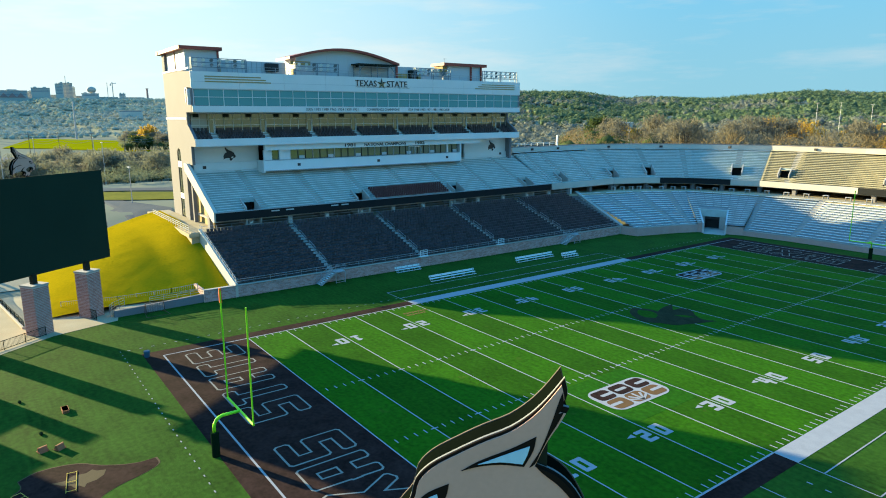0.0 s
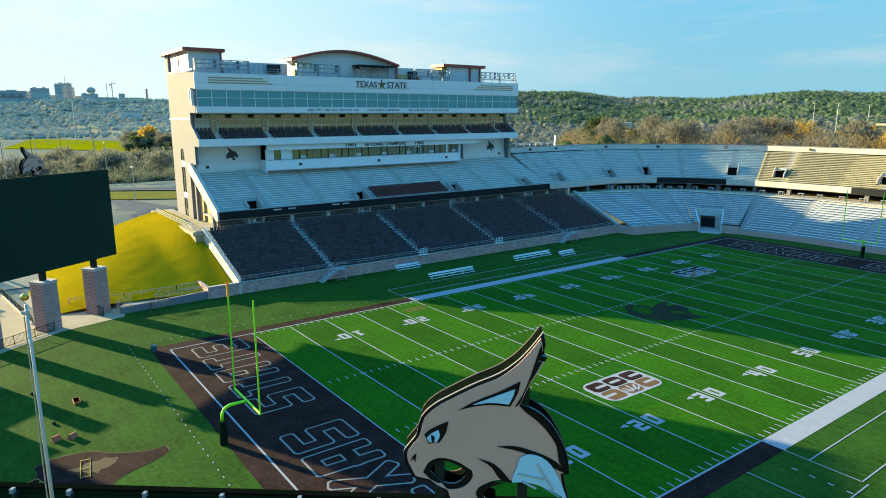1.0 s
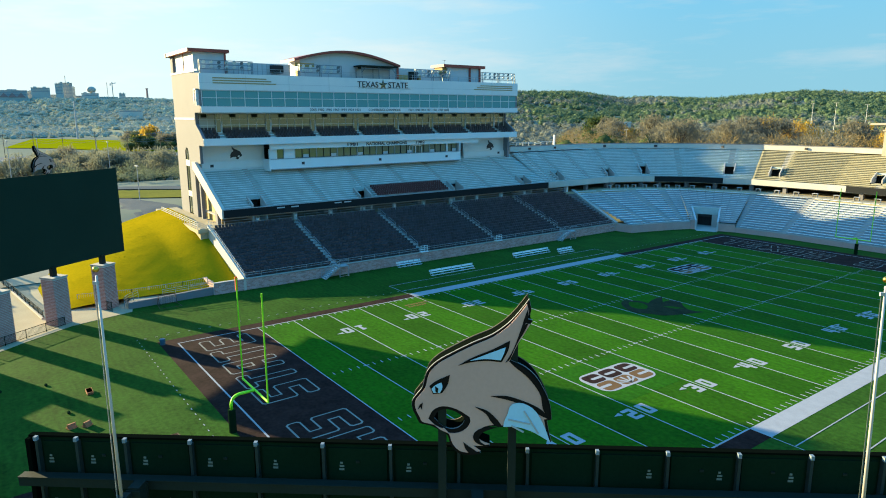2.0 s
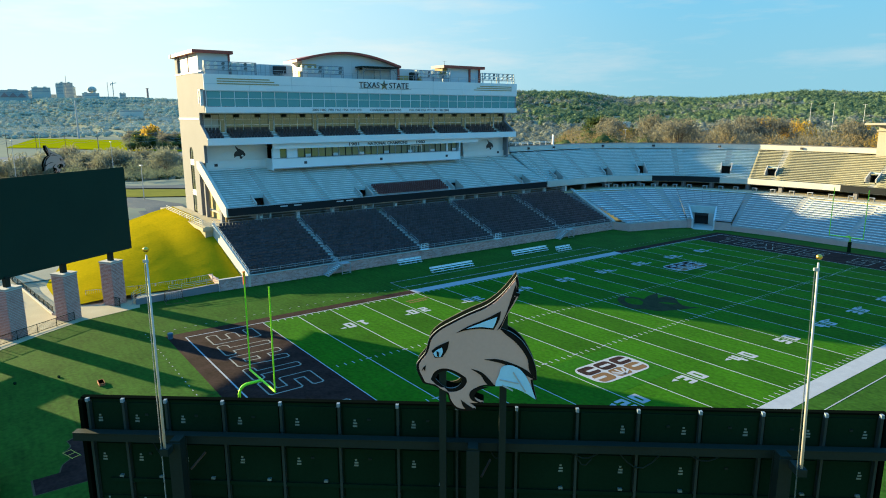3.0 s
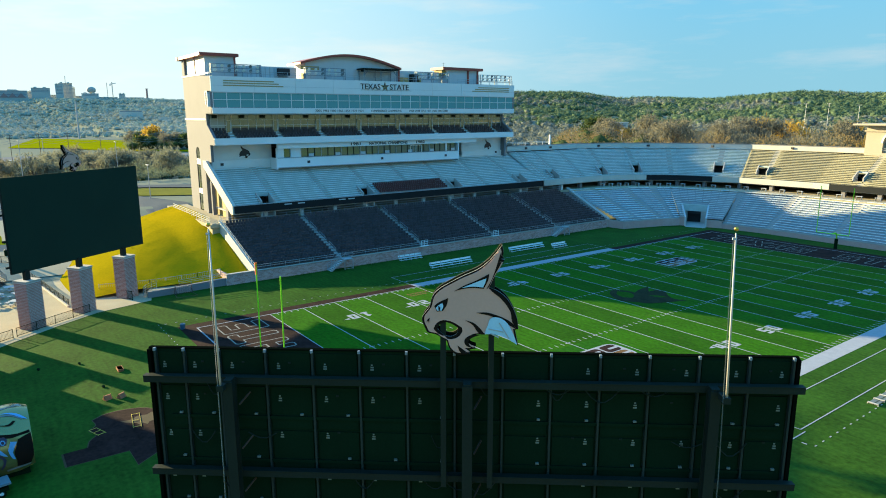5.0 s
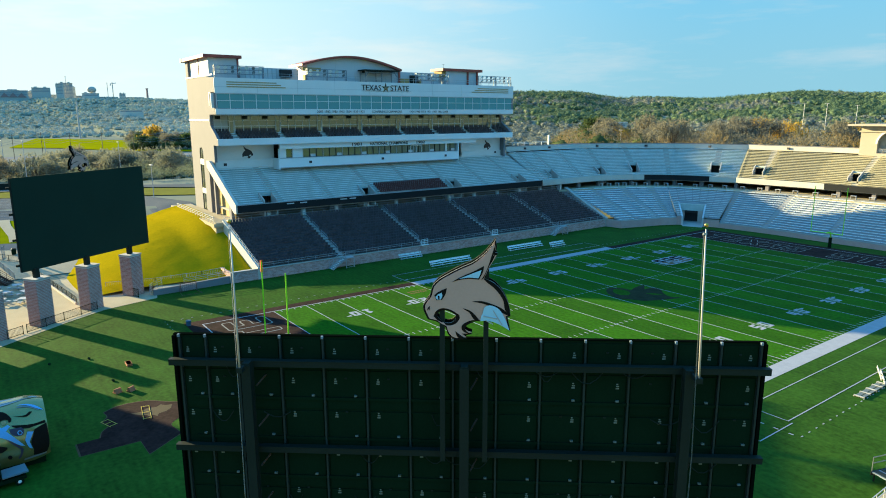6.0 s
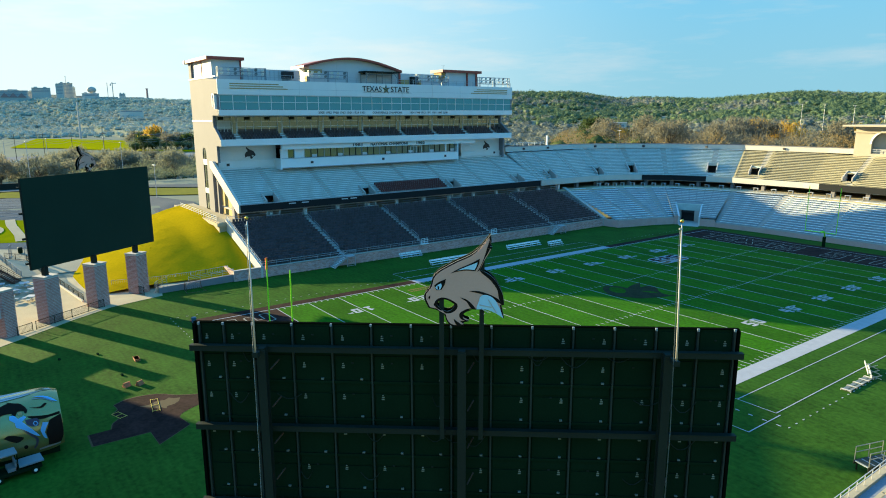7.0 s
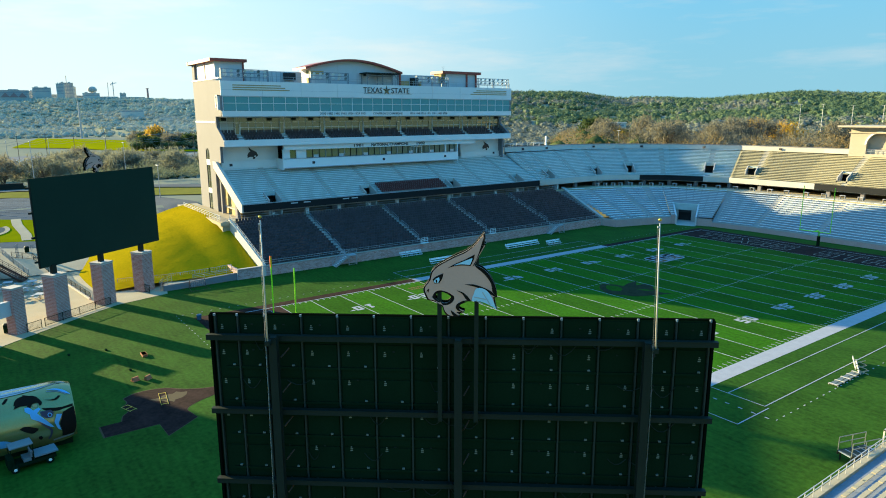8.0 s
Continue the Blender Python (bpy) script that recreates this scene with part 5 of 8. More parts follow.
light_rack(8.0, 17.2)
light_rack(26.2, 34.8)
light_rack(52.2, 61.0)
light_rack(70.2, 79.8)
can = thing("camera_canopy", (-45, 44, 32), "small steel canopy frame on the roof", "canopy")
bm = BM()
for x in (-46.0, -43.6):
    for y in (39.6, 43.5, 47.4):
        beam(bm, (x, y, 31.9), (x, y, 34.6), 0.14)
for x in (-46.0, -43.6):
    beam(bm, (x, 39.4, 34.2), (x, 47.6, 34.2), 0.1)
for y in (39.6, 47.4):
    beam(bm, (-43.6, y, 33.4), (-43.6, y + (0.9 if y < 43 else -0.9), 34.5), 0.1)
part("canopy_frame", bm, RACK, can)
part("canopy_roof", boxes((-46.4, 39.2, 34.55, -43.2, 47.8, 34.8)), STEELG, can)
bm = rail(BM(), [(XF - 0.3, Y0 + 0.4, 32.15), (XF - 0.3, Y1 - 0.4, 32.15)], 1.05, 2.4, 2, 0.03)
tagged(part("roof_rail", bm, ALUM2), "galvanised rail along the roof edge", "railing", kind="structure")
for i, (x, y, h) in enumerate(((-55, 11, 1.2), (-52, 66, 1.4))):
    a = thing("roof_antenna", (x, y, 36), "thin dark antenna on the roof", "antenna", "roof antennas")
    part("mast", rod(BM(), [(x, y, 36.0), (x, y, 36.1 + h)], 0.03, 6), STEELG, a)
    part("cross_arm", rod(BM(), [(x - 0.3, y - 0.3, 36 + h), (x + 0.3, y + 0.3, 36 + h)], 0.02, 6), STEELG, a)

# ---- corner and north end: lower bowl ----
NR = 16
lower_north = thing("lower_stand_north", (10, 110, 0), "lower stand of silver aluminium benches round the end zone", "stand", kind="structure")
stand_parts(lower_north, [(-14.0, 88.2), (-11.2, 98.6), (-9.4, 102.6)], [(-33.5, 90.6), (-27.4, 104.4), (-20.6, 114.2)], 1.5, 7.0, NR, aisles=[0.42, 1.0, 1.62], seg=1.6, steps=STEPN)
at_t = stand_parts(lower_north, [(-9.4, 102.6), (-1.2, 106.4)], [(-20.6, 114.2), (-5.4, 119.6)], 2.0, 7.0, NR, aisles=[], holes=[(0.12, 0.62, 0, 7)], seg=1.6, steps=STEPN)
N_F = [(-1.2, 106.4), (8.4, 107.6), (21.5, 107.6), (36, 107.6), (52, 107.6)]
N_R = [(-5.4, 119.6), (7.0, 122.2), (20.6, 122.8), (36, 122.8), (56, 122.8)]
stand_parts(lower_north, N_F, N_R, 0.95, 7.0, NR, aisles=[0.04, 1.0, 2.0, 3.0], seg=1.6, steps=STEPN)
wall_n = thing("wall_north", (0, 107, 0), "low rose stone wall round the north end", "wall", kind="structure")


def low_wall(a, b, h, thick=0.35):
    a, b = Vector((*a, 0)), Vector((*b, 0))
    s = (b - a).normalized().cross(Vector((0, 0, 1))) * -thick
    bm = BM()
    hexa(bm, [a, b, b + s, a + s] + [p + Vector((0, 0, h)) for p in (a, b, b + s, a + s)])
    part("wall_run", bm, BRICKWALL, wall_n)
    bm = BM()
    hexa(bm, [p + Vector((0, 0, h)) for p in (a, b, b + s, a + s)] + [p + Vector((0, 0, h + 0.12)) for p in (a, b, b + s, a + s)])
    part("coping", bm, CONC, wall_n)


low_wall((XW, 87.5), (-14.0, 88.1), 1.6)
low_wall((-14.0, 88.1), (-11.2, 98.6), 1.6)
low_wall((-11.2, 98.6), (-9.4, 102.6), 1.6)
low_wall((-9.4, 102.6), (-8.4, 103.1), 2.0)
low_wall((-4.3, 105.0), (-1.2, 106.4), 1.6)
low_wall((-1.2, 106.4), (8.4, 107.6), 0.95)
low_wall((8.4, 107.6), (66, 107.6), 0.95)
bm = rail(BM(), [(-14, 88.4, 1.7), (-11.3, 98.8, 1.7)], 0.7, 2.0, 2)
part("front_rail", bm, ALUM2, wall_n)
# tunnel through the corner
tun = thing("player_tunnel", (-8, 106, 0), "concrete player tunnel with a dark portal and white cheek walls", "tunnel", kind="structure")
d = Vector((8.2, 3.8, 0)).normalized()
n_ = Vector((-d.y, d.x, 0))
o = Vector((-9.4, 102.6, 0))
Z = lambda p, z: p + Vector((0, 0, z))
KR = 7 / NR
for u in (0.12, 0.62):
    f, r, w = at_t(u, -0.02), at_t(u, KR), d * 0.17
    bm = BM()
    hexa(bm, [Z(f - w, 0), Z(f + w, 0), Z(r + w, 0), Z(r - w, 0), Z(f - w, 2.1), Z(f + w, 2.1), Z(r + w, 4.4), Z(r - w, 4.4)])
    part("cheek_wall", bm, PALE, tun, "white concrete cheek wall")
a0, a1 = at_t(0.12, KR), at_t(0.62, KR)
c0, c1 = a0 - n_ * 0.8, a1 - n_ * 0.8
for nm, z0, z1, t0, t1, mt in (("lintel", 2.75, 4.3, 0.0, 0.35, STEPC), ("portal_back", 0.0, 3.4, 1.6, 1.9, DARK), ("banner", 2.1, 2.6, 0.5, 0.56, LETTER), ("roof_slab", 3.9, 4.2, 0.35, 2.6, CONC)):
    bm = BM()
    q = (c0 + n_ * t0, c1 + n_ * t0, c1 + n_ * t1, c0 + n_ * t1)
    hexa(bm, [Z(p, z0) for p in q] + [Z(p, z1) for p in q])
    part(nm, bm, mt, tun)
for u in (0.12, 0.62):
    p = at_t(u, KR) - n_ * 0.5 + d * (0.7 if u < 0.3 else -0.7)
    bm = boxes((p.x - 0.65, p.y - 0.5, 0, p.x + 0.65, p.y + 0.5, 2.8))
    part("jamb", bm, CONC, tun)
bm = BM()
q = (at_t(0.12, -0.1), at_t(0.62, -0.1), c1 + n_ * 2, c0 + n_ * 2)
hexa(bm, [Z(p, -0.3) for p in q] + [Z(p, 0.03) for p in q])
part("tunnel_floor", bm, CONC, tun)

# concourse of the north end
conc2 = thing("concourse_north", (10, 126, 7), "open concourse under the north upper deck", "concourse", kind="structure")
fl = [(-33.5, 88), (-27.4, 104.6), (-20.6, 114.2), (-5.4, 119.6), (7, 122.2), (66, 122.8), (66, 140), (-12, 140), (-31, 131), (-46, 108), (-46, 88)]
part("concourse_floor", prism(BM(), fl, 6.4, 6.95), PAVE, conc2)
part("concourse_back", prism(BM(), [(-44.5, 92), (-44.5, 108.5), (-30.5, 130), (-12, 138), (66, 138), (66, 138.4), (-12.2, 138.4), (-30.9, 130.3), (-45, 108.6), (-45, 92)], 6.95, 9.6), TAN, conc2, "tan painted back wall")
U_F = [(-33.8, 82.0), (-33.8, 103.5), (-30.0, 112.0), (-22.3, 119.7), (-9.0, 126.0), (8.0, 127.4), (24.0, 127.4), (44, 127.4)]
U_R = [(-46.6, 82.0), (-46.6, 107.5), (-41.2, 119.5), (-30.6, 130.2), (-13.6, 138.4), (7.0, 140.2), (24.0, 140.2), (44, 140.2)]
col_pts = [(0, 0.3), (0, 0.65), (1, 0.1), (1.9, 0), (2, 0.4), (2.9, 0), (3, 0.45), (3.98, 0), (4, 0.45), (4.95, 0), (5, 0.4), (5, 0.85), (6, 0.3), (6, 0.7)]
for i, f in col_pts:
    i = int(i)
    a = Vector(U_F[i]).lerp(Vector(U_F[i + 1]), f).lerp(Vector(U_R[i]).lerp(Vector(U_R[i + 1]), f), 0.06)
    part("column", boxes((a.x - 0.4, a.y - 0.4, 6.95, a.x + 0.4, a.y + 0.4, 9.0)), CREAM, conc2)
for i in range(1, 7):
    for f in (0.15, 0.4, 0.65, 0.88):
        a = Vector(U_F[i]).lerp(Vector(U_F[i + 1]), f) + Vector((0, -1.5))
        t = thing("concourse_table", (a.x, a.y, 6.95), "small white table on the concourse edge", "table", "concourse tables")
        part("tabletop", boxes((a.x - 0.6, a.y - 0.3, 7.68, a.x + 0.6, a.y + 0.3, 7.73)), PALE, t)
        for k in (-0.5, 0.5):
            part("leg", boxes((a.x + k - 0.03, a.y - 0.25, 6.95, a.x + k + 0.03, a.y + 0.25, 7.68)), ALUM2, t)

# ---- corner and north end: upper deck ----
upper_north = thing("upper_deck_north", (0, 130, 9), "upper deck of aluminium benches curving round the north end", "stand", kind="structure")
holes_n = [(0.20, 0.30, 1, 5), (1.02, 1.22, 1, 5), (2.02, 2.20, 2, 7), (3.56, 3.71, 3, 8), (4.20, 4.34, 3, 7), (5.46, 5.59, 3, 7)]
# Shaded corner bays take the plain colours, sunlit bays the sun-yellowed copies.
for i0, i1, mt_, ms_, lanes in ((0, 4, ALU, STEPC, (0.12, 0.34, 0.7, 1.26, 2.11, 2.85, 3.635)), (4, 7, ALUB, STEPB, (4.34, 5.59, 6.4))):
    gaps = [(h[0] - i0, h[1] - i0, h[2], h[3]) for h in holes_n if i0 <= h[0] < i1]
    at_n = stand_parts(upper_north, U_F[i0:i1 + 1], U_R[i0:i1 + 1], DZ0, 16.1, DR, aisles=[k - i0 for k in lanes], holes=gaps, plank=mt_, steps=ms_)
    for h in gaps:
        vomitory(upper_north, at_n, h, DZ0, 16.1, DR)
for i in range(len(U_F) - 1):
    a, b, c, e = (Vector((*p, 0)) for p in (U_F[i], U_F[i + 1], U_R[i + 1], U_R[i]))
    s = (b - a).normalized().cross(Vector((0, 0, 1))) * 0.35
    for u0, u1, fm in ((0, 2.27, PANEL), (2.27, 3.57, FASCIA), (3.57, 5.22, PANEL), (5.22, 7, FASCIA)):
        c0, c1 = max(u0, i), min(u1, i + 1)
        if c1 - c0 > 0.01:
            f0, f1 = a.lerp(b, c0 - i), a.lerp(b, c1 - i)
            bm = BM()
            hexa(bm, [p + Vector((0, 0, 8.45)) for p in (f0, f1, f1 + s, f0 + s)] + [p + Vector((0, 0, 9.75)) for p in (f0, f1, f1 + s, f0 + s)])
            part("front_fascia", bm, fm, upper_north, "black display panel" if fm is FASCIA else "")
    bm = BM()
    hexa(bm, [p + Vector((0, 0, 8.3)) for p in (a, b, c, e)] + [p + Vector((0, 0, 8.5)) for p in (a, b, c, e)])
    part("deck_soffit", bm, CONC, upper_north)
    r = (c - e).normalized().cross(Vector((0, 0, 1))) * -0.4
    bm = BM()
    hexa(bm, [p + Vector((0, 0, 6.0)) for p in (e, c, c + r, e + r)] + [p + Vector((0, 0, 17.35)) for p in (e, c, c + r, e + r)])
    part("rim_wall", bm, PANEL, upper_north)
    bm = BM()
    hexa(bm, [p + Vector((0, 0, 17.35)) for p in (e - r * 0.2, c - r * 0.2, c + r * 1.2, e + r * 1.2)] + [p + Vector((0, 0, 17.5)) for p in (e - r * 0.2, c - r * 0.2, c + r * 1.2, e + r * 1.2)])
    part("rim_cap", bm, CREAM, upper_north)
    for f in (0.5,) if i else (0.25, 0.6):
        p = e.lerp(c, f) - r * 0.06
        part("section_sign", boxes((p.x - 0.3, p.y - 0.3, 16.5, p.x + 0.3, p.y + 0.3, 17.0)), LETTER, upper_north)
part("rim_post", boxes((-46.9, 97.0, 16.0, -46.5, 97.3, 20.0)), WHITE, upper_north)
bm = rail(BM(), [(-47, 82.2, 17.5), (-47, 97, 17.5)], 0.8, 2.0, 2, 0.04)
part("rim_rail", bm, WHITE, upper_north)

# arched stair tower on the north rim
arch_t = thing("arched_tower", (17, 142, 6), "cream stucco tower with an arched opening and flat overhanging roof", "tower", kind="structure")
ax0, ax1, ay = 13.0, 24.4, 139.4
cx, rr, zb, zs = 19.4, 2.75, 16.4, 18.6
part("tower_wall", boxes((ax0, ay, 6, cx - rr, ay + 0.8, 22.4), (cx + rr, ay, 6, ax1 + 6, ay + 0.8, 22.4), (cx - rr, ay, 6, cx + rr, ay + 0.8, zb), (cx - rr, ay, zs + rr, cx + rr, ay + 0.8, 22.4), (ax0, ay + 0.8, 6, ax0 + 0.8, ay + 10, 22.4)), CREAM_N, arch_t)
bm = BM()
ring = [(cx - rr * math.cos(radians(a)), zs + rr * math.sin(radians(a))) for a in range(0, 181, 12)]
for (xa, za), (xb, zc) in zip(ring, ring[1:]):
    wall_xz(bm, [(xa, za), (xa, zs + rr + 0.01), (xb, zs + rr + 0.01), (xb, zc)], ay + 0.01, ay + 0.8)
part("arch_infill", bm, CREAM_N, arch_t)
bm = BM()
for (xa, za), (xb, zc) in zip(ring, ring[1:]):
    k = 1.14
    wall_xz(bm, [(xa, za), (cx + (xa - cx) * k, zs + (za - zs) * k), (cx + (xb - cx) * k, zs + (zc - zs) * k), (xb, zc)], ay - 0.12, ay - 0.002)
part("arch_trim", bm, WHITE, arch_t)
part("arch_back", boxes((cx - rr, ay + 1.3, 15, cx + rr, ay + 1.5, 22)), CREAM_N, arch_t)
part("cornice", boxes((ax0 - 0.3, ay - 0.3, 21.2, ax1 + 6, ay + 10, 21.5), (ax0 - 1.2, ay - 1.2, 22.4, ax1 + 7, ay + 11, 22.6), (ax0 - 2.2, ay - 2.2, 22.6, ax1 + 8, ay + 12, 23.0)), CREAM_N, arch_t)
part("arch_rail", rail(BM(), [(cx - rr, ay + 0.2, 16.4), (cx + rr, ay + 0.2, 16.4)], 1.0, 1.2, 2, 0.04), ALUM2, arch_t)

# ---- east side: lower stand, of which a corner shows ----
XE = 66.0
east = thing("lower_stand_east", (XE, 30, 0), "lower stand of silver aluminium benches with a rail along its front", "stand", kind="structure")
stand_parts(east, [(XE + 0.9, -12), (XE + 0.9, 30), (XE + 0.9, 100)], [(XE + 17, -12), (XE + 17, 30), (XE + 17, 100)], 1.1, 6.8, 17, aisles=[0.45, 0.85, 1.2, 1.45, 1.7], plank=ALUE, seg=1.5, steps=STEPE)
part("front_walk", boxes((XE, -12, 0.7, XE + 0.95, 100, 0.95)), STEPE, east)
part("front_wall", boxes((XE - 0.1, -12, -0.2, XE + 0.35, 100, 1.2)), PAVE, east)
part("front_rail", rail(BM(), [(XE + 0.12, -12, 1.2), (XE + 0.12, 60, 1.2)], 0.75, 1.2, 2, 0.024), BENCHMETAL, east)
part("end_wall", wall_xz(BM(), [(XE - 0.1, -0.2), (XE - 0.1, 1.2), (XE + 17, 7.6), (XE + 17, -0.2)], -12.3, -12.0), CONC, east)
part("rear_wall", boxes((XE + 17, -12.3, -0.2, XE + 17.3, 100, 8.2)), CREAM, east)
ramp = thing("access_platform", (XE - 1, 20.5, 0), "dark steel platform with rails against the east wall", "platform")
rm = pose(XE - 2.0, 18.2, 0, 0, 0, -18)


def ramp_part(name, row, material):
    bm = boxes(row)
    bm.transform(rm)
    part(name, bm, material, ramp)


ramp_part("deck", (0, 0, 0.72, 1.2, 2.75, 0.80), RACK)
for x in (0.0, 1.14):
    ramp_part("edge_channel", (x, -0.05, 0.52, x + 0.06, 2.8, 0.82), STEELG)
    part("rail", rail(BM(), [rm @ Vector((x + 0.03, 0.02, 0.82)), rm @ Vector((x + 0.03, 2.7, 0.82))], 1.05, 1.3, 2, 0.026), DULLALU, ramp)
    for y in (0.3, 1.4, 2.5):
        ramp_part("leg", (x, y - 0.05, 0, x + 0.08, y + 0.05, 0.52), STEELG)
for k in range(4):
    ramp_part("grating", (0.08, 0.1 + 0.64 * k, 0.805, 1.12, 0.58 + 0.64 * k, 0.82), UPRIGHT)
part("gate_frame", boxes((XE - 0.1, 21.0, 1.2, XE, 21.08, 2.4), (XE - 0.1, 22.3, 1.2, XE, 22.38, 2.4), (XE - 0.1, 21.0, 2.32, XE, 22.38, 2.4)), PANEL, ramp)

# ---- goal posts ----
def goal_post(y, s, ribbons):
    """Gooseneck goal post; s is the way from the end line to the post's foot."""
    x = WIDE / 2
    t = thing("goal_post", (x, y + s * 2.0, 0), "bright yellow-green gooseneck football goal post with padded foot", "goal post", "goal posts")
    part("pad", rod(BM(), [(x, y + s * 2.0, 0), (x, y + s * 2.0, 1.95)], 0.30, 14), BLACK, t, "dark foot pad")
    pts = [(x, y + s * 2.0, 1.9), (x, y + s * 2.0, 2.35)] + [(x, y + s * (2.0 - 0.75 * (1 - math.cos(radians(a)))), 2.35 + 0.75 * math.sin(radians(a))) for a in (20, 40, 60, 80, 90)] + [(x, y, 3.1)]
    part("gooseneck", rod(BM(), pts, 0.125, 12), YELLOWGREEN, t, smooth=True)
    part("crossbar", rod(BM(), [(x - 2.9, y, 3.1), (x + 2.9, y, 3.1)], 0.09, 10), YELLOWGREEN, t)
    for k in (-1, 1):
        u = part("upright", rod(BM(), [(x + k * 2.86, y, 3.02), (x + k * 2.86, y, 11.9)], 0.065, 10), YELLOWGREEN, t)
        if ribbons and k < 0:
            part("wind_ribbon", boxes((x + k * 2.86 - 0.05, y - 0.1, 10.9, x + k * 2.86 + 0.05, y + 0.1, 12.05)), ORANGE, u, "orange wind ribbon")


goal_post(-10 * YD, -1, True)
goal_post(110 * YD, 1, False)

# ---- video boards ----
def along(o, d):
    """A pose whose local x runs level along d, local y up, and local z out of the board to its right-hand face."""
    d = Vector((*d, 0)).normalized()
    return Matrix(((d.x, 0, d.y, o[0]), (d.y, 0, -d.x, o[1]), (0, 1, 0, o[2] if len(o) > 2 else 0), (0, 0, 0, 1)))


def mbox(bm, m, x0, y0, z0, x1, y1, z1):
    hexa(bm, [m @ Vector(p) for p in ((x0, y0, z0), (x1, y0, z0), (x1, y1, z0), (x0, y1, z0), (x0, y0, z1), (x1, y0, z1), (x1, y1, z1), (x0, y1, z1))])
    return bm


def brick_pillar(owner, m, w, dpt, h, single=True):
    """Brick pier: mortar core, a stone cap and single bricks in running bond on its sides."""
    part("pier_core", mbox(BM(), m, -w / 2 + 0.02, 0, -dpt / 2 + 0.02, w / 2 - 0.02, h, dpt / 2 - 0.02), MORTAR, owner)
    part("pier_cap", mbox(BM(), m, -w / 2 - 0.06, h, -dpt / 2 - 0.06, w / 2 + 0.06, h + 0.18, dpt / 2 + 0.06), CONC, owner)
    V, Fc = [], []
    course, length = 0.185, 0.42
    for r in range(int(h / course)):
        y0 = r * course + 0.012
        for side in range(4):
            run = w if side % 2 == 0 else dpt
            out = (dpt if side % 2 == 0 else w) / 2
            n = round(run / length)
            step = run / n
            x = -run / 2 - (step / 2 if r % 2 else 0)
            while x < run / 2 - 0.01:
                a, b = max(x, -run / 2) + 0.014, min(x + step, run / 2) - 0.014
                x += step
                if b - a < 0.05:
                    continue
                z1 = out + random.uniform(0.0, 0.008)
                k = len(V)
                for yy in (y0, y0 + course - 0.042):
                    for p, q in ((a, out - 0.05), (b, out - 0.05), (b, z1), (a, z1)):
                        c = ((p, q), (q, -p), (-p, -q), (-q, p))[side]
                        V.append((m @ Vector((c[0], yy, c[1])))[:])
                Fc += [tuple(k + i for i in f) for f in ((4, 5, 6, 7), (0, 1, 5, 4), (1, 2, 6, 5), (2, 3, 7, 6), (3, 0, 4, 7))]
    me = bpy.data.meshes.new("bricks")
    me.from_pydata(V, [], Fc)
    tagged(put("bricks", me, BRICK, owner), kind="stuff")


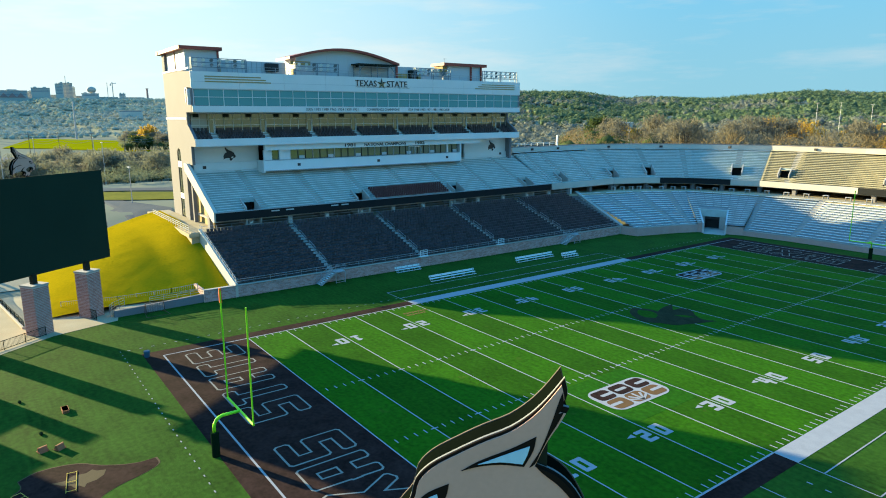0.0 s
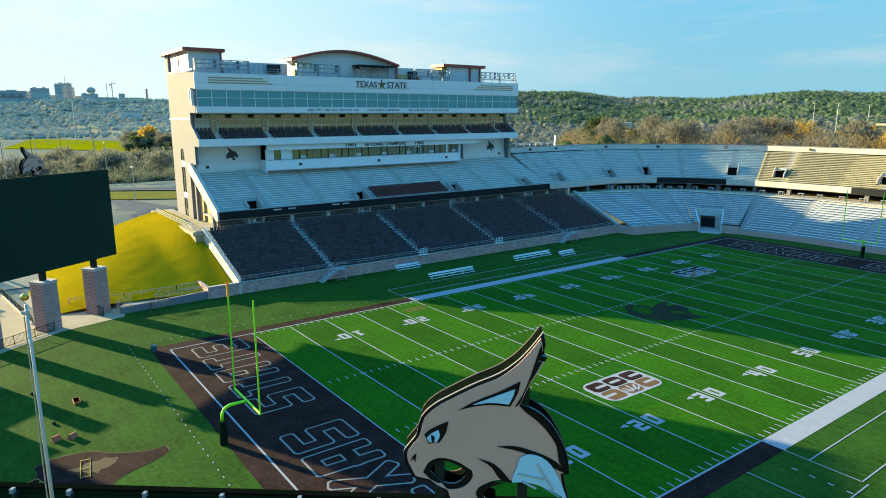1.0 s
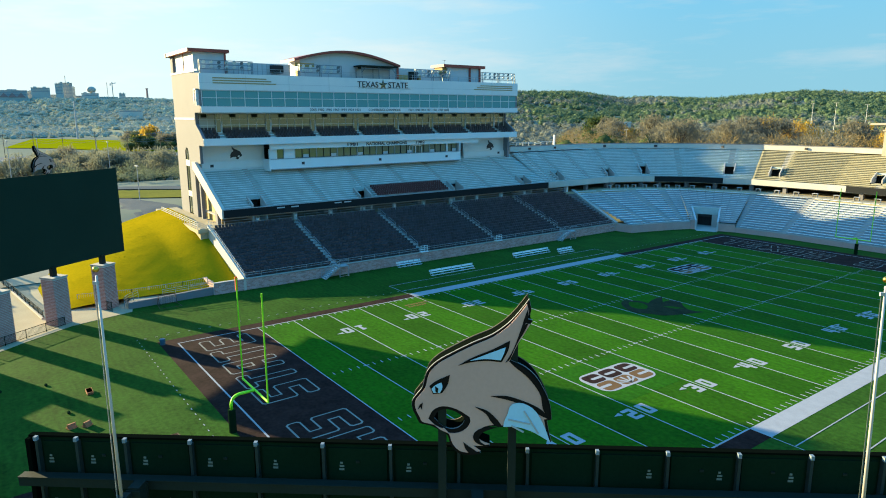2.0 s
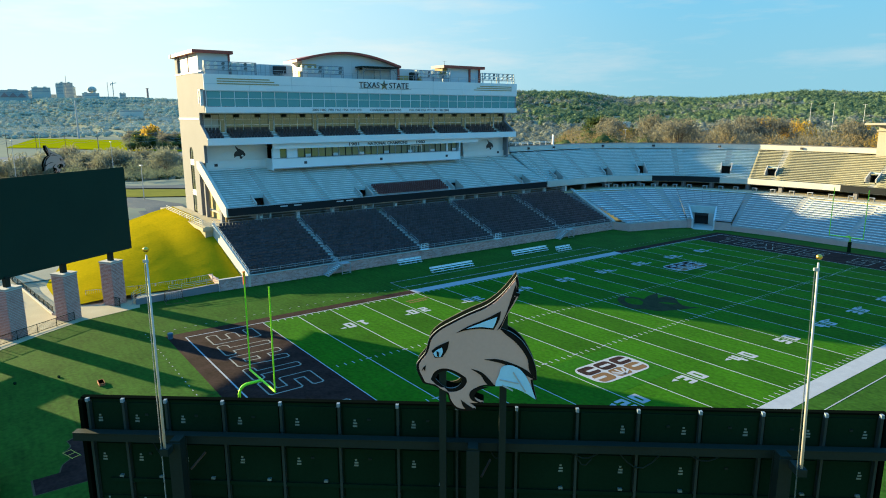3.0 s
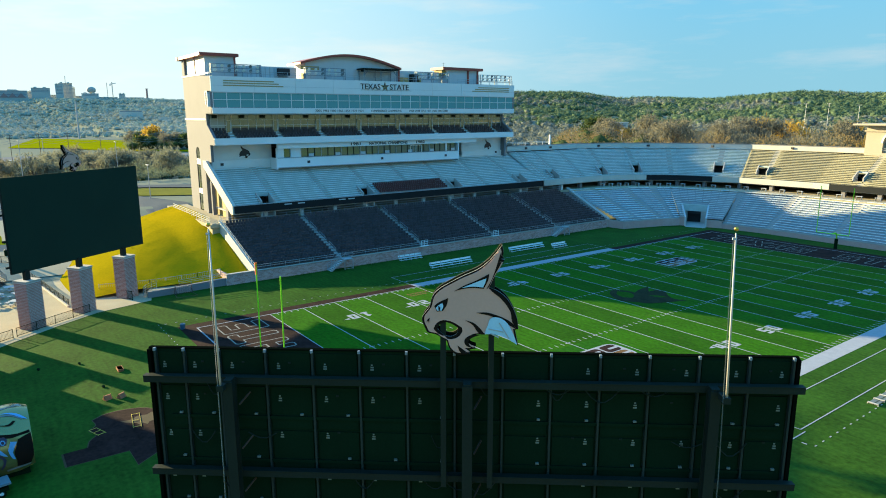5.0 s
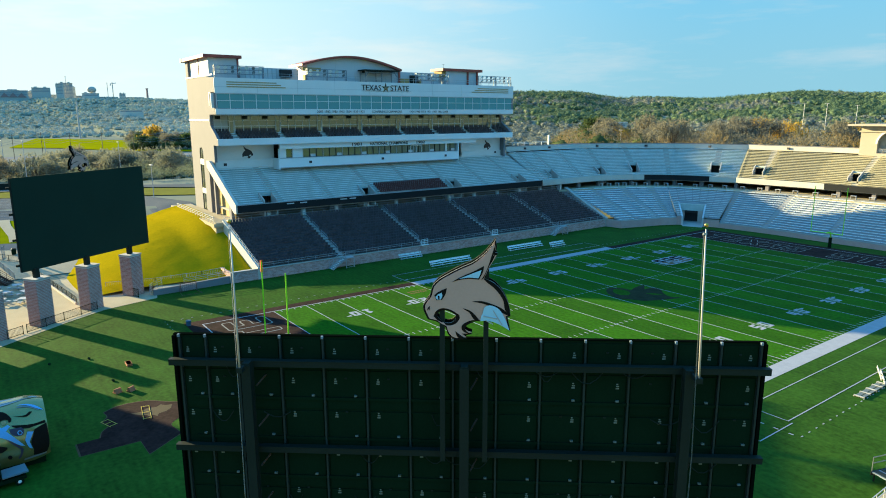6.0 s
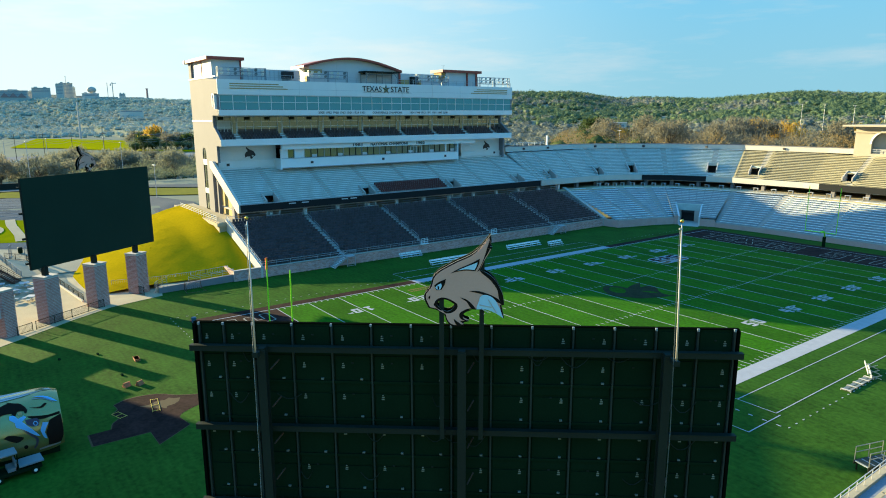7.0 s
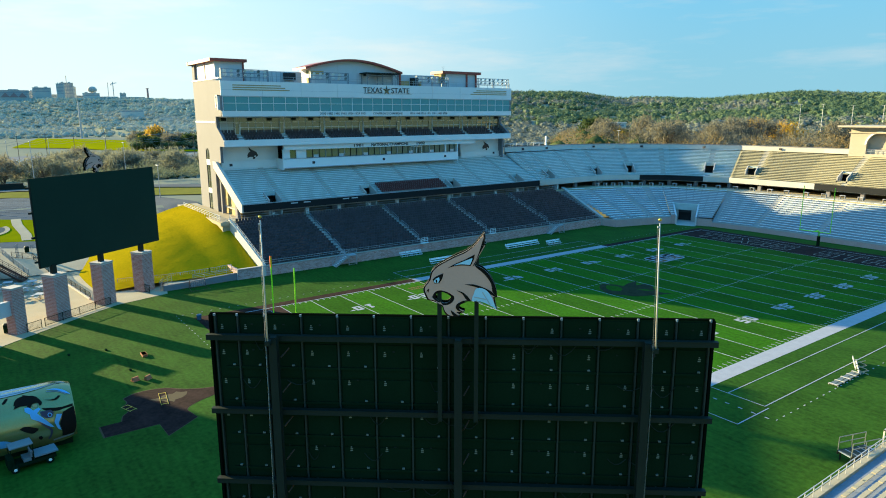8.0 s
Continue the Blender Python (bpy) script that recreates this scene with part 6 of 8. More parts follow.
def emblem_sign(owner, m, flip=1, posts=True, blue=None, wide=91.0, tall=87.0):
    """A cut-out sign: layered flat panels of taupe, black, white and pale blue on two posts. Units: hundredths of its height grid."""
    def f(*pts):
        q = [(flip * (a - 133) / wide, (170 - b) / tall) for a, b in pts]
        return soften(q if flip > 0 else q[::-1])
    outline, hole = EMBLEM, EMBLEM_HOLE
    blue = blue or SIGN_BLUE
    grow = lambda k, pts: [((a - 133) * k + 133, (b - 170) * k + 170) for a, b in pts]
    at = lambda z: m @ Matrix.Translation((0, 0, z))
    part("rear_panel", plate(f(*outline), at(-0.46), 0.03, f(*hole)), TRUNK if posts else SIGN_BLACK, owner, "thin brown rear panel")
    part("sign_box", plate(f(*grow(0.985, outline)), at(-0.428), 0.345, f(*grow(1.0, hole))), INK, owner, "black sign box")
    part("sign_rim", plate(f(*grow(1.006, outline)), at(-0.08), 0.04, f(*hole)), RIM, owner, "pale edge trim")
    part("sign_back", plate(f(*outline), at(-0.035), 0.03, f(*hole)), SIGN_BLACK, owner)
    part("sign_face", plate(f(*grow(0.955, outline)), at(0), 0.02, f(*[((a - 70) * 1.38 + 70, (b - 237) * 1.32 + 237) for a, b in hole])), SIGN_TAUPE, owner, "taupe sign face")
    for nm, mt, z, pts in (("ear_border", SIGN_BLACK, 0.022, ((88, 132), (112, 118), (152, 101), (185, 84), (182, 101), (170, 124), (139, 122), (108, 126))), ("ear_patch", blue, 0.036, ((110, 122), (148, 107), (177, 96), (174, 107), (168, 120), (139, 118))),
                           ("ear_back", SIGN_BLACK, 0.022, ((177, 125), (190, 103), (204, 65), (214, 33), (217, 26), (218, 41), (212, 54), (219, 51), (211, 67), (201, 84), (190, 107), (184, 120))),
                           ("nape", SIGN_BLACK, 0.022, ((186, 124), (210, 134), (230, 151), (247, 177), (260, 204), (263, 230), (250, 213), (245, 187), (232, 166), (214, 147), (194, 132))),
                           ("eye_border", SIGN_BLACK, 0.022, ((33, 172), (44, 163), (72, 150), (68, 168), (57, 185), (40, 187))), ("eye_patch", blue, 0.036, ((37, 177), (44, 170), (56, 164), (58, 173), (53, 184), (41, 184))), ("pupil", SIGN_BLACK, 0.05, ((44, 171), (50, 175), (49, 184), (45, 182))),
                           ("cheek_stroke", SIGN_BLACK, 0.022, ((150, 189), (179, 188), (203, 194), (232, 205), (250, 216), (265, 233), (245, 224), (223, 212), (192, 198))), ("jaw_stroke", SIGN_BLACK, 0.022, ((120, 210), (143, 217), (159, 230), (174, 248), (163, 248), (152, 239), (142, 224))),
                           ("nose_stroke", SIGN_BLACK, 0.022, ((10, 218), (14, 209), (20, 204), (18, 218), (15, 212))), ("chin_stroke", SIGN_BLACK, 0.022, ((98, 280), (112, 290), (130, 302), (112, 304), (103, 294))),
                           ("throat_stroke", SIGN_BLACK, 0.022, ((163, 249), (139, 250), (121, 259), (117, 270), (124, 281), (146, 287), (132, 279), (128, 270), (135, 260))),
                           ("collar_patch", blue, 0.036, ((176, 238), (183, 221), (188, 206), (203, 200), (230, 210), (250, 238), (265, 275), (236, 258), (203, 247), (175, 247)))):
        part(nm, plate(f(*pts), at(z), 0.012), mt, owner)
    for k, (a, b, c, d) in enumerate(((190, 244, 214, 256), (184, 232, 226, 240), (214, 215, 242, 258))):
        bm = BM()
        beam(bm, at(0.05) @ Vector((*f((a, b))[0], 0)), at(0.05) @ Vector((*f((c, d))[0], 0)), 0.03, 0.03)
        part("collar_seam", bm, SIGN_WHITE, owner)
    if posts:
        for a, top in ((-0.78, -0.3), (0.61, 1.2)):
            part("sign_post", mbox(BM(), m, flip * a - 0.08, -5.75, -0.20, flip * a + 0.08, top, -0.05), STEELG, owner)


LEN = 19.3
# the board facing the field, seen from behind: frame grid, beams, columns, cabinets
mb = along((57.894, -25.538, 0), (12.332, 15.107))     # local z towards the rear
board = thing("video_board", (63.5, -17.6, 0), "large video board seen from behind, black steel back with bracing", "video board", "video boards")
ZB, ZT = 7.45, 18.16
part("cabinet_back", mbox(BM(), mb, -0.14, ZB, -0.32, LEN, ZT, -0.25), BLACK, board, "black cabinet backs")
part("screen_face", mbox(BM(), mb, 0.05, ZB + 0.05, -0.37, LEN - 0.05, ZT - 0.05, -0.322), SCREEN, board)
part("edge_frame", mbox(mbox(mbox(BM(), mb, -0.18, ZB, -0.36, -0.08, ZT, -0.10), mb, LEN - 0.06, ZB, -0.36, LEN + 0.04, ZT, -0.10), mb, -0.18, ZT, -0.37, LEN + 0.04, ZT + 0.04, -0.22), INK, board)
cols = [0.05, 0.95] + [2.04 + 1.443 * k for k in range(12)] + [19.17]
for x in cols:
    part("frame_upright", mbox(BM(), mb, x - 0.03, ZB, -0.25, x + 0.03, ZT - 0.04, -0.12), UPRIGHT, board)
    part("upright_cap", mbox(BM(), mb, x - 0.045, ZT - 0.04, -0.19, x + 0.025, ZT + 0.05, -0.10), RACK, board)
for z in (17.23, 14.15, 11.07, 7.99):
    bm = mbox(BM(), mb, -0.22, z - 0.01, 0.0, LEN + 0.1, z + 0.19, 0.19)
    part("cross_beam", bm, STEELG, board)
    part("beam_flange", mbox(BM(), mb, -0.22, z + 0.19, -0.02, LEN + 0.1, z + 0.21, 0.21), STEELG, board)
for x in (2.55, 9.65, 16.72):
    part("column", mbox(BM(), mb, x - 0.12, 0, 0.28, x + 0.12, 17.5, 0.60), STEELG, board)
    part("column_flange", mbox(mbox(BM(), mb, x - 0.15, 5.9, 0.60, x + 0.15, 17.45, 0.63), mb, x - 0.15, 5.9, 0.285, x + 0.15, 17.45, 0.31), STEELG, board)
    for z in (16.6, 15.15, 13.7, 12.25, 10.8, 9.35):
        bm = BM()
        beam(bm, mb @ Vector((x + 0.2, z, 0.3)), mb @ Vector((x + 0.42, z + 0.24, -0.1)), 0.04)
        part("brace", bm, BROWN_STEEL, board)
cells = [(a, b) for a, b in zip(cols, cols[1:])]
rnd = random.Random(5)
LABEL_Z, LIGHT_Z = (17.56, 16.5, 15.28, 13.86, 12.42, 10.98, 9.5, 8.1), (16.08, 14.62, 13.16, 11.7, 10.24, 8.78)
for a, b in cells:
    w = b - a
    for j in range(8):
        z1 = ZT - 0.09 - max(0, j * 1.46 - 0.35)
        z0 = max(ZB + 0.05, ZT - 0.09 - ((j + 1) * 1.46 - 0.35) + 0.09)
        if z1 - z0 > 0.2:
            part("door_panel", mbox(BM(), mb, a + 0.09, z0, -0.25, b - 0.09, z1, -0.215), BLACK, board)
        x, z = a + w * (0.24 if a < 9.0 else 0.74), LABEL_Z[j]
        if rnd.random() < 0.88:
            for k in range(3):
                part("label_plate", mbox(BM(), mb, x - 0.03 + 0.012 * k, z + 0.075 * k, -0.212, x + 0.08 - 0.03 * (k == 2), z + 0.075 * k + 0.045, -0.205), LABELP, board)
        if rnd.random() < 0.5:
            part("latch", mbox(BM(), mb, a + w * 0.5 - 0.04, z + 0.18, -0.213, a + w * 0.5 + 0.04, z + 0.23, -0.19), STEELG, board)
    for z in LIGHT_Z:
        if rnd.random() < 0.93:
            x = a + w * (0.72 if a < 9.0 else 0.76)
            part("junction_light", mbox(BM(), mb, x - 0.045, z - 0.02, -0.213, x + 0.055, z + 0.035, -0.15), DULLALU, board)
for z in LIGHT_Z:
    part("cable_tray", mbox(BM(), mb, 0.4, z - 0.16, -0.24, LEN - 0.4, z - 0.06, -0.16), BLACK, board)
for k in range(26):
    x, z = rnd.uniform(0.8, LEN - 1.4), rnd.choice((17.1, 14.0, 10.9, 15.5, 12.4))
    d_ = rnd.uniform(0.3, 1.0)
    sag = rnd.uniform(0.15, 0.5)
    part("cable", rod(BM(), [mb @ Vector((x + d_ * q / 5, z - sag * math.sin(math.pi * q / 5), -0.1)) for q in range(6)], 0.018, 5), STEELG, board)
for x in (2.55, 9.65, 16.72):
    brick_pillar(board, mb @ Matrix.Translation((x, 0, 0.5)), 1.9, 1.9, 5.9)
sign = thing("cutout_sign", tuple(mb @ Vector((10.0, 18.0, 0.5))), "cut-out emblem sign in taupe, black and pale blue above the board", "sign", "cut-out signs")
emblem_sign(sign, mb @ Matrix.Translation((9.72, 19.87, 0.50)), wide=98.0, tall=92.0)
for x, lean, dz in ((2.46, 0.0, 0.88), (16.84, -0.14, 1.05)):
    fp = thing("flagpole", tuple(mb @ Vector((x, 17.45, dz))), "pale tapered flagpole with a gold ball and halyard", "flagpole", "flagpoles")
    foot_, mid_, hi_ = (mb @ Vector((x + lean * k, 17.47 + 4.62 * k, dz)) for k in (0, 0.5, 1))
    part("pole", rod(BM(), [foot_, mid_, hi_], 0.034, 12, 0.021), POLE, fp, smooth=True)
    bm = BM()
    bmesh.ops.create_icosphere(bm, subdivisions=2, radius=0.062)
    bm.transform(Matrix.Translation(hi_ + Vector((0, 0, 0.12))))
    part("ball", bm, BRASS, fp, smooth=True)
    part("truck", mbox(BM(), mb, x + lean - 0.08, 21.92, dz - 0.02, x + lean + 0.03, 21.98, dz + 0.02), ALUM2, fp)
    part("halyard", rod(BM(), [mb @ Vector((x - 0.13, 8.2, dz + 0.1)), mb @ Vector((x - 0.07, 15, dz + 0.08)), mb @ Vector((x + lean - 0.06, 21.9, dz))], 0.005, 5), POLE if x < 9 else DULLALU, fp)
    part("halyard", rod(BM(), [mb @ Vector((x - 0.10, 8.2, dz + 0.1)), mb @ Vector((x - 0.05, 15, dz + 0.08)), mb @ Vector((x + lean - 0.05, 21.9, dz))], 0.005, 5), DULLALU, fp)
    part("bracket", mbox(BM(), mb, x - 0.1, 17.3, 0.7, x + 0.1, 17.47, dz + 0.08), STEELG, fp)

LEN2 = 20.0
# the matching board on brick piers at the west corner, screen towards the field
dl = Vector((8.1, -12.0)).normalized()
ml = along((-20.3 - dl.x * 3.62, -13 - dl.y * 3.62, 0), (dl.x, dl.y))           # local z away from the field
board2 = thing("video_board", (-16, -19, 0), "dark unlit video board on three brick piers", "video board", "video boards")
part("cabinet", mbox(BM(), ml, 0.05, 7.1, 0.06, LEN2 - 0.05, 18.25, 0.26), BLACK, board2)
part("screen_face", mbox(BM(), ml, 0, 7.0, -0.05, LEN2, 18.3, 0.05), SCREEN, board2, "unlit dark green-grey screen")
part("side_frame", mbox(BM(), ml, LEN2, 7.0, 0.0, LEN2 + 0.05, 18.3, 0.26), STEELG, board2)
for k, z in enumerate((17.0, 13.9, 10.8, 7.7)):
    part("beam_end", mbox(BM(), ml, -0.35, z, 0.28, LEN2 + 0.35, z + 0.25, 0.5), STEELG, board2)
for x in (3.72, 10.95, 18.3):
    m_ = ml @ Matrix.Translation((x, 0, 0))
    brick_pillar(board2, m_, 2.0, 2.0, 5.85)
    part("column", mbox(BM(), m_, -0.28, 6.0, -0.28, 0.28, 7.2, 0.28), STEELG, board2)
sign2 = thing("cutout_sign", tuple(ml @ Vector((11.0, 18.3, 0))), "cut-out emblem sign above the west board", "sign", "cut-out signs")
emblem_sign(sign2, ml @ Matrix.Translation((10.2, 19.85, 0.1)) @ Matrix.Rotation(math.pi, 4, "Y"), -1, False, SIGN_TAUPE)
part("sign_strut", mbox(BM(), ml, 9.7, 18.2, 0.3, 9.9, 19.6, 0.5), STEELG, sign2)
# entrance gate in the fence line: two piers and a pale beam
gate = thing("entrance_gate", (-8.4, -29.9, 0), "brick gate piers joined by a pale steel beam", "gate")
for gx, gy in ((-8.4, -29.9), (-5.9, -33.7)):
    brick_pillar(gate, along((gx, gy, 0), (dl.x, dl.y)), 1.5, 1.5, 5.6)
part("gate_beam", mbox(BM(), along((-8.4, -29.9, 0), (dl.x, dl.y)), 0.75, 2.4, -0.3, 3.8, 4.2, 0.3), PALE, gate, "pale blue-grey beam")
part("gate_leaf", fence(BM(), [(-10.4, -30.6, 0.03), (-9.0, -30.4, 0.03)], 1.1, 0.14, 1.4), BLACK, gate)

# ---- plaza at the south-west corner ----
plaza = [(-16.2, -10.8), (-19.0, -10.2), (-21.5, -9.0), (-30, -10), (-40, -11), (-40, -60), (12, -60), (3.0, -39), (-2.0, -34.0), (-6.5, -28.4), (-11.0, -22.6), (-14.2, -17.9)]
bm = prism(BM(), plaza, -0.25, 0.03)
structure("plaza_paving", bm, PAVE, "pale concrete paving of the plaza", "paving")
fn = thing("plaza_fence", (-12, -24, 0), "low black picket fence along the turf edge", "fence", kind="structure")
part("pickets", fence(BM(), [(-15.0, -18.6, 0.03), (-9.2, -27.0, 0.03)], 1.05), BLACK, fn)
part("pickets", fence(BM(), [(-8.9, -27.4, 0.03), (-7.8, -29.0, 0.03)], 1.05), BLACK, fn)
gt = thing("fence_gate", (-18, -13.5, 0), "black picket gate beside a brick pier", "gate")
ga, gb = Vector((-19.4, -13.6, 0.03)), Vector((-17.8, -12.9, 0.03))
for k in range(15):
    bm = BM()
    p = ga.lerp(gb, k / 14)
    beam(bm, p, p + Vector((0, 0, 1.3)), 0.07 if k in (0, 14) else 0.025)
    part("post" if k in (0, 14) else "picket", bm, BLACK, gt)
for z in (0.15, 1.22):
    bm = BM()
    beam(bm, ga + Vector((0, 0, z)), gb + Vector((0, 0, z)), 0.04)
    part("rail", bm, BLACK, gt)
# low cream wall and rail along the turf up to the stand
lw = thing("wall_corner", (-18, -5, 0), "low cream wall with a rail at the foot of the berm", "wall", kind="structure")
bm = BM()
hexa(bm, [(-17.6, -10.9, 0), (-18.1, 0.5, 0), (-18.5, 0.5, 0), (-18.0, -10.9, 0), (-17.6, -10.9, 0.85), (-18.1, 0.5, 1.15), (-18.5, 0.5, 1.15), (-18.0, -10.9, 0.85)])
part("wall_run", bm, CREAM, lw)
part("walkway", prism(BM(), [(-18.0, -11), (-18.4, 0.4), (-21.6, 0.4), (-22.6, -9.4)], 0, 0.6), PAVE, lw)
part("rail", rail(BM(), [(-18.2, -6.5, 0.95), (-18.3, 0.4, 1.1)], 0.9, 1.8, 3, 0.022), RACK, lw)
part("picket_run", fence(BM(), [(-24.5, -16.0, 0.4), (-22.3, -9.6, 0.55), (-21.4, -3.0, 0.8), (-20.4, 0.2, 1.2)], 0.95, 0.25), RACK, lw)
part("gate_cage", rail(BM(), [(-18.3, -11.3, 0.03), (-19.6, -10.6, 0.03), (-19.0, -9.4, 0.6)], 1.5, 0.8, 4, 0.022), RACK, lw)
# grass berm
BX, BY = 40, 34
vs = []
for j in range(BY + 1):
    for i in range(BX + 1):
        x, y = -19.6 - 40.0 * i / BX, -22.5 + 27.2 * j / BY
        x -= 3.0 * max(0.0, (1 - i / BX)) * max(0.0, (-4 - y) / 18)
        a = 0.9 + (0.205 + 0.13 * smooth(-2.0, 4.5, y)) * (-20.2 - x - 0.2 * max(0.0, -6 - y))
        b = 7.9 - 0.337 * (3.6 - y)
        k = 0.9
        h = -k * math.log(math.exp(-a / k) + math.exp(-b / k) + math.exp(-8.0 / k))
        vs.append((x, y, h + 0.07 * noise.noise((x * 0.5, y * 0.5, 0)) if h > 0.3 else h))
fs = [(j * (BX + 1) + i, (j + 1) * (BX + 1) + i, (j + 1) * (BX + 1) + i + 1, j * (BX + 1) + i + 1) for j in range(BY) for i in range(BX)]
me = bpy.data.meshes.new("grass_berm")
me.from_pydata(vs, [], fs)
tagged(put("grass_berm", me, BERM, smooth=True), "sunlit yellow-green grass berm beside the stand", "grass bank", kind="structure")
# tufts of dry grass all over the berm
rg = np.random.RandomState(3)
gx = rg.uniform(0, BX - 0.001, 9000)
gy = rg.uniform(0, BY - 0.001, 9000)
va = np.array(vs).reshape(BY + 1, BX + 1, 3)
i0, j0 = gx.astype(int), gy.astype(int)
fx, fy = (gx - i0)[:, None], (gy - j0)[:, None]
pt = (va[j0, i0] * (1 - fx) + va[j0, i0 + 1] * fx) * (1 - fy) + (va[j0 + 1, i0] * (1 - fx) + va[j0 + 1, i0 + 1] * fx) * fy
pt = pt[pt[:, 2] > 0.35]
lean = rg.normal(scale=0.02, size=(len(pt), 3)) + np.array([0.02, 0.01, 0.05])
wide = rg.normal(scale=0.018, size=(len(pt), 3)) * np.array([1, 1, 0.1])
gv = np.stack([pt - wide, pt + wide, pt + lean], 1).reshape(-1, 3)
me = bpy.data.meshes.new("berm_grass")
me.from_pydata(gv.tolist(), [], np.arange(len(gv)).reshape(-1, 3).tolist())
tagged(put("berm_grass", me, BLADE), "short tufts of dry yellow grass on the berm", "grass", kind="stuff")
# walk along the berm's top up to the building
wk = thing("upper_walk", (-40, 5, 7), "pale concrete walk with rails along the berm", "walkway", kind="structure")
bm = BM()
hexa(bm, [(-33.8, 3.4, 3), (-33.8, 7.4, 3), (-64, 7.4, 3), (-64, 3.4, 3), (-33.8, 3.4, 7.0), (-33.8, 7.4, 7.0), (-64, 7.4, 6.9), (-64, 3.4, 6.9)])
part("walk_slab", bm, PAVE, wk)
part("rail", rail(BM(), [(-34.2, 3.2, 7.0), (-58, 3.2, 6.9)], 1.1, 1.6, 3, 0.035), ALUM2, wk)

# fences of the ramp, bollard gate by the street, steel stair, picnic tables
rf = thing("ramp_fence", (-30, -22, 0), "dark picket fence on a low kerb beside the ramp", "fence", kind="structure")
part("pickets", fence(BM(), [(-51.2, -28.1, land(-51.2, -28.1) + 0.1), (-48.6, -25.1, land(-48.6, -25.1) + 0.1), (-40.5, -23.7, land(-40.5, -23.7) + 0.1), (-36, -22.7, 0.05), (-19.4, -20.5, 0.05)], 1.05, 0.2), STEELG, rf)
part("kerb", prism(BM(), [(-38, -22.8), (-38, -23.1), (-19.3, -20.7), (-19.3, -20.4)], 0, 0.25), CONC, rf)
rf = thing("ramp_fence", (-46, -28, 0), "grey steel fence along the ramp by the stair", "fence", kind="structure")
part("pickets", fence(BM(), [(-39.3, -26.5, land(-39.3, -26.5) + 0.1), (-47.2, -28.1, land(-47.2, -28.1) + 0.1), (-55.7, -29.7, land(-55.7, -29.7) + 0.1)], 1.15, 0.22), RACK, rf)
for p, q in (((-52.4, -27.0), (-51.4, -27.4)), ((-50.4, -25.2), (-49.0, -24.1))):
    z = land(*p)
    sg = thing("street_gate", (*p, z), "tall green-grey mesh gate panel at the street", "gate", "street gate panels")
    part("gate_frame", fence(BM(), [(*p, z), (*q, land(*q))], 2.2, 0.12, 1.2), RACK, sg)


def plaza_bin(x, y):
    z = max(0.03, land(x, y))
    t = thing("plaza_bin", (x, y, z), "dark round litter bin on the plaza", "bin", "plaza bins")
    part("bin_body", rod(BM(), [(x, y, z), (x, y, z + 1.0)], 0.34, 12, 0.38), BLACK, t)
    part("bin_lid", rod(BM(), [(x, y, z + 1.0), (x, y, z + 1.18)], 0.42, 12, 0.25), STEELG, t)


for p in ((-53.8, -25.6), (-30.2, -30.2), (-9.2, -31.0)):
    plaza_bin(*p)
ss = thing("steel_stair", (-38.6, -28.6, 0), "brown steel stair rising from the plaza to a landing", "stairs")
foot, head = Vector((-37.6, -27.2, 0.03)), Vector((-39.9, -31.0, 2.85))
run = head - foot
side = Vector((run.y, -run.x, 0)).normalized() * 0.85
for i in range(16):
    bm = BM()
    p = foot + run * ((i + 0.5) / 16)
    d_ = Vector((run.x, run.y, 0)) / 32
    c = [p - side - d_, p + side - d_, p + side + d_, p - side + d_]
    hexa(bm, [q - Vector((0, 0, 0.03)) for q in c] + [q + Vector((0, 0, 0.03)) for q in c])
    part("tread", bm, BROWN_STEEL, ss)
for s_ in (-1, 1):
    bm = BM()
    beam(bm, foot + side * s_, head + side * s_, 0.08, 0.32)
    part("stringer", bm, BROWN_STEEL, ss)
    bm = BM()
    for k in range(6):
        p = foot + run * (k / 5) + side * s_
        beam(bm, p, p + Vector((0, 0, 1.0)), 0.05)
    for z in (0.35, 0.68, 1.0):
        beam(bm, foot + side * s_ + Vector((0, 0, z)), head + side * s_ + Vector((0, 0, z)), 0.045)
    part("handrail", bm, BROWN_STEEL, ss)
part("landing", prism(BM(), [(-39.0, -30.6), (-41.0, -31.4), (-42.4, -38), (-37, -38)], 2.72, 2.92), BROWN_STEEL, ss)
for x, y in ((-39.2, -31.0), (-40.8, -31.7), (-38.2, -34.5)):
    part("post", boxes((x - 0.12, y - 0.12, 0, x + 0.12, y + 0.12, 2.72)), BROWN_STEEL, ss)


def picnic_table(x, y, rz):
    """Pale metal cafe table with four seats on one frame."""
    t = thing("picnic_table", (x, y, 0.03), "pale metal picnic table with attached seats on the plaza", "table", "picnic tables")
    m = pose(x, y, 0.03, 0, 0, rz)

    def add(name, rows):
        bm = boxes(*rows)
        bm.transform(m)
        part(name, bm, SIGN_WHITE, t)
    add("tabletop", [(-0.62, -0.62, 0.72, 0.62, 0.62, 0.77)])
    add("pedestal", [(-0.06, -0.06, 0, 0.06, 0.06, 0.72)])
    for a, b in ((1.05, 0), (-1.05, 0), (0, 1.05), (0, -1.05)):
        add("seat", [(a - 0.25, b - 0.25, 0.43, a + 0.25, b + 0.25, 0.47)])
        add("seat_arm", [(min(a, 0) - 0.03, min(b, 0) - 0.03, 0.2, max(a, 0) + 0.03, max(b, 0) + 0.03, 0.26), (a - 0.03, b - 0.03, 0.2, a + 0.03, b + 0.03, 0.43)])


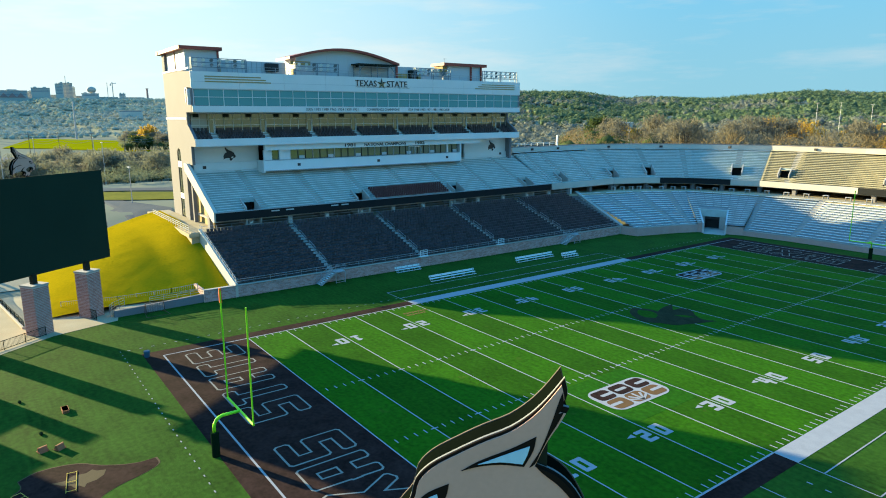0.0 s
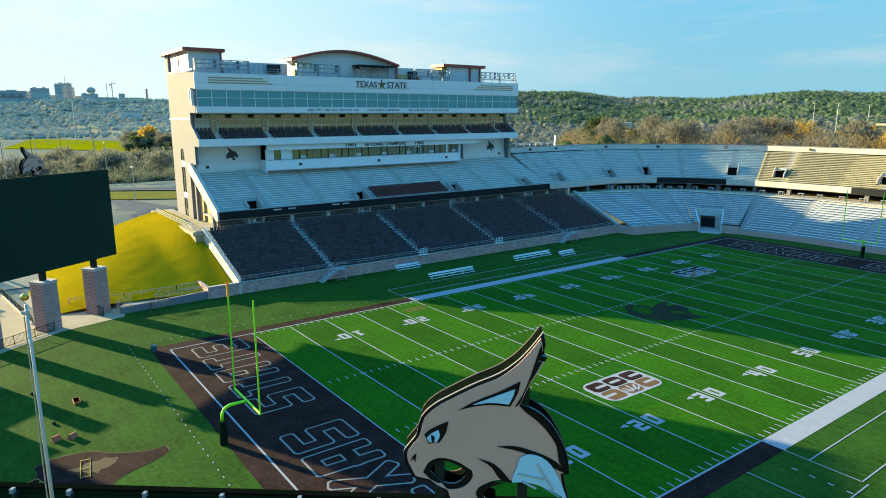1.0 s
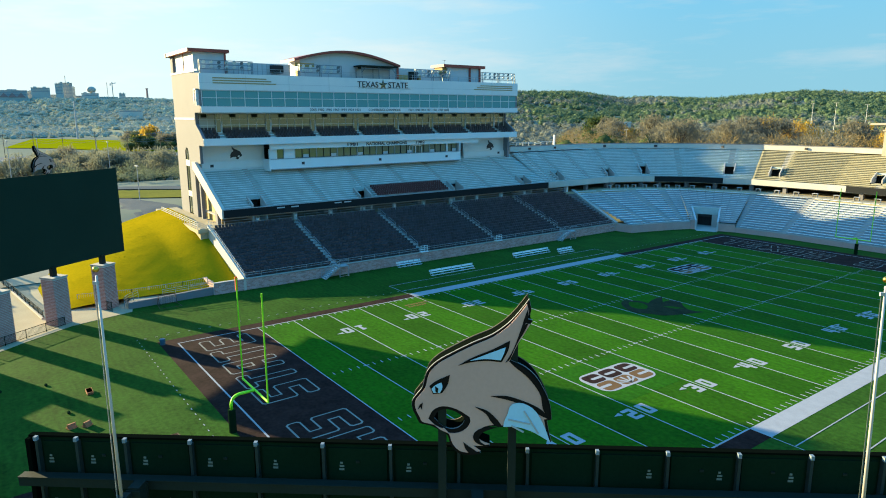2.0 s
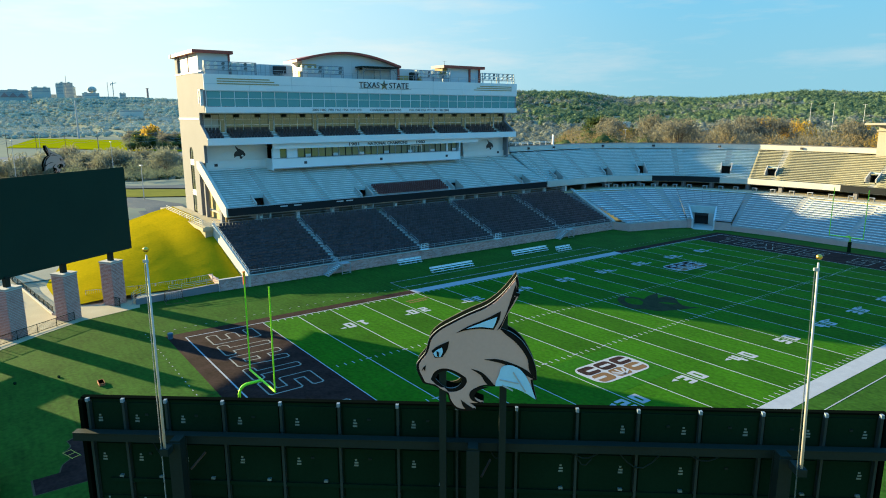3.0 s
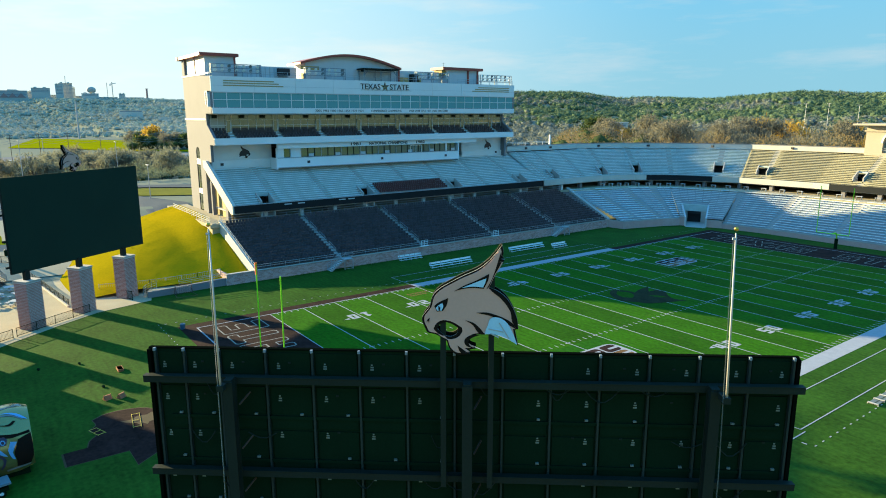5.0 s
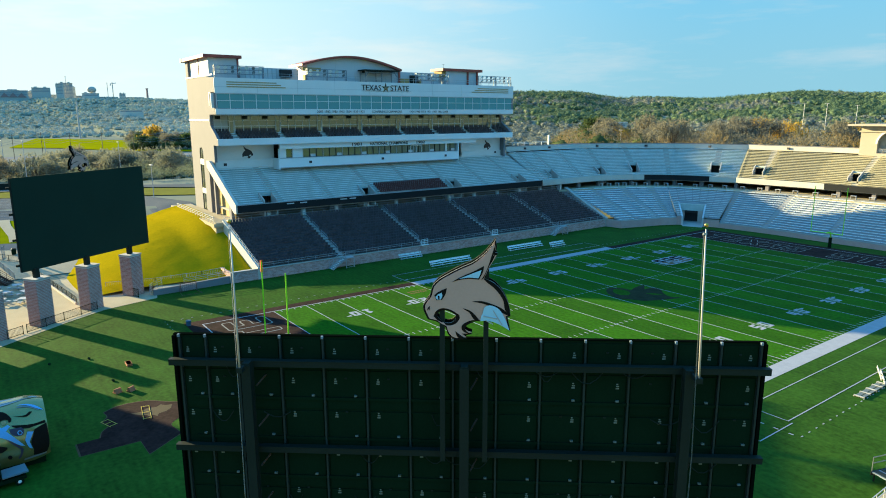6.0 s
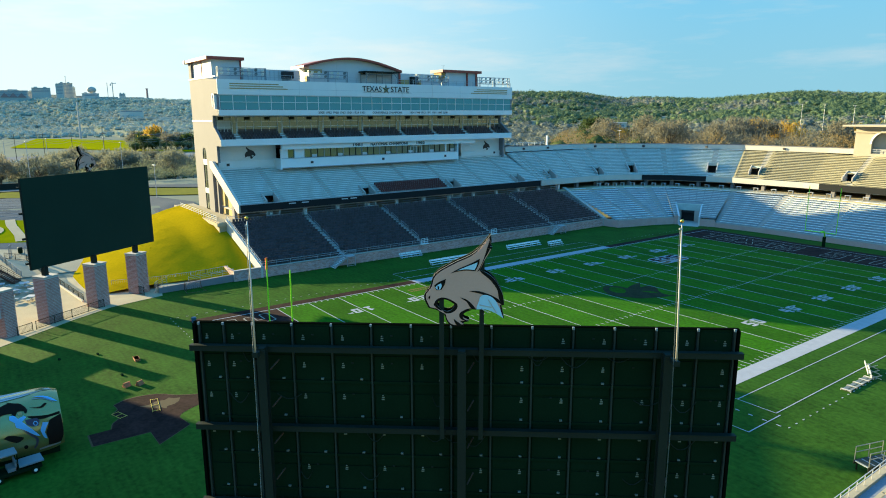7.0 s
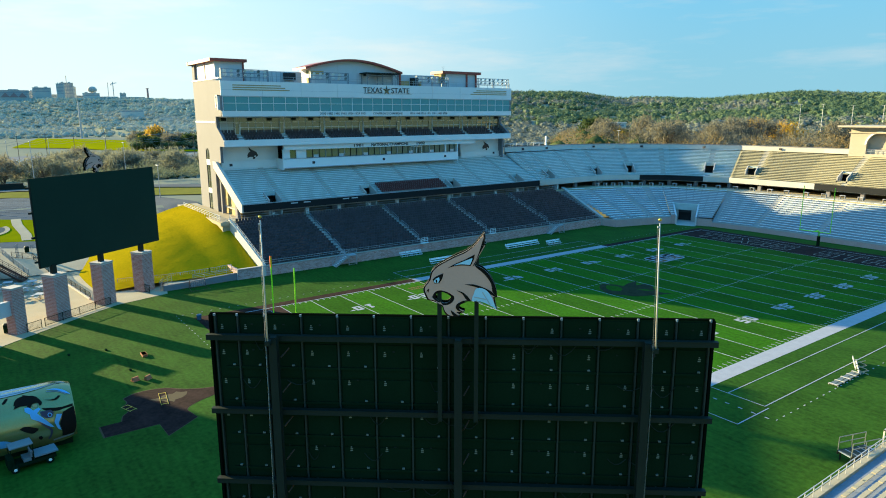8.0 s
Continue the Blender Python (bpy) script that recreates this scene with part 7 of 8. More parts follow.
for k, (x, y) in enumerate(((-28.9, -25.7), (-24.3, -26.3), (-33.5, -26.5), (-29.6, -28.2), (-34.9, -29.6), (-31.2, -31.4), (-25.6, -29.0))):
    picnic_table(x, y, 20 + 37 * k)

# unseen block added beside the stair to shade the tables
cb = thing("concession_block", (-48, -36, 0), "plain cream unseen block added beside the steel stair for shade", "building", kind="structure")
turn = pose(-43.0, -30.3, 0, 0, 0, 21.5)
for nm, r, mt in (("wall", (-11, -7.6, -0.2, 0, 0, 3.4), CREAM), ("roof", (-11.3, -7.9, 3.4, 0.3, 0.3, 3.7), MAROON), ("hatch", (0.0, -5.5, 1.1, 0.06, -2.0, 2.6), STEELG)):
    bm = boxes(r)
    bm.transform(turn)
    part(nm, bm, mt, cb)

# unseen hall added south-west of the plaza to lay its shade on the turf
hs = thing("field_house", (-40, -60, 0), "large plain cream unseen hall added south-west of the plaza for its shade", "building", kind="structure")
turn = pose(-12.4, -37.8, 0, 0, 0, 25.1)
for nm, r, mt in [("wall", (-52, -40, -0.2, 0, 0, 15.0), CREAM), ("roof", (-52.6, -40.6, 15.0, 0.6, 0.6, 16.0), MAROON)] + [("window", (-50 + 6.6 * k, 0.0, 4.0, -46.6 + 6.6 * k, 0.05, 9.0), GLASS) for k in range(7)]:
    bm = boxes(r)
    bm.transform(turn)
    part(nm, bm, mt, hs)

# ---- things on the turf ----
def bench(x, y, rz, n=4.5):
    t = thing("team_bench", (x, y, 0), "long silver aluminium team bench with backrest", "bench", "team benches")
    m = pose(x, y, 0, 0, 0, rz)
    for nm, a, b in (("seat", (-0.2, 0.42), (0.2, 0.47)), ("backrest", (-0.30, 0.62), (-0.24, 0.92)), ("footboard", (0.3, 0.12), (0.5, 0.16))):
        bm = boxes((-n, a[0], a[1], n, b[0], b[1]))
        bm.transform(m)
        part(nm, bm, ALU, t)
    for k in range(5):
        xx = -n + 0.3 + (2 * n - 0.6) * k / 4
        bm = boxes((xx - 0.04, -0.28, 0, xx + 0.04, -0.22, 0.9), (xx - 0.04, 0.15, 0, xx + 0.04, 0.2, 0.42), (xx - 0.04, -0.28, 0.36, xx + 0.04, 0.45, 0.42), (xx - 0.04, 0.4, 0, xx + 0.04, 0.45, 0.4))
        bm.transform(m)
        part("leg", bm, ALUM2, t)


bench(-16.6, 32.6, -90, 2.4)
bench(-8.7, 35.8, -90, 4.4)
bench(-10.5, 55.2, -90, 4.4)
bench(-8.4, 61.8, -90, 1.9)
tb = thing("tipped_bench", (57.5, 35.3, 0), "aluminium team bench lying on its back on the turf", "bench", "team benches")
m = pose(57.48, 35.2, 0, 0, 0, 90)
for nm, r in (("seat", (-2.6, -0.05, 0.08, 2.6, 0.33, 0.13)), ("backrest", (-2.6, -0.42, 0.08, 2.6, -0.14, 0.13))):
    bm = boxes(r)
    bm.transform(m)
    part(nm, bm, DULLALU, tb)
for k in (-2.5, -1.2, 0.1, 1.4, 2.5):
    bm = boxes((k - 0.05, -0.5, 0, k + 0.05, -0.42, 0.24), (k - 0.05, -0.5, 0.14, k + 0.05, 0.42, 0.2), (k - 0.05, 0.36, 0, k + 0.05, 0.42, 0.2))
    bm.transform(m)
    part("leg", bm, BENCHMETAL, tb)
tb = thing("tipped_bench", (57.0, 39.4, 0), "aluminium bench tipped on its side with its legs in the air", "bench", "team benches")
m = pose(57.0, 39.3, 0, 0, 0, -64)
for nm, r in (("seat", (-1.9, -0.03, 0.02, 1.9, 0.02, 0.36)), ("backrest", (-1.9, -0.36, 0.44, 1.9, -0.31, 0.68))):
    bm = boxes(r)
    bm.transform(m)
    part(nm, bm, BENCHMETAL, tb)
for k in (-1.5, 0, 1.5):
    bm = BM()
    for a, b in (((k, 0.02, 0.3), (k + 0.1, 0.85, 0.06)), ((k, 0.02, 0.06), (k - 0.1, 0.8, 0.42)), ((k, -0.3, 0.5), (k, 0.05, 0.3))):
        beam(bm, a, b, 0.07)
    bm.transform(m)
    part("leg", bm, PAVE, tb)


def sawhorse_crate(x, y, rz, label="orange wooden A-frame prop on the turf"):
    t = thing("wooden_prop", (x, y, 0), label, "wooden prop", "wooden props on the turf")
    m = pose(x, y, 0, 0, 0, rz) @ Matrix.Scale(0.56, 4)
    bm = BM()
    wall_xz(bm, [(-0.45, 0), (-0.12, 0.75), (0.12, 0.75), (0.45, 0)], -0.55, 0.55)
    bm.transform(m)
    part("body", bm, WOOD, t)
    for s in (-1, 1):
        bm = boxes((-0.5, s * 0.57 - 0.03, 0.1, 0.5, s * 0.57 + 0.03, 0.22), (-0.06, s * 0.57 - 0.03, 0, 0.06, s * 0.57 + 0.03, 0.8))
        bm.transform(m)
        part("end_board", bm, WOOD, t)


sawhorse_crate(15.9, -21.6, 20)
sawhorse_crate(16.2, -20.5, 35)
cr = thing("wooden_crate", (8.9, -19.4, 0), "orange wooden crate of balls on the turf", "crate")
part("crate_body", boxes((8.4, -19.55, 0, 9.5, -19.1, 0.26)), WOOD, cr)
part("slat", boxes(*[(8.36, -19.59, 0.03 + 0.09 * k, 9.54, -19.06, 0.08 + 0.09 * k) for k in range(3)]), WOOD, cr)
for x, y in ((4.67, -22.41), (12.65, -21.43), (4.0, -26.0)):
    e = thing("equipment_bag", (x, y, 0), "small dark equipment bag lying on the turf", "bag", "bags on the turf")
    bm = BM()
    bmesh.ops.create_icosphere(bm, subdivisions=2, radius=1)
    bm.transform(Matrix.Translation((x, y, 0.09)) @ Matrix.Diagonal((0.34, 0.14, 0.1, 1)))
    part("bag", bm, BLACK, e, smooth=True)
bn = thing("litter_bin", (-0.63, -10.68, 0), "blue plastic bin at the corner of the end zone", "bin")
part("bin_body", rod(BM(), [(-0.63, -10.68, 0.01), (-0.63, -10.68, 0.62)], 0.27, 12, 0.32), BLUEBIN, bn)
part("bin_lid", rod(BM(), [(-0.63, -10.68, 0.62), (-0.63, -10.68, 0.7)], 0.34, 12, 0.27), BLUEBIN, bn)
# portable goal frame by the low wall
pg = thing("portable_goal", (-16.8, -6.2, 0), "small rusty metal practice goal frame by the wall", "goal frame")
bm = BM()
for a, b in (((-17.4, -7.4, 0), (-17.4, -5.0, 0)), ((-15.2, -7.6, 0), (-15.2, -4.8, 0)), ((-17.4, -7.4, 0), (-15.2, -7.6, 0)), ((-17.4, -5.0, 0), (-15.2, -4.8, 0)), ((-17.4, -7.4, 0), (-17.2, -7.3, 1.3)), ((-17.4, -5.0, 0), (-17.2, -5.1, 1.3)), ((-17.2, -7.3, 1.3), (-17.2, -5.1, 1.3)), ((-16.6, -7.3, 0.05), (-17.2, -7.3, 1.3)), ((-16.6, -5.1, 0.05), (-17.2, -5.1, 1.3))):
    beam(bm, a, b, 0.07)
part("frame", bm, BROWN_STEEL, pg)
bm = BM()
for k in range(8):
    beam(bm, (-17.2, -7.2 + 0.3 * k, 0.1), (-17.2, -7.2 + 0.3 * k, 1.25), 0.02)
    beam(bm, (-17.2, -7.3, 0.2 + 0.14 * k), (-17.2, -5.1, 0.2 + 0.14 * k), 0.02)
part("net", bm, ALUM2, pg)
# yellow ladder and square laid on the dark patch
for x, y, rz, l in ((22.0, -20.4, -8, 1.45), (22.3, -23.4, 20, 0.75)):
    t = thing("training_ladder", (x, y, 0), "yellow training ladder laid on dark turf", "ladder", "training ladders")
    m = pose(x, y, 0.03, 0, 0, rz)
    bm = boxes((-l, -0.32, 0, l, -0.29, 0.03), (-l, 0.29, 0, l, 0.32, 0.03))
    bm.transform(m)
    part("strap", bm, YELLOW, t)
    for k in (-1, 0, 1):
        bm = boxes((k * l * 0.9 - 0.02, -0.3, 0.03, k * l * 0.9 + 0.02, 0.3, 0.05))
        bm.transform(m)
        part("rung", bm, YELLOW, t)


# inflatable entrance tunnel, wrapped with coloured panels, and a utility cart beside it
HELM = mat("gold_vinyl", (0.34, 0.31, 0.11), 0.24, metal=0.55, var=0.15, scale=0.4, bump=0.02, spec=0.5, coat=0.4)
VINYL_BLUE = mat("mid_blue_vinyl", (0.17, 0.40, 0.68), 0.45, var=0.12, bump=0.0)
PADPLUM = mat("dark_plum_vinyl", (0.045, 0.03, 0.06), 0.5, var=0.15, bump=0.0)
HR, HZ = 2.55, 2.17
hm = pose(24.7, -31.55, 0, 0, 0, 90)


def shell_point(x, a, lift=0.0):
    """x along the tunnel, a: degrees round it from the far side over the top."""
    s = 1.0 if x < 2.2 else math.sqrt(max(0.02, 1 - ((x - 2.2) / 1.9) ** 2 * 0.42))
    r = HR * s + lift
    return hm @ Vector((x, r * math.cos(radians(a)) * 1.0, HZ + r * math.sin(radians(a)) * 1.02))


tunnel = thing("inflatable_tunnel", (23.7, -31.2, 0), "large gold inflatable entrance tunnel with blue and dark panels", "inflatable tunnel")
NL, NA = 24, 30
vs = [shell_point(-9 + 12.6 * i / NL, -38 + 256 * k / NA, 0.02 * math.sin(k * 2.1))[:] for i in range(NL + 1) for k in range(NA + 1)]
fs = [(i * (NA + 1) + k, (i + 1) * (NA + 1) + k, (i + 1) * (NA + 1) + k + 1, i * (NA + 1) + k + 1) for i in range(NL) for k in range(NA)]
me = bpy.data.meshes.new("shell")
me.from_pydata(vs, [], fs)
put("shell", me, HELM, tunnel, smooth=True)


def wrap(name, poly, material, lift=0.03):
    """A panel lying on the shell, from an outline in metres along and degrees round."""
    bm = BM()
    v = [bm.verts.new((*q, 0)) for q in soften([(x, a / 30.0) for x, a in poly], 40)]
    f = bmesh.ops.triangle_fill(bm, edges=[bm.edges.new((v[i], v[(i + 1) % len(v)])) for i in range(len(v))])
    bmesh.ops.subdivide_edges(bm, edges=bm.edges, cuts=1, use_grid_fill=True)
    for q in bm.verts:
        q.co = shell_point(q.co.x, q.co.y * 30.0, lift)
    part(name, bm, material, tunnel)


wrap("ridge_stripe", [(-9, 95), (3.0, 86), (3.3, 91), (1.4, 103), (0.1, 106), (-9, 112)], SIGN_WHITE)
wrap("ridge_seam", [(-9, 103), (0.2, 101), (2.9, 93), (2.9, 95), (0.2, 103), (-9, 105)], RIM, 0.04)
wrap("brow_stripe", [(1.9, 110), (2.6, 112), (3.1, 118), (3.49, 127), (3.2, 125), (2.6, 116)], VINYL_BLUE)
wrap("brow_edge", [(1.9, 114), (2.6, 117), (3.2, 126), (3.2, 128), (2.55, 119), (1.9, 116)], RIM)
wrap("top_vent", [(1.55, 130), (2.33, 133), (2.61, 128), (2.79, 129), (2.5, 135), (2.27, 135.5)], SIGN_BLACK)
wrap("side_vent", [(-1.05, 121), (-0.8, 112), (-0.61, 112), (-0.85, 122), (-1.0, 124)], SIGN_BLACK)
wrap("dark_emblem", [(-0.39, 137), (-0.25, 131), (-0.36, 130), (-0.16, 119), (0.14, 115), (0.35, 114), (0.25, 110), (0.7, 116), (1.05, 119), (1.31, 126), (1.49, 134), (1.45, 138), (1.31, 140), (1.25, 135), (1.04, 133), (0.84, 134), (0.75, 138), (0.66, 142), (0.44, 139), (0.54, 135), (0.22, 134), (-0.02, 134)], SIGN_BLACK, 0.04)
wrap("emblem_spot", [(0.84, 135.5), (1.03, 135), (1.17, 137.5), (1.08, 141.5), (0.88, 141)], GOLD, 0.05)
wrap("face_strap", [(0.31, 139), (0.56, 139), (0.84, 146), (1.21, 143), (1.34, 146), (1.05, 152), (1.63, 168), (2.06, 181), (1.81, 179), (1.14, 166), (0.86, 162), (0.64, 159), (0.59, 151), (0.3, 145)], VINYL_BLUE, 0.06)
wrap("face_strap", [(2.31, 160), (2.68, 162), (2.47, 171), (2.36, 177), (2.49, 189), (2.3, 186), (2.1, 172)], VINYL_BLUE, 0.06)
wrap("jaw_pad", [(1.24, 150), (1.98, 151), (2.15, 156), (2.03, 164), (1.6, 163), (1.31, 158)], PADPLUM, 0.045)
wrap("jaw_button", [(1.7, 158), (1.8, 155), (1.95, 156), (2.03, 160), (1.91, 163), (1.76, 162)], VINYL_BLUE, 0.055)
wrap("button_face", [(1.76, 158.2), (1.82, 156.5), (1.92, 157), (1.97, 160), (1.89, 161.8), (1.8, 161.2)], PADPLUM, 0.062)
wrap("chin_bar", [(1.41, 145), (2.76, 150), (3.5, 147), (3.5, 152), (2.79, 154), (2.35, 155), (1.49, 148)], SIGN_BLACK, 0.042)
wrap("face_opening", [(2.76, 159), (3.55, 152), (3.58, 166), (3.55, 194), (3.36, 207), (2.51, 203), (2.54, 191), (2.45, 178), (2.6, 169)], SIGN_BLACK, 0.035)
wrap("face_rim", [(0.9, 163), (1.72, 179), (1.95, 186), (1.82, 197), (1.61, 204), (1.55, 201), (1.74, 193), (1.76, 185), (1.45, 177)], PADPLUM, 0.04)
wrap("chin_edge", [(1.9, 206), (2.5, 204), (3.35, 207), (3.3, 210), (2.5, 208), (1.9, 210)], RIM, 0.045)
wrap("ear_hole", [(0.94, 195), (1.0, 192), (1.15, 192), (1.23, 196), (1.13, 200), (1.0, 199)], SIGN_BLACK, 0.04)
wrap("side_slot", [(-0.21, 172), (0.08, 169), (1.01, 177), (0.99, 180), (0.62, 184), (0.31, 181)], SIGN_BLACK, 0.04)
wrap("lower_stripe", [(-9, 183), (-1.49, 184), (-0.86, 190), (-0.7, 196), (-0.8, 200), (-1.55, 198), (-9, 197)], VINYL_BLUE, 0.04)
part("end_cap", rod(BM(), [hm @ Vector((3.3, 0, HZ)), hm @ Vector((3.5, 0, HZ))], 2.0, 24), SIGN_BLACK, tunnel)
part("ground_skid", boxes((23.4, -40.4, 0, 26.2, -28.3, 0.6)), BLACK, tunnel)
cart = thing("utility_cart", (28.3, -31.4, 0), "small dark utility cart with a pale roof and flat bed", "utility cart")
cm_ = pose(28.35, -31.35, 0, 0, 0, 97)


def cart_part(name, rows, material):
    bm = boxes(*rows)
    bm.transform(cm_)
    return part(name, bm, material, cart)


cart_part("chassis", [(-1.5, -0.6, 0.35, 1.6, 0.6, 0.6)], BLACK)
cart_part("bed", [(0.2, -0.65, 0.78, 1.75, 0.65, 0.9)], RACK)
cart_part("roof", [(-1.3, -0.6, 1.88, 0.2, 0.6, 1.97)], RIM)
cart_part("seat", [(-0.5, -0.5, 0.6, 0.0, 0.5, 0.85)], RIM)
cart_part("seat_back", [(-0.02, -0.5, 0.85, 0.08, 0.5, 1.3)], RIM)
cart_part("cowl", [(-1.5, -0.58, 0.6, -1.1, 0.58, 1.15)], BLACK)
for a in (-1.25, 0.15):
    for b in (-0.55, 0.55):
        cart_part("roof_post", [(a - 0.03, b - 0.03, 0.6, a + 0.03, b + 0.03, 1.88)], BLACK)
for a in (-1.1, 1.15):
    for b in (-0.6, 0.6):
        bm = rod(BM(), [(a, b - 0.1, 0.28), (a, b + 0.1, 0.28)], 0.28, 12)
        bm.transform(cm_)
        w = part("wheel", bm, BLACK, cart)
        bm = rod(BM(), [(a, b - 0.11, 0.28), (a, b + 0.11, 0.28)], 0.12, 10)
        bm.transform(cm_)
        part("hub", bm, ALU, w)

# ---- west: roads, meadow, parking ----
def sheet(name, pts, material, label, category, lift=0.12, step=14.0):
    """A flat patch draped over the land: a fan-free grid inside an outline of two rails."""
    a, b = pts
    n = 24
    vs = []
    for i in range(n + 1):
        p, q = path_at(a, i / n), path_at(b, i / n)
        for k in range(5):
            c = p.lerp(q, k / 4)
            vs.append((c.x, c.y, land(c.x, c.y) + lift))
    fs = [(i * 5 + k, i * 5 + k + 1, (i + 1) * 5 + k + 1, (i + 1) * 5 + k) for i in range(n) for k in range(4)]
    me = bpy.data.meshes.new(name)
    me.from_pydata(vs, [], fs)
    return tagged(put(name, me, material, smooth=True), label, category, kind="structure")


def path_at(pts, f):
    pts = [Vector(p) for p in pts]
    f *= len(pts) - 1
    i = min(int(f), len(pts) - 2)
    return pts[i].lerp(pts[i + 1], f - i)


sheet("parking_lot", ([(-80, -60), (-78.5, -24), (-72, -10), (-57, 0), (-57, 8)], [(-118, -60), (-113, -24), (-92, 4), (-74, 10)]), ASPHALT, "grey asphalt parking lot with faded bay lines", "parking lot")
sheet("parking_lot", ([(-58, -6), (-56.5, 8)], [(-96, -12), (-90, 5)]), ASPHALT, "grey asphalt end of the parking lot", "parking lot", 0.1)
sheet("verge", ([(-62.2, -60), (-62.2, -30), (-60.5, -24), (-59, -10)], [(-80.4, -60), (-80.4, -28), (-77.9, -22.6), (-71, -8)]), MEADOW, "bright grass verge by the parking lot", "grass verge", 0.16)
sheet("verge", ([(-119, -60), (-114, -25), (-92.5, 5), (-87, 15)], [(-131, -60), (-128, -22), (-110, 9), (-102, 20)]), VERGE, "dull winter grass verge by the parking lot", "grass verge", 0.16)
sheet("road", ([(-58.5, -60), (-58.5, -30), (-55.9, -24), (-54.5, -10)], [(-62.3, -60), (-62.3, -30), (-60.6, -24), (-59.2, -10)]), ASPHALT, "narrow asphalt service street", "road", 0.14)
sheet("plaza_ramp", ([(-39.5, -60), (-39.5, -30), (-39.5, -10)], [(-58.4, -60), (-58.4, -30), (-54.4, -10)]), PAVE, "pale concrete ramp up to the street", "paving", 0.1)
sheet("footpath", ([(-79.5, -24.6), (-77.3, -24.7), (-74.2, -24.7), (-66, -23.9), (-61.6, -24.0)], [(-79.5, -26.4), (-77.3, -26.5), (-74.2, -26.5), (-66, -25.7), (-61.6, -25.8)]), PAVE, "curving pale footpath across the verge", "footpath", 0.22)
ring = [(math.cos(radians(a)), math.sin(radians(a))) for a in range(-60, 121, 20)]
sheet("footpath", ([(-71.5 + 5.0 * a, -31.4 + 4.4 * b) for a, b in ring], [(-71.5 + 4.0 * a, -31.4 + 3.6 * b) for a, b in ring]), PAVE, "curved pale kerb path round a paved circle", "footpath", 0.24)
sheet("paved_circle", ([(-71.5 + 4.0 * a, -31.4 + 3.6 * b) for a, b in ring], [(-71.5, -31.4)] * 2), ASPHALT, "dark paved turning circle", "paving", 0.22)
sheet("road", ([(-345, -120), (-337, 0), (-315, 90), (-265, 220)], [(-440, -120), (-432, 0), (-405, 100), (-350, 240)]), HIGHWAY, "pale concrete highway", "road", 0.3)
sheet("road", ([(-133, -60), (-130, -22), (-112, 10), (-104, 21), (-90, 44)], [(-141, -60), (-138, -22), (-119, 12), (-111, 24), (-98, 48)]), ASPHALT, "asphalt street", "road", 0.2)
sheet("meadow", ([(-575, 0), (-545, 30), (-455, 70)], [(-830, 40), (-790, 66), (-690, 112)]), MEADOW, "sunlit yellow-green meadow beyond the highway", "meadow", 0.4)
sheet("meadow", ([(-455, 70), (-425, 98), (-412, 115)], [(-478, 80), (-450, 108), (-440, 124)]), MEADOW, "narrow sunlit grass strip along the highway", "meadow", 0.4)
sheet("meadow", ([(-170, -60), (-168, -24), (-160, -5)], [(-178, -60), (-176, -24), (-168, -5)]), MEADOW, "sunlit grass strip below the street", "meadow", 0.3)
sheet("meadow", ([(60, 215), (140, 225), (230, 235)], [(60, 300), (160, 320), (260, 330)]), MEADOW, "sunlit green lawn behind the stadium", "meadow", 0.3)
# Two unseen grass sheets, added to bounce warm light onto the board's back.
sheet("lawn", ([(84, -300), (84, 0), (84, 160)], [(420, -300), (420, 0), (420, 160)]), MEADOW, "unseen grass sheet east of the stadium, added for bounce light", "lawn", 0.1)
sheet("lawn", ([(-10, -62), (80, -62)], [(-10, -300), (80, -300)]), MEADOW, "unseen grass sheet south of the stadium, added for bounce light", "lawn", 0.1)
wl = thing("street_wall", (-141, -30, 4), "low dark wall along the far side of the street", "wall", kind="structure")
part("wall_run", prism(BM(), [(-141.5, -60), (-142, -60), (-138.9, -20), (-138.4, -20)], 3.6, 7.0), STEELG, wl)
lines = BM()
for i in range(9):
    for j in (-3, -2, -1, 0, 1):
        x, y = -83 - 3.4 * i + 4.4 * j, -26 + 5.4 * j
        beam(lines, (x - 2.0, y - 2.4, land(x - 2, y - 2.4) + 0.16), (x + 2.0, y + 2.4, land(x + 2, y + 2.4) + 0.16), 0.14, 0.02)
tagged(part("bay_lines", lines, WHITE_TURF), "faded white parking bay lines", "road marking", kind="structure")


RUST2 = mat("rusty_twigs", (0.20, 0.145, 0.065), 0.95, island=0.7, col2=(0.28, 0.21, 0.10), bump=0.0, spec=0.05, leafy=0.35)


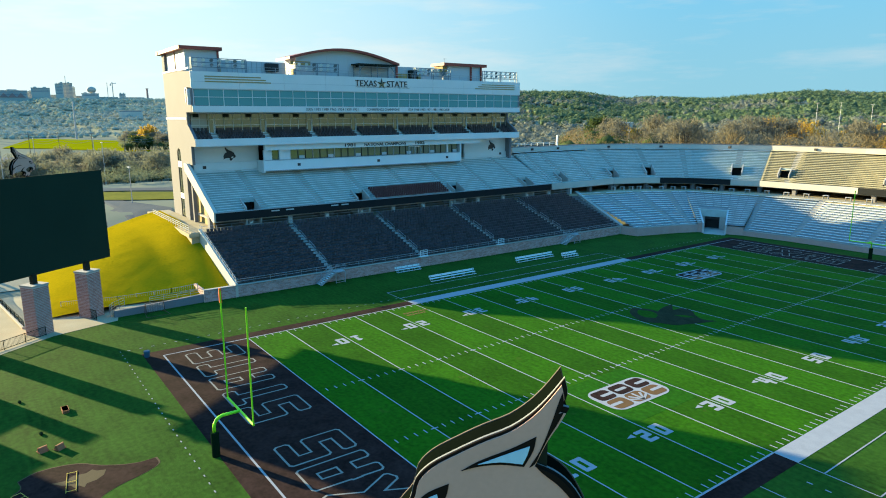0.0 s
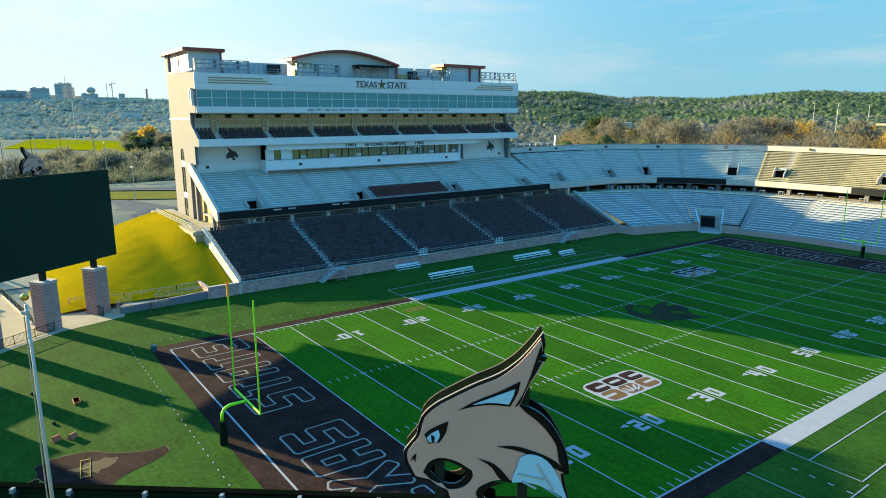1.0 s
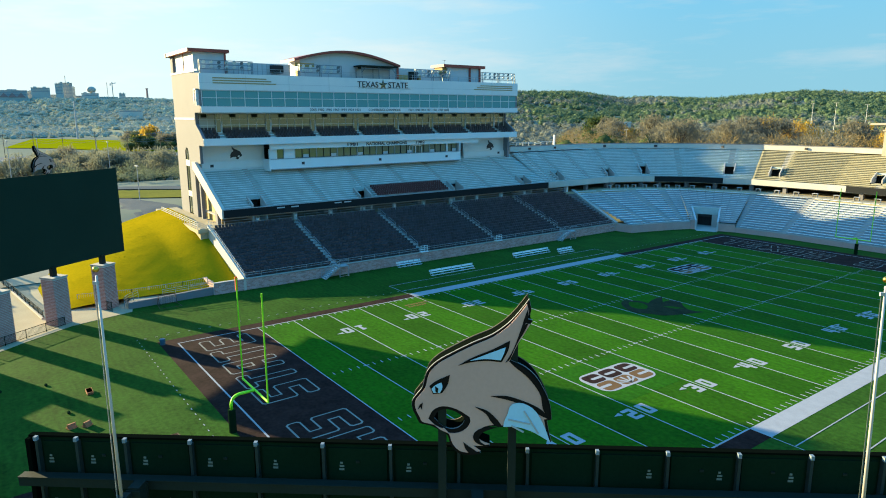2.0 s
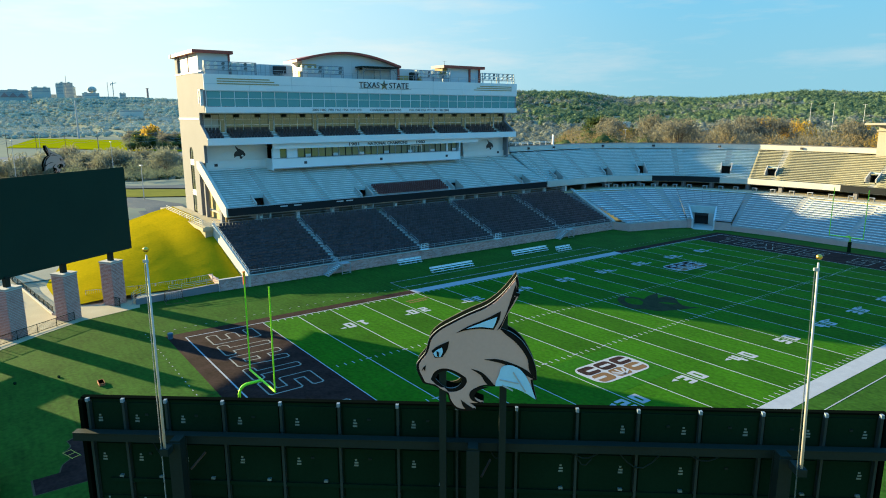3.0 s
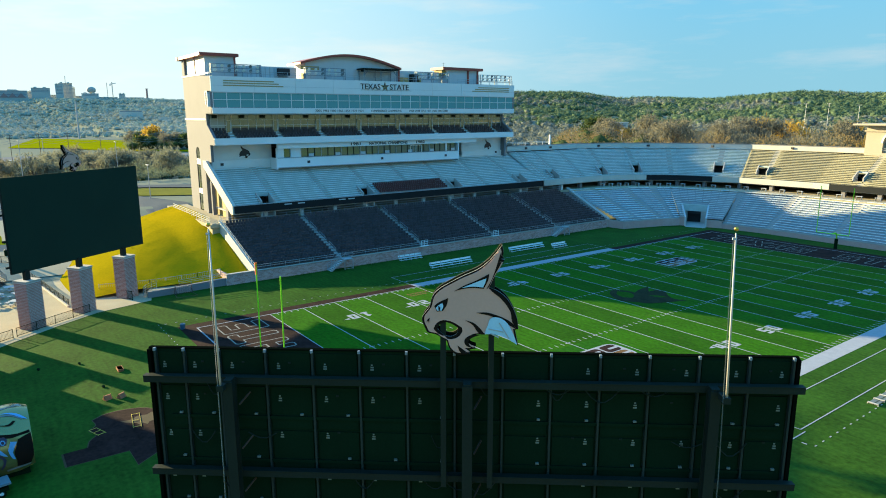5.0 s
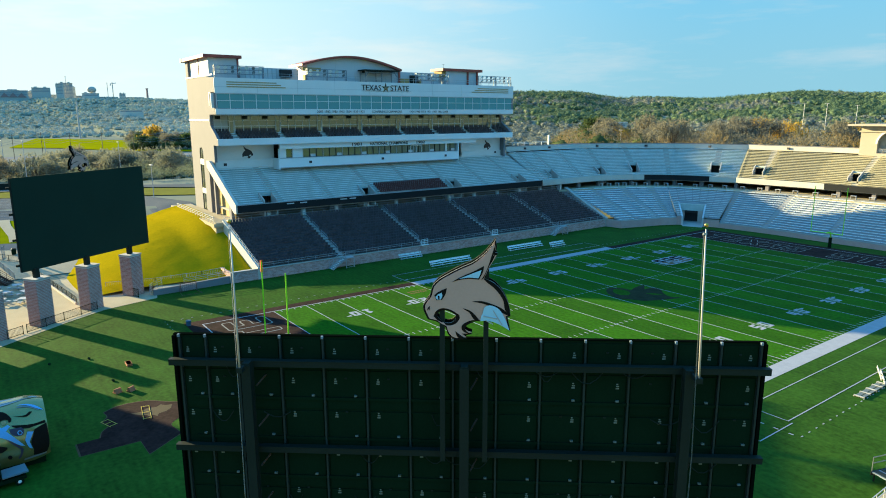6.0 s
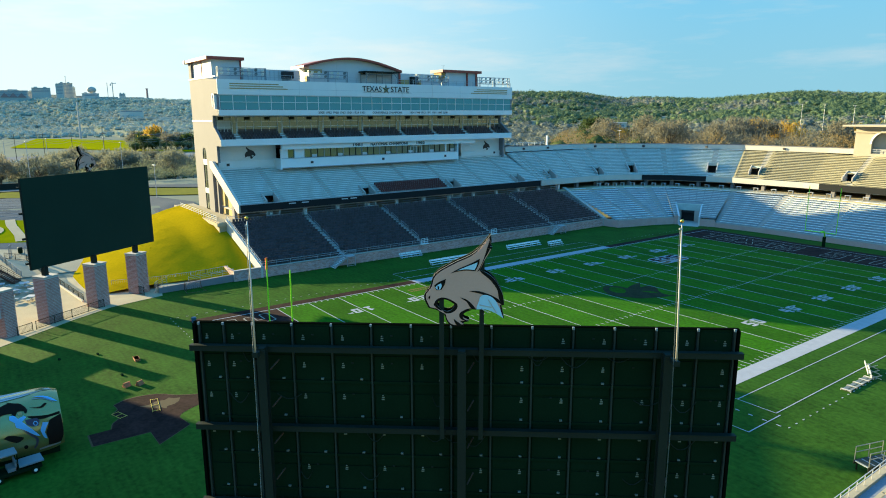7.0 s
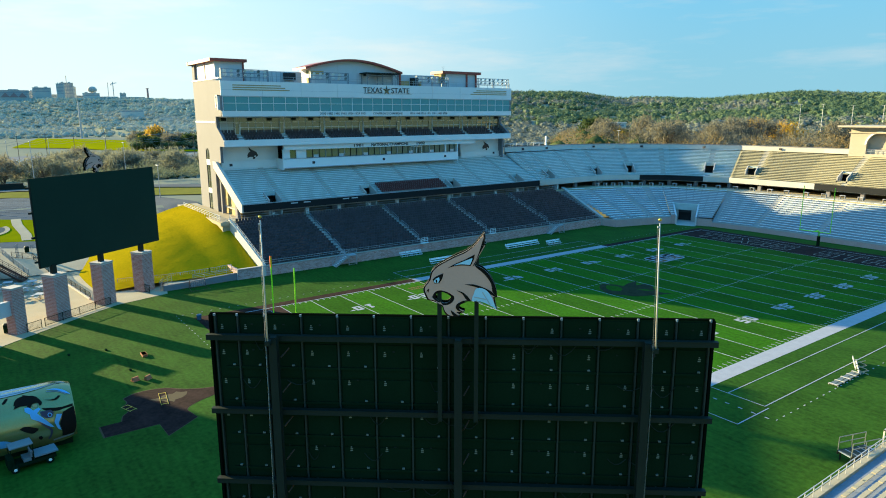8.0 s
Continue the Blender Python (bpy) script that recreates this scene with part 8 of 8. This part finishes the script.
# ---- trees ----
def crown_mesh(name, seed, n, kind):
    """A crown of many small leaf or twig flakes round branch ends, with gaps."""
    r = random.Random(seed)
    V, Fc = [], []
    tips = []
    for k in range(26 if kind != "bush" else 16):
        a, e = r.uniform(0, math.tau), r.uniform(-0.2, 1.35)
        d = r.uniform(0.55, 1.0)
        tips.append(Vector((math.cos(a) * math.cos(e) * d * 0.5, math.sin(a) * math.cos(e) * d * 0.5, 0.52 + math.sin(e) * d * 0.42)))
    for k in range(n):
        c = r.choice(tips) + Vector((r.gauss(0, 0.09), r.gauss(0, 0.09), r.gauss(0, 0.07)))
        s = r.uniform(0.02, 0.05) * (1.0 if kind == "leaf" else 0.8)
        q = Euler((r.uniform(0, 6.3), r.uniform(0, 6.3), r.uniform(0, 6.3))).to_matrix()
        l, w = (s * 1.3, s * 0.75) if kind == "leaf" else (s * 2.3, s * 0.22)
        k0 = len(V)
        V += [(c + q @ Vector(p))[:] for p in ((-l, 0, 0), (0, -w, 0.2 * s), (l, 0, 0), (0, w, -0.2 * s))]
        Fc += [(k0, k0 + 1, k0 + 2, k0 + 3)]
    me = bpy.data.meshes.new(name)
    me.from_pydata(V, [], Fc)
    return me, tips


def tree_model(kind, seed, material, n):
    """A unit-high tree: tapered trunk, limbs and crown; scaled where it is planted."""
    t = thing("tree", (0, 0, 0))
    me, tips = crown_mesh("crown", seed, n, kind)
    bm = BM()
    rod(bm, [(0, 0, -0.03), (0.01, 0, 0.2), (0.0, 0.01, 0.42), (0.01, 0.01, 0.7)], 0.022, 6, 0.006)
    part("trunk", bm, TRUNK, t)
    bm = BM()
    for k, tip in enumerate(tips):
        base = Vector((0, 0, 0.22 + 0.3 * ((k * 7) % 10) / 10))
        mid = base.lerp(tip, 0.5) + Vector((0, 0, 0.03))
        rod(bm, [base, mid, tip], 0.010, 4, 0.002)
    part("branchwork", bm, TRUNK, t)
    put("crown", me, material, t)
    return t


PALETWIG = mat("pale_grey_twigs", (0.165, 0.175, 0.125), 0.95, island=0.6, col2=(0.23, 0.235, 0.17), bump=0.0, spec=0.0, leafy=0.4)
MODELS = [(tree_model("twig", 1, TWIG, 1500), "bare grey-brown winter tree with fine twigs"), (tree_model("twig", 2, TWIG, 1300), "bare grey-brown winter tree with fine twigs"),
          (tree_model("leaf", 3, LEAF, 1300), "dark evergreen oak with a dense crown"), (tree_model("leaf", 4, RUST, 1000), "tree with golden autumn leaves"), (tree_model("twig", 6, RUST, 1400), "rust-brown cypress with fine winter foliage"), (tree_model("twig", 7, PALETWIG, 1500), "bare pale grey scrub tree with fine upright twigs")]
rt = random.Random(11)
spots = []
# belt behind the north stands
for i in range(64):
    a = rt.uniform(82, 131)
    r = rt.uniform(270, 420)
    spots.append((80 + r * math.cos(radians(a)), -30 + r * math.sin(radians(a)), rt.uniform(13, 19), rt.choices((0, 1, 2, 3, 4), (5, 5, 2, 0.7, 2.4))[0]))
# big cypresses by the lawn
for x, y, h in ((64, 258, 19), (70, 268, 20), (112, 262, 20), (120, 275, 19), (52, 272, 17), (132, 268, 18)):
    spots.append((x, y, h, 4))
# scrub belt west, between the street and the highway
for i in range(95):
    a = rt.uniform(146, 186)
    r = rt.uniform(262, 345)
    spots.append((80 + r * math.cos(radians(a)), -30 + r * math.sin(radians(a)), rt.uniform(8, 13), rt.choices((0, 2, 5), (3, 0.6, 8))[0]))
for i in range(26):
    a = rt.uniform(164.8, 169.3)
    r = rt.uniform(545, 620)
    spots.append((80 + r * math.cos(radians(a)), -30 + r * math.sin(radians(a)), rt.uniform(9, 14), rt.choices((0, 1, 2), (3, 3, 3))[0]))
spots.append((80 + 585 * math.cos(radians(167.8)), -30 + 585 * math.sin(radians(167.8)), 19, 3))
for x, y, h, k in spots:
    model, label = MODELS[k]
    t = copy_thing(model, pose(x, y, land(x, y) - 0.1, 0, 0, rt.uniform(0, 360)))
    t.scale = (h * rt.uniform(0.9, 1.25), h * rt.uniform(0.9, 1.25), h)
    tagged(t, label, "tree", "trees beyond the stadium")
for model, _ in MODELS:
    for o in list(model.children) + [model]:
        bpy.data.objects.remove(o)


# far woods: thousands of uneven crowns on the hills
def woods(name, material, spots_, label, core_r=0.72, nf=22, fine=0.22, twig=0.0):
    """Each tree is a small uneven core with a coat of tilted flakes."""
    bm = BM()
    bmesh.ops.create_icosphere(bm, subdivisions=1, radius=core_r)
    base = np.array([v.co[:] for v in bm.verts])
    tri = np.array([[v.index for v in f.verts] for f in bm.faces])
    bm.free()
    rs = np.random.RandomState(4)
    sp = np.array(spots_)
    n, nv = len(sp), len(base)
    size = np.stack([sp[:, 3] * rs.uniform(0.8, 1.3, n), sp[:, 3] * rs.uniform(0.8, 1.3, n), sp[:, 3] * rs.uniform(0.6, 1.0, n)], 1)[:, None, :]
    core = base[None] * (1 + rs.uniform(-0.25, 0.25, (n, nv, 1)))
    d = rs.normal(size=(n, nf, 3))
    d[:, :, 2] = np.abs(d[:, :, 2]) - 0.25
    d /= np.linalg.norm(d, axis=2, keepdims=True)
    c = d * rs.uniform(0.72, 1.12, (n, nf, 1))
    if twig:                                    # slender twigs that point up and out
        t_ = d + rs.normal(scale=0.45, size=(n, nf, 3)) + np.array([0, 0, 0.35])
        t_ *= twig / np.linalg.norm(t_, axis=2, keepdims=True)
        p_ = rs.normal(scale=fine, size=(n, nf, 3))
        c = d * (rs.uniform(0.1, 1.0, (n, nf, 1)) ** 0.5)
        flake = np.stack([c - t_, c + t_, c + p_], 2).reshape(n, nf * 3, 3)
    else:
        off = rs.normal(scale=fine, size=(n, nf, 3, 3))                 # leaf clumps lie mostly along the crown's surface
        off -= 0.75 * (off * d[:, :, None, :]).sum(3, keepdims=True) * d[:, :, None, :]
        flake = (c[:, :, None, :] + off).reshape(n, nf * 3, 3)
    V = np.concatenate([core, flake], 1) * size + sp[:, None, :3]
    per = nv + nf * 3
    tris = np.concatenate([tri, nv + np.arange(nf * 3).reshape(nf, 3)], 0)
    T = (tris[None] + (np.arange(n) * per)[:, None, None]).reshape(-1, 3)
    me = bpy.data.meshes.new(name)
    me.vertices.add(n * per)
    me.vertices.foreach_set("co", V.reshape(-1))
    me.loops.add(len(T) * 3)
    me.loops.foreach_set("vertex_index", T.reshape(-1).astype(np.int32))
    me.polygons.add(len(T))
    me.polygons.foreach_set("loop_start", np.arange(0, len(T) * 3, 3, dtype=np.int32))
    me.update(calc_edges=True)
    me.validate()
    tagged(put(name, me, material, smooth=True), label, "woods", kind="stuff")


rw = random.Random(21)
a_, b_, g_, h_ = [], [], [], []
while len(a_) + len(b_) + len(g_) + len(h_) < 23000:
    a = rw.uniform(80, 190)
    west = a > 152
    r = math.sqrt(rw.uniform((700 if west else 380) ** 2, (2300 if west else 1350) ** 2))
    x, y = 80 + r * math.cos(radians(a)), -30 + r * math.sin(radians(a))
    if -330 > x > -840 and -60 < y < 130 and (x < -600 or a > 170) or (-420 < x < -330 and y < 240):
        continue
    s = rw.uniform(2.0, 4.1) * (1.35 if r < 1000 else 1.6 if not west else 1.75)
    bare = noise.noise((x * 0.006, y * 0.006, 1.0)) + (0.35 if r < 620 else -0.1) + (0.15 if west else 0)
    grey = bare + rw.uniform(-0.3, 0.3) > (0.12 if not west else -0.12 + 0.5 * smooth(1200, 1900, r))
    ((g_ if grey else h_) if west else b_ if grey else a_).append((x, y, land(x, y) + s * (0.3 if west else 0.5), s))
woods("far_woods", WOODS, a_, "dark green oak woods on the far hills", 0.68, 56, 0.16)
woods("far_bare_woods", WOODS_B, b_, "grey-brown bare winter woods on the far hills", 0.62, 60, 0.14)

woods("far_grey_woods", HAZEGREY, g_, "winter woods towards the town, paled by painted haze", 0.66, 44, 0.15)
woods("far_blue_woods", HAZEBLUE, h_, "evergreen woods below the town, blued by painted haze", 0.68, 44, 0.15)

# dense leafless scrub and belts of trees in the middle distance
scrub, ever, brown, pale = [], [], [], []
for i in range(1250):
    a, r = rw.uniform(145, 188), rw.uniform(205, 335)
    x, y = 80 + r * math.cos(radians(a)), -30 + r * math.sin(radians(a))
    if x > -124 or (y < -5 and x > -180) or (y < 12 and x > -140):
        continue
    s = rw.uniform(1.4, 3.1)
    g = noise.noise((x * 0.03, y * 0.03, 5.0)) + rw.uniform(-0.25, 0.25)
    (ever if g > 0.42 else scrub).append((x, y, land(x, y) + s * rw.uniform(0.5, 1.5), s))
for i in range(420):                            # grove beside the meadow
    a, r = rw.uniform(163.5, 169.6), rw.uniform(535, 640)
    x, y = 80 + r * math.cos(radians(a)), -30 + r * math.sin(radians(a))
    s = rw.uniform(2.2, 4.2)
    (ever if rw.random() < 0.3 else scrub).append((x, y, land(x, y) + s * rw.uniform(0.6, 2.0), s))
for i in range(620):                            # row upon row of round-headed trees behind the north stands
    a, r = rw.uniform(84, 134), rw.uniform(235, 430)
    x, y = 80 + r * math.cos(radians(a)), -30 + r * math.sin(radians(a))
    s = rw.uniform(4.2, 6.6)
    g = noise.noise((x * 0.02, y * 0.02, 9.0)) + rw.uniform(-0.3, 0.3)
    (ever if g > 0.36 else brown if g > 0.0 else pale).append((x, y, land(x, y) + s * rw.uniform(0.9, 1.35), s))
woods("scrub_thicket", SCRUB, scrub, "dense leafless grey-green thicket", 0.15, 190, 0.021, 0.14)
woods("pale_thicket", TWIG, pale, "grey-brown leafless winter tree belt", 0.25, 400, 0.02, 0.12)
woods("evergreen_thicket", LEAF, ever, "dense dark evergreen thicket", 0.7, 160, 0.07)
woods("brown_thicket", RUST2, brown, "rusty brown winter tree belt", 0.25, 400, 0.02, 0.12)

# ---- the town on the western hill ----
def block(a, r, w, h, d=16, storeys=0, label="pale building of the distant town"):
    x, y = 80 + r * math.cos(radians(a)), -30 + r * math.sin(radians(a))
    z = land(x, y)
    t = thing("distant_building", (x, y, z), label, "building", "buildings of the distant town")
    m = pose(x, y, 0, 0, 0, a - 90)
    bm = boxes((-w / 2, -d / 2, z - 8, w / 2, d / 2, z + h))
    bm.transform(m)
    part("wall", bm, CITY, t)
    if h > 18:                                  # plant rooms on the roof
        for k in (-0.28, 0.22):
            bm = boxes((w * k - w * 0.09, -d / 4, z + h, w * k + w * 0.09, d / 4, z + h + 3.5))
            bm.transform(m)
            part("plant_room", bm, CITY, t)
    bm = boxes((-w / 2 - 0.5, -d / 2 - 0.5, z + h, w / 2 + 0.5, d / 2 + 0.5, z + h + 0.8))
    bm.transform(m)
    part("roof", bm, CITY, t)
    for k in range(storeys):
        zz = z + h - 3.0 - 4.0 * k
        bm = boxes((-w / 2 + 2, -d / 2 - 0.15, zz, w / 2 - 2, -d / 2, zz + 1.7))
        bm.transform(m)
        part("window_strip", bm, CITY_GLASS, t)
    return x, y, z


R0 = 2350
for a, r, w, h, s in ((177.41, 2230, 130, 33, 3), (175.89, 2290, 80, 30, 3), (174.9, 2230, 46, 33, 3), (174.32, 2350, 30, 18, 2), (173.7, 2230, 20, 44, 7), (173.29, 2290, 36, 48, 8), (172.88, 2350, 16, 40, 6), (172.32, 2350, 30, 14, 1), (171.71, 2290, 46, 20, 2), (170.71, 2350, 70, 10, 1), (169.53, 2350, 18, 20, 2), (168.81, 2350, 66, 10, 1), (167.92, 2290, 40, 7, 1), (176.66, 2350, 100, 14, 1), (166.69, 2290, 40, 4, 0)):
    block(a, r, w, h, 20, s)
block(169.01, 1500, 44, 14, 20, 1)
block(166.61, 1400, 24, 7, 16, 0)
block(128.96, 620, 14, 6, 10, 1, "small white house among the trees")
block(114.24, 420, 20, 5, 9, 1, "small grey house among the trees")


def at_bearing(a, r):
    """A point of the land at a bearing in degrees and a distance from the stadium's south-east corner."""
    x, y = 80 + r * math.cos(radians(a)), -30 + r * math.sin(radians(a))
    return x, y, land(x, y)


x, y, z = at_bearing(171.6, R0 - 40)
wt = thing("water_tower", (x, y, z), "pale bulb-shaped water tower on the hill", "water tower")
part("stem", rod(BM(), [(x, y, z - 5), (x, y, z + 25)], 4.5, 10, 3.2), CITY, wt)
bm = BM()
bmesh.ops.create_uvsphere(bm, u_segments=16, v_segments=10, radius=1)
bm.transform(Matrix.Translation((x, y, z + 31)) @ Matrix.Diagonal((13, 13, 9.5, 1)))
part("tank", bm, CITY, wt, smooth=True)
for a, h, w, mt in ((167.76, 38, 3.5, CITY_ROOF), (170.52, 52, 1.0, CITY), (173.26, 72, 1.0, CITY)):
    x, y, z = at_bearing(a, R0)
    c = thing("distant_mast", (x, y, z), "tall brick chimney on the hill" if w > 3 else "tall thin mast on the hill", "mast", "masts of the distant town")
    part("shaft", rod(BM(), [(x, y, z - 3), (x, y, z + h)], w, 8, w * 0.8), mt, c)
    part("head", rod(BM(), [(x, y, z + h), (x, y, z + h + 2)], w * 1.25, 8), mt, c)
x, y, z = at_bearing(170.16, R0)
c = thing("tower_crane", (x, y, z), "construction tower crane over the town", "crane")
side_ = Vector((math.sin(radians(170.16)), -math.cos(radians(170.16)), 0))
foot_ = Vector((x, y, z))
part("mast", rod(BM(), [foot_, foot_ + Vector((0, 0, 56))], 1.3, 6), CITY, c)
bm = BM()
beam(bm, foot_ + side_ * -6 + Vector((0, 0, 50)), foot_ + side_ * 11 + Vector((0, 0, 53)), 2.2)
part("jib", bm, CITY, c)
part("counterweight", rod(BM(), [foot_ + side_ * -7 + Vector((0, 0, 47)), foot_ + side_ * -4 + Vector((0, 0, 47))], 2.5, 6), CITY, c)
x, y, z = at_bearing(176.66, R0 - 140)
c = thing("gabled_hall", (x, y, z), "distant hall with red gabled roofs", "building", "buildings of the distant town")
m = pose(x, y, 0, 0, 0, 176.66 - 90)
bm = boxes((-38, -9, z - 8, 38, 9, z + 12))
bm.transform(m)
part("wall", bm, CITY, c)
for k in (-20, 0, 20):
    bm = BM()
    hexa(bm, [(k - 11, -10, z + 12), (k + 11, -10, z + 12), (k + 11, 10, z + 12), (k - 11, 10, z + 12), (k - 0.5, -10, z + 24), (k + 0.5, -10, z + 24), (k + 0.5, 10, z + 24), (k - 0.5, 10, z + 24)])
    bm.transform(m)
    part("gable_roof", bm, CITY_ROOF, c)


# ---- street furniture: lamp masts, utility poles with wires ----
def mast(x, y, h, label="tall galvanised light mast", n=3, r=0.11):
    z = land(x, y)
    t = thing("light_mast", (x, y, z), label, "light mast", "light masts")
    part("pole", rod(BM(), [(x, y, z), (x, y, z + h)], r, 8, r * 0.55), ALUM2, t)
    for k in range(n):
        part("lamp_head", boxes((x - 0.9 + 0.8 * k - 0.25, y - 0.2, z + h - 0.1, x - 0.9 + 0.8 * k + 0.25, y + 0.2, z + h + 0.1)), ALUM2, t)


for a, r, h in ((115.36, 440, 25), (113.87, 440, 25), (111.94, 440, 24), (110.02, 440, 24), (172.73, 900, 43), (176.59, 240, 15), (170.28, 250, 14), (168.13, 170, 8), (177.82, 420, 14), (175.15, 430, 14), (171.33, 430, 14), (128.83, 330, 12)):
    x, y, _ = at_bearing(a, r)
    mast(x, y, h, r=1.3 if h > 30 else 0.2 if r > 400 else 0.12)
poles = []
for a in (180.49, 178.85, 177.14, 175.33, 173.48, 171.33, 169.13, 166.81, 164.88):
    x, y, z = at_bearing(a, 395)
    poles.append((x, y, z))
    t = thing("utility_pole", (x, y, z), "brown wooden utility pole with a cross arm", "utility pole", "utility poles")
    part("pole", rod(BM(), [(x, y, z), (x, y, z + 18)], 0.17, 7, 0.11), TRUNK, t)
    part("cross_arm", boxes((x - 0.1, y - 1.4, z + 17.0, x + 0.1, y + 1.4, z + 17.2)), TRUNK, t)
wires = thing("power_lines", poles[0], "thin overhead wires between the utility poles", "overhead wires")
for dz, dy in ((17.3, -1.2), (17.3, 1.2), (14.6, 0), (13.4, 0)):
    for p, q in zip(poles, poles[1:]):
        pts = [Vector(p).lerp(Vector(q), k / 6) + Vector((0, dy, dz - 1.2 * math.sin(math.pi * k / 6))) for k in range(7)]
        part("wire", rod(BM(), pts, 0.045, 4), RACK, wires)


# concrete barrier along the middle of the highway
bar = BM()
for k in range(40):
    p, q = path_at([(-390, -120), (-382, 0), (-357, 95), (-305, 230)], k / 40), path_at([(-390, -120), (-382, 0), (-357, 95), (-305, 230)], (k + 1) / 40)
    beam(bar, (p.x, p.y, land(p.x, p.y) + 0.7), (q.x, q.y, land(q.x, q.y) + 0.7), 0.4, 0.9)
tagged(part("highway_barrier", bar, PANEL), "low pale concrete barrier along the highway", "barrier", kind="structure")


# cars on the highway and by the stadium
def car(x, y, rz, paint):
    z = land(x, y) + 0.3
    t = thing("car", (x, y, z), "small parked or passing car far off", "car", "cars on the highway")
    m = pose(x, y, z, 0, 0, rz)
    bm = BM()
    wall_xz(bm, [(-2.2, 0.35), (-2.2, 0.95), (-1.3, 1.0), (-0.8, 1.5), (0.8, 1.5), (1.4, 1.0), (2.2, 0.85), (2.2, 0.35)], -0.88, 0.88)
    bm.transform(m)
    part("body", bm, paint, t)
    bm = boxes((-0.9, -0.9, 1.05, 1.0, 0.9, 1.4))
    bm.transform(m)
    part("window_glass", bm, STEELG, t)
    for a in (-1.4, 1.4):
        for b in (-0.85, 0.85):
            bm = rod(BM(), [(a, b - 0.1, 0.33), (a, b + 0.1, 0.33)], 0.33, 10)
            bm.transform(m)
            part("wheel", bm, BLACK, t)


rc = random.Random(8)
for a, r in ((178.35, 455), (177.34, 448), (174.79, 452), (171.52, 446), (169.13, 446)):
    x, y, _ = at_bearing(a, r)
    car(x, y, rc.uniform(80, 110), rc.choice((WHITE, ALU, STEELG, SIGN_BLUE)))
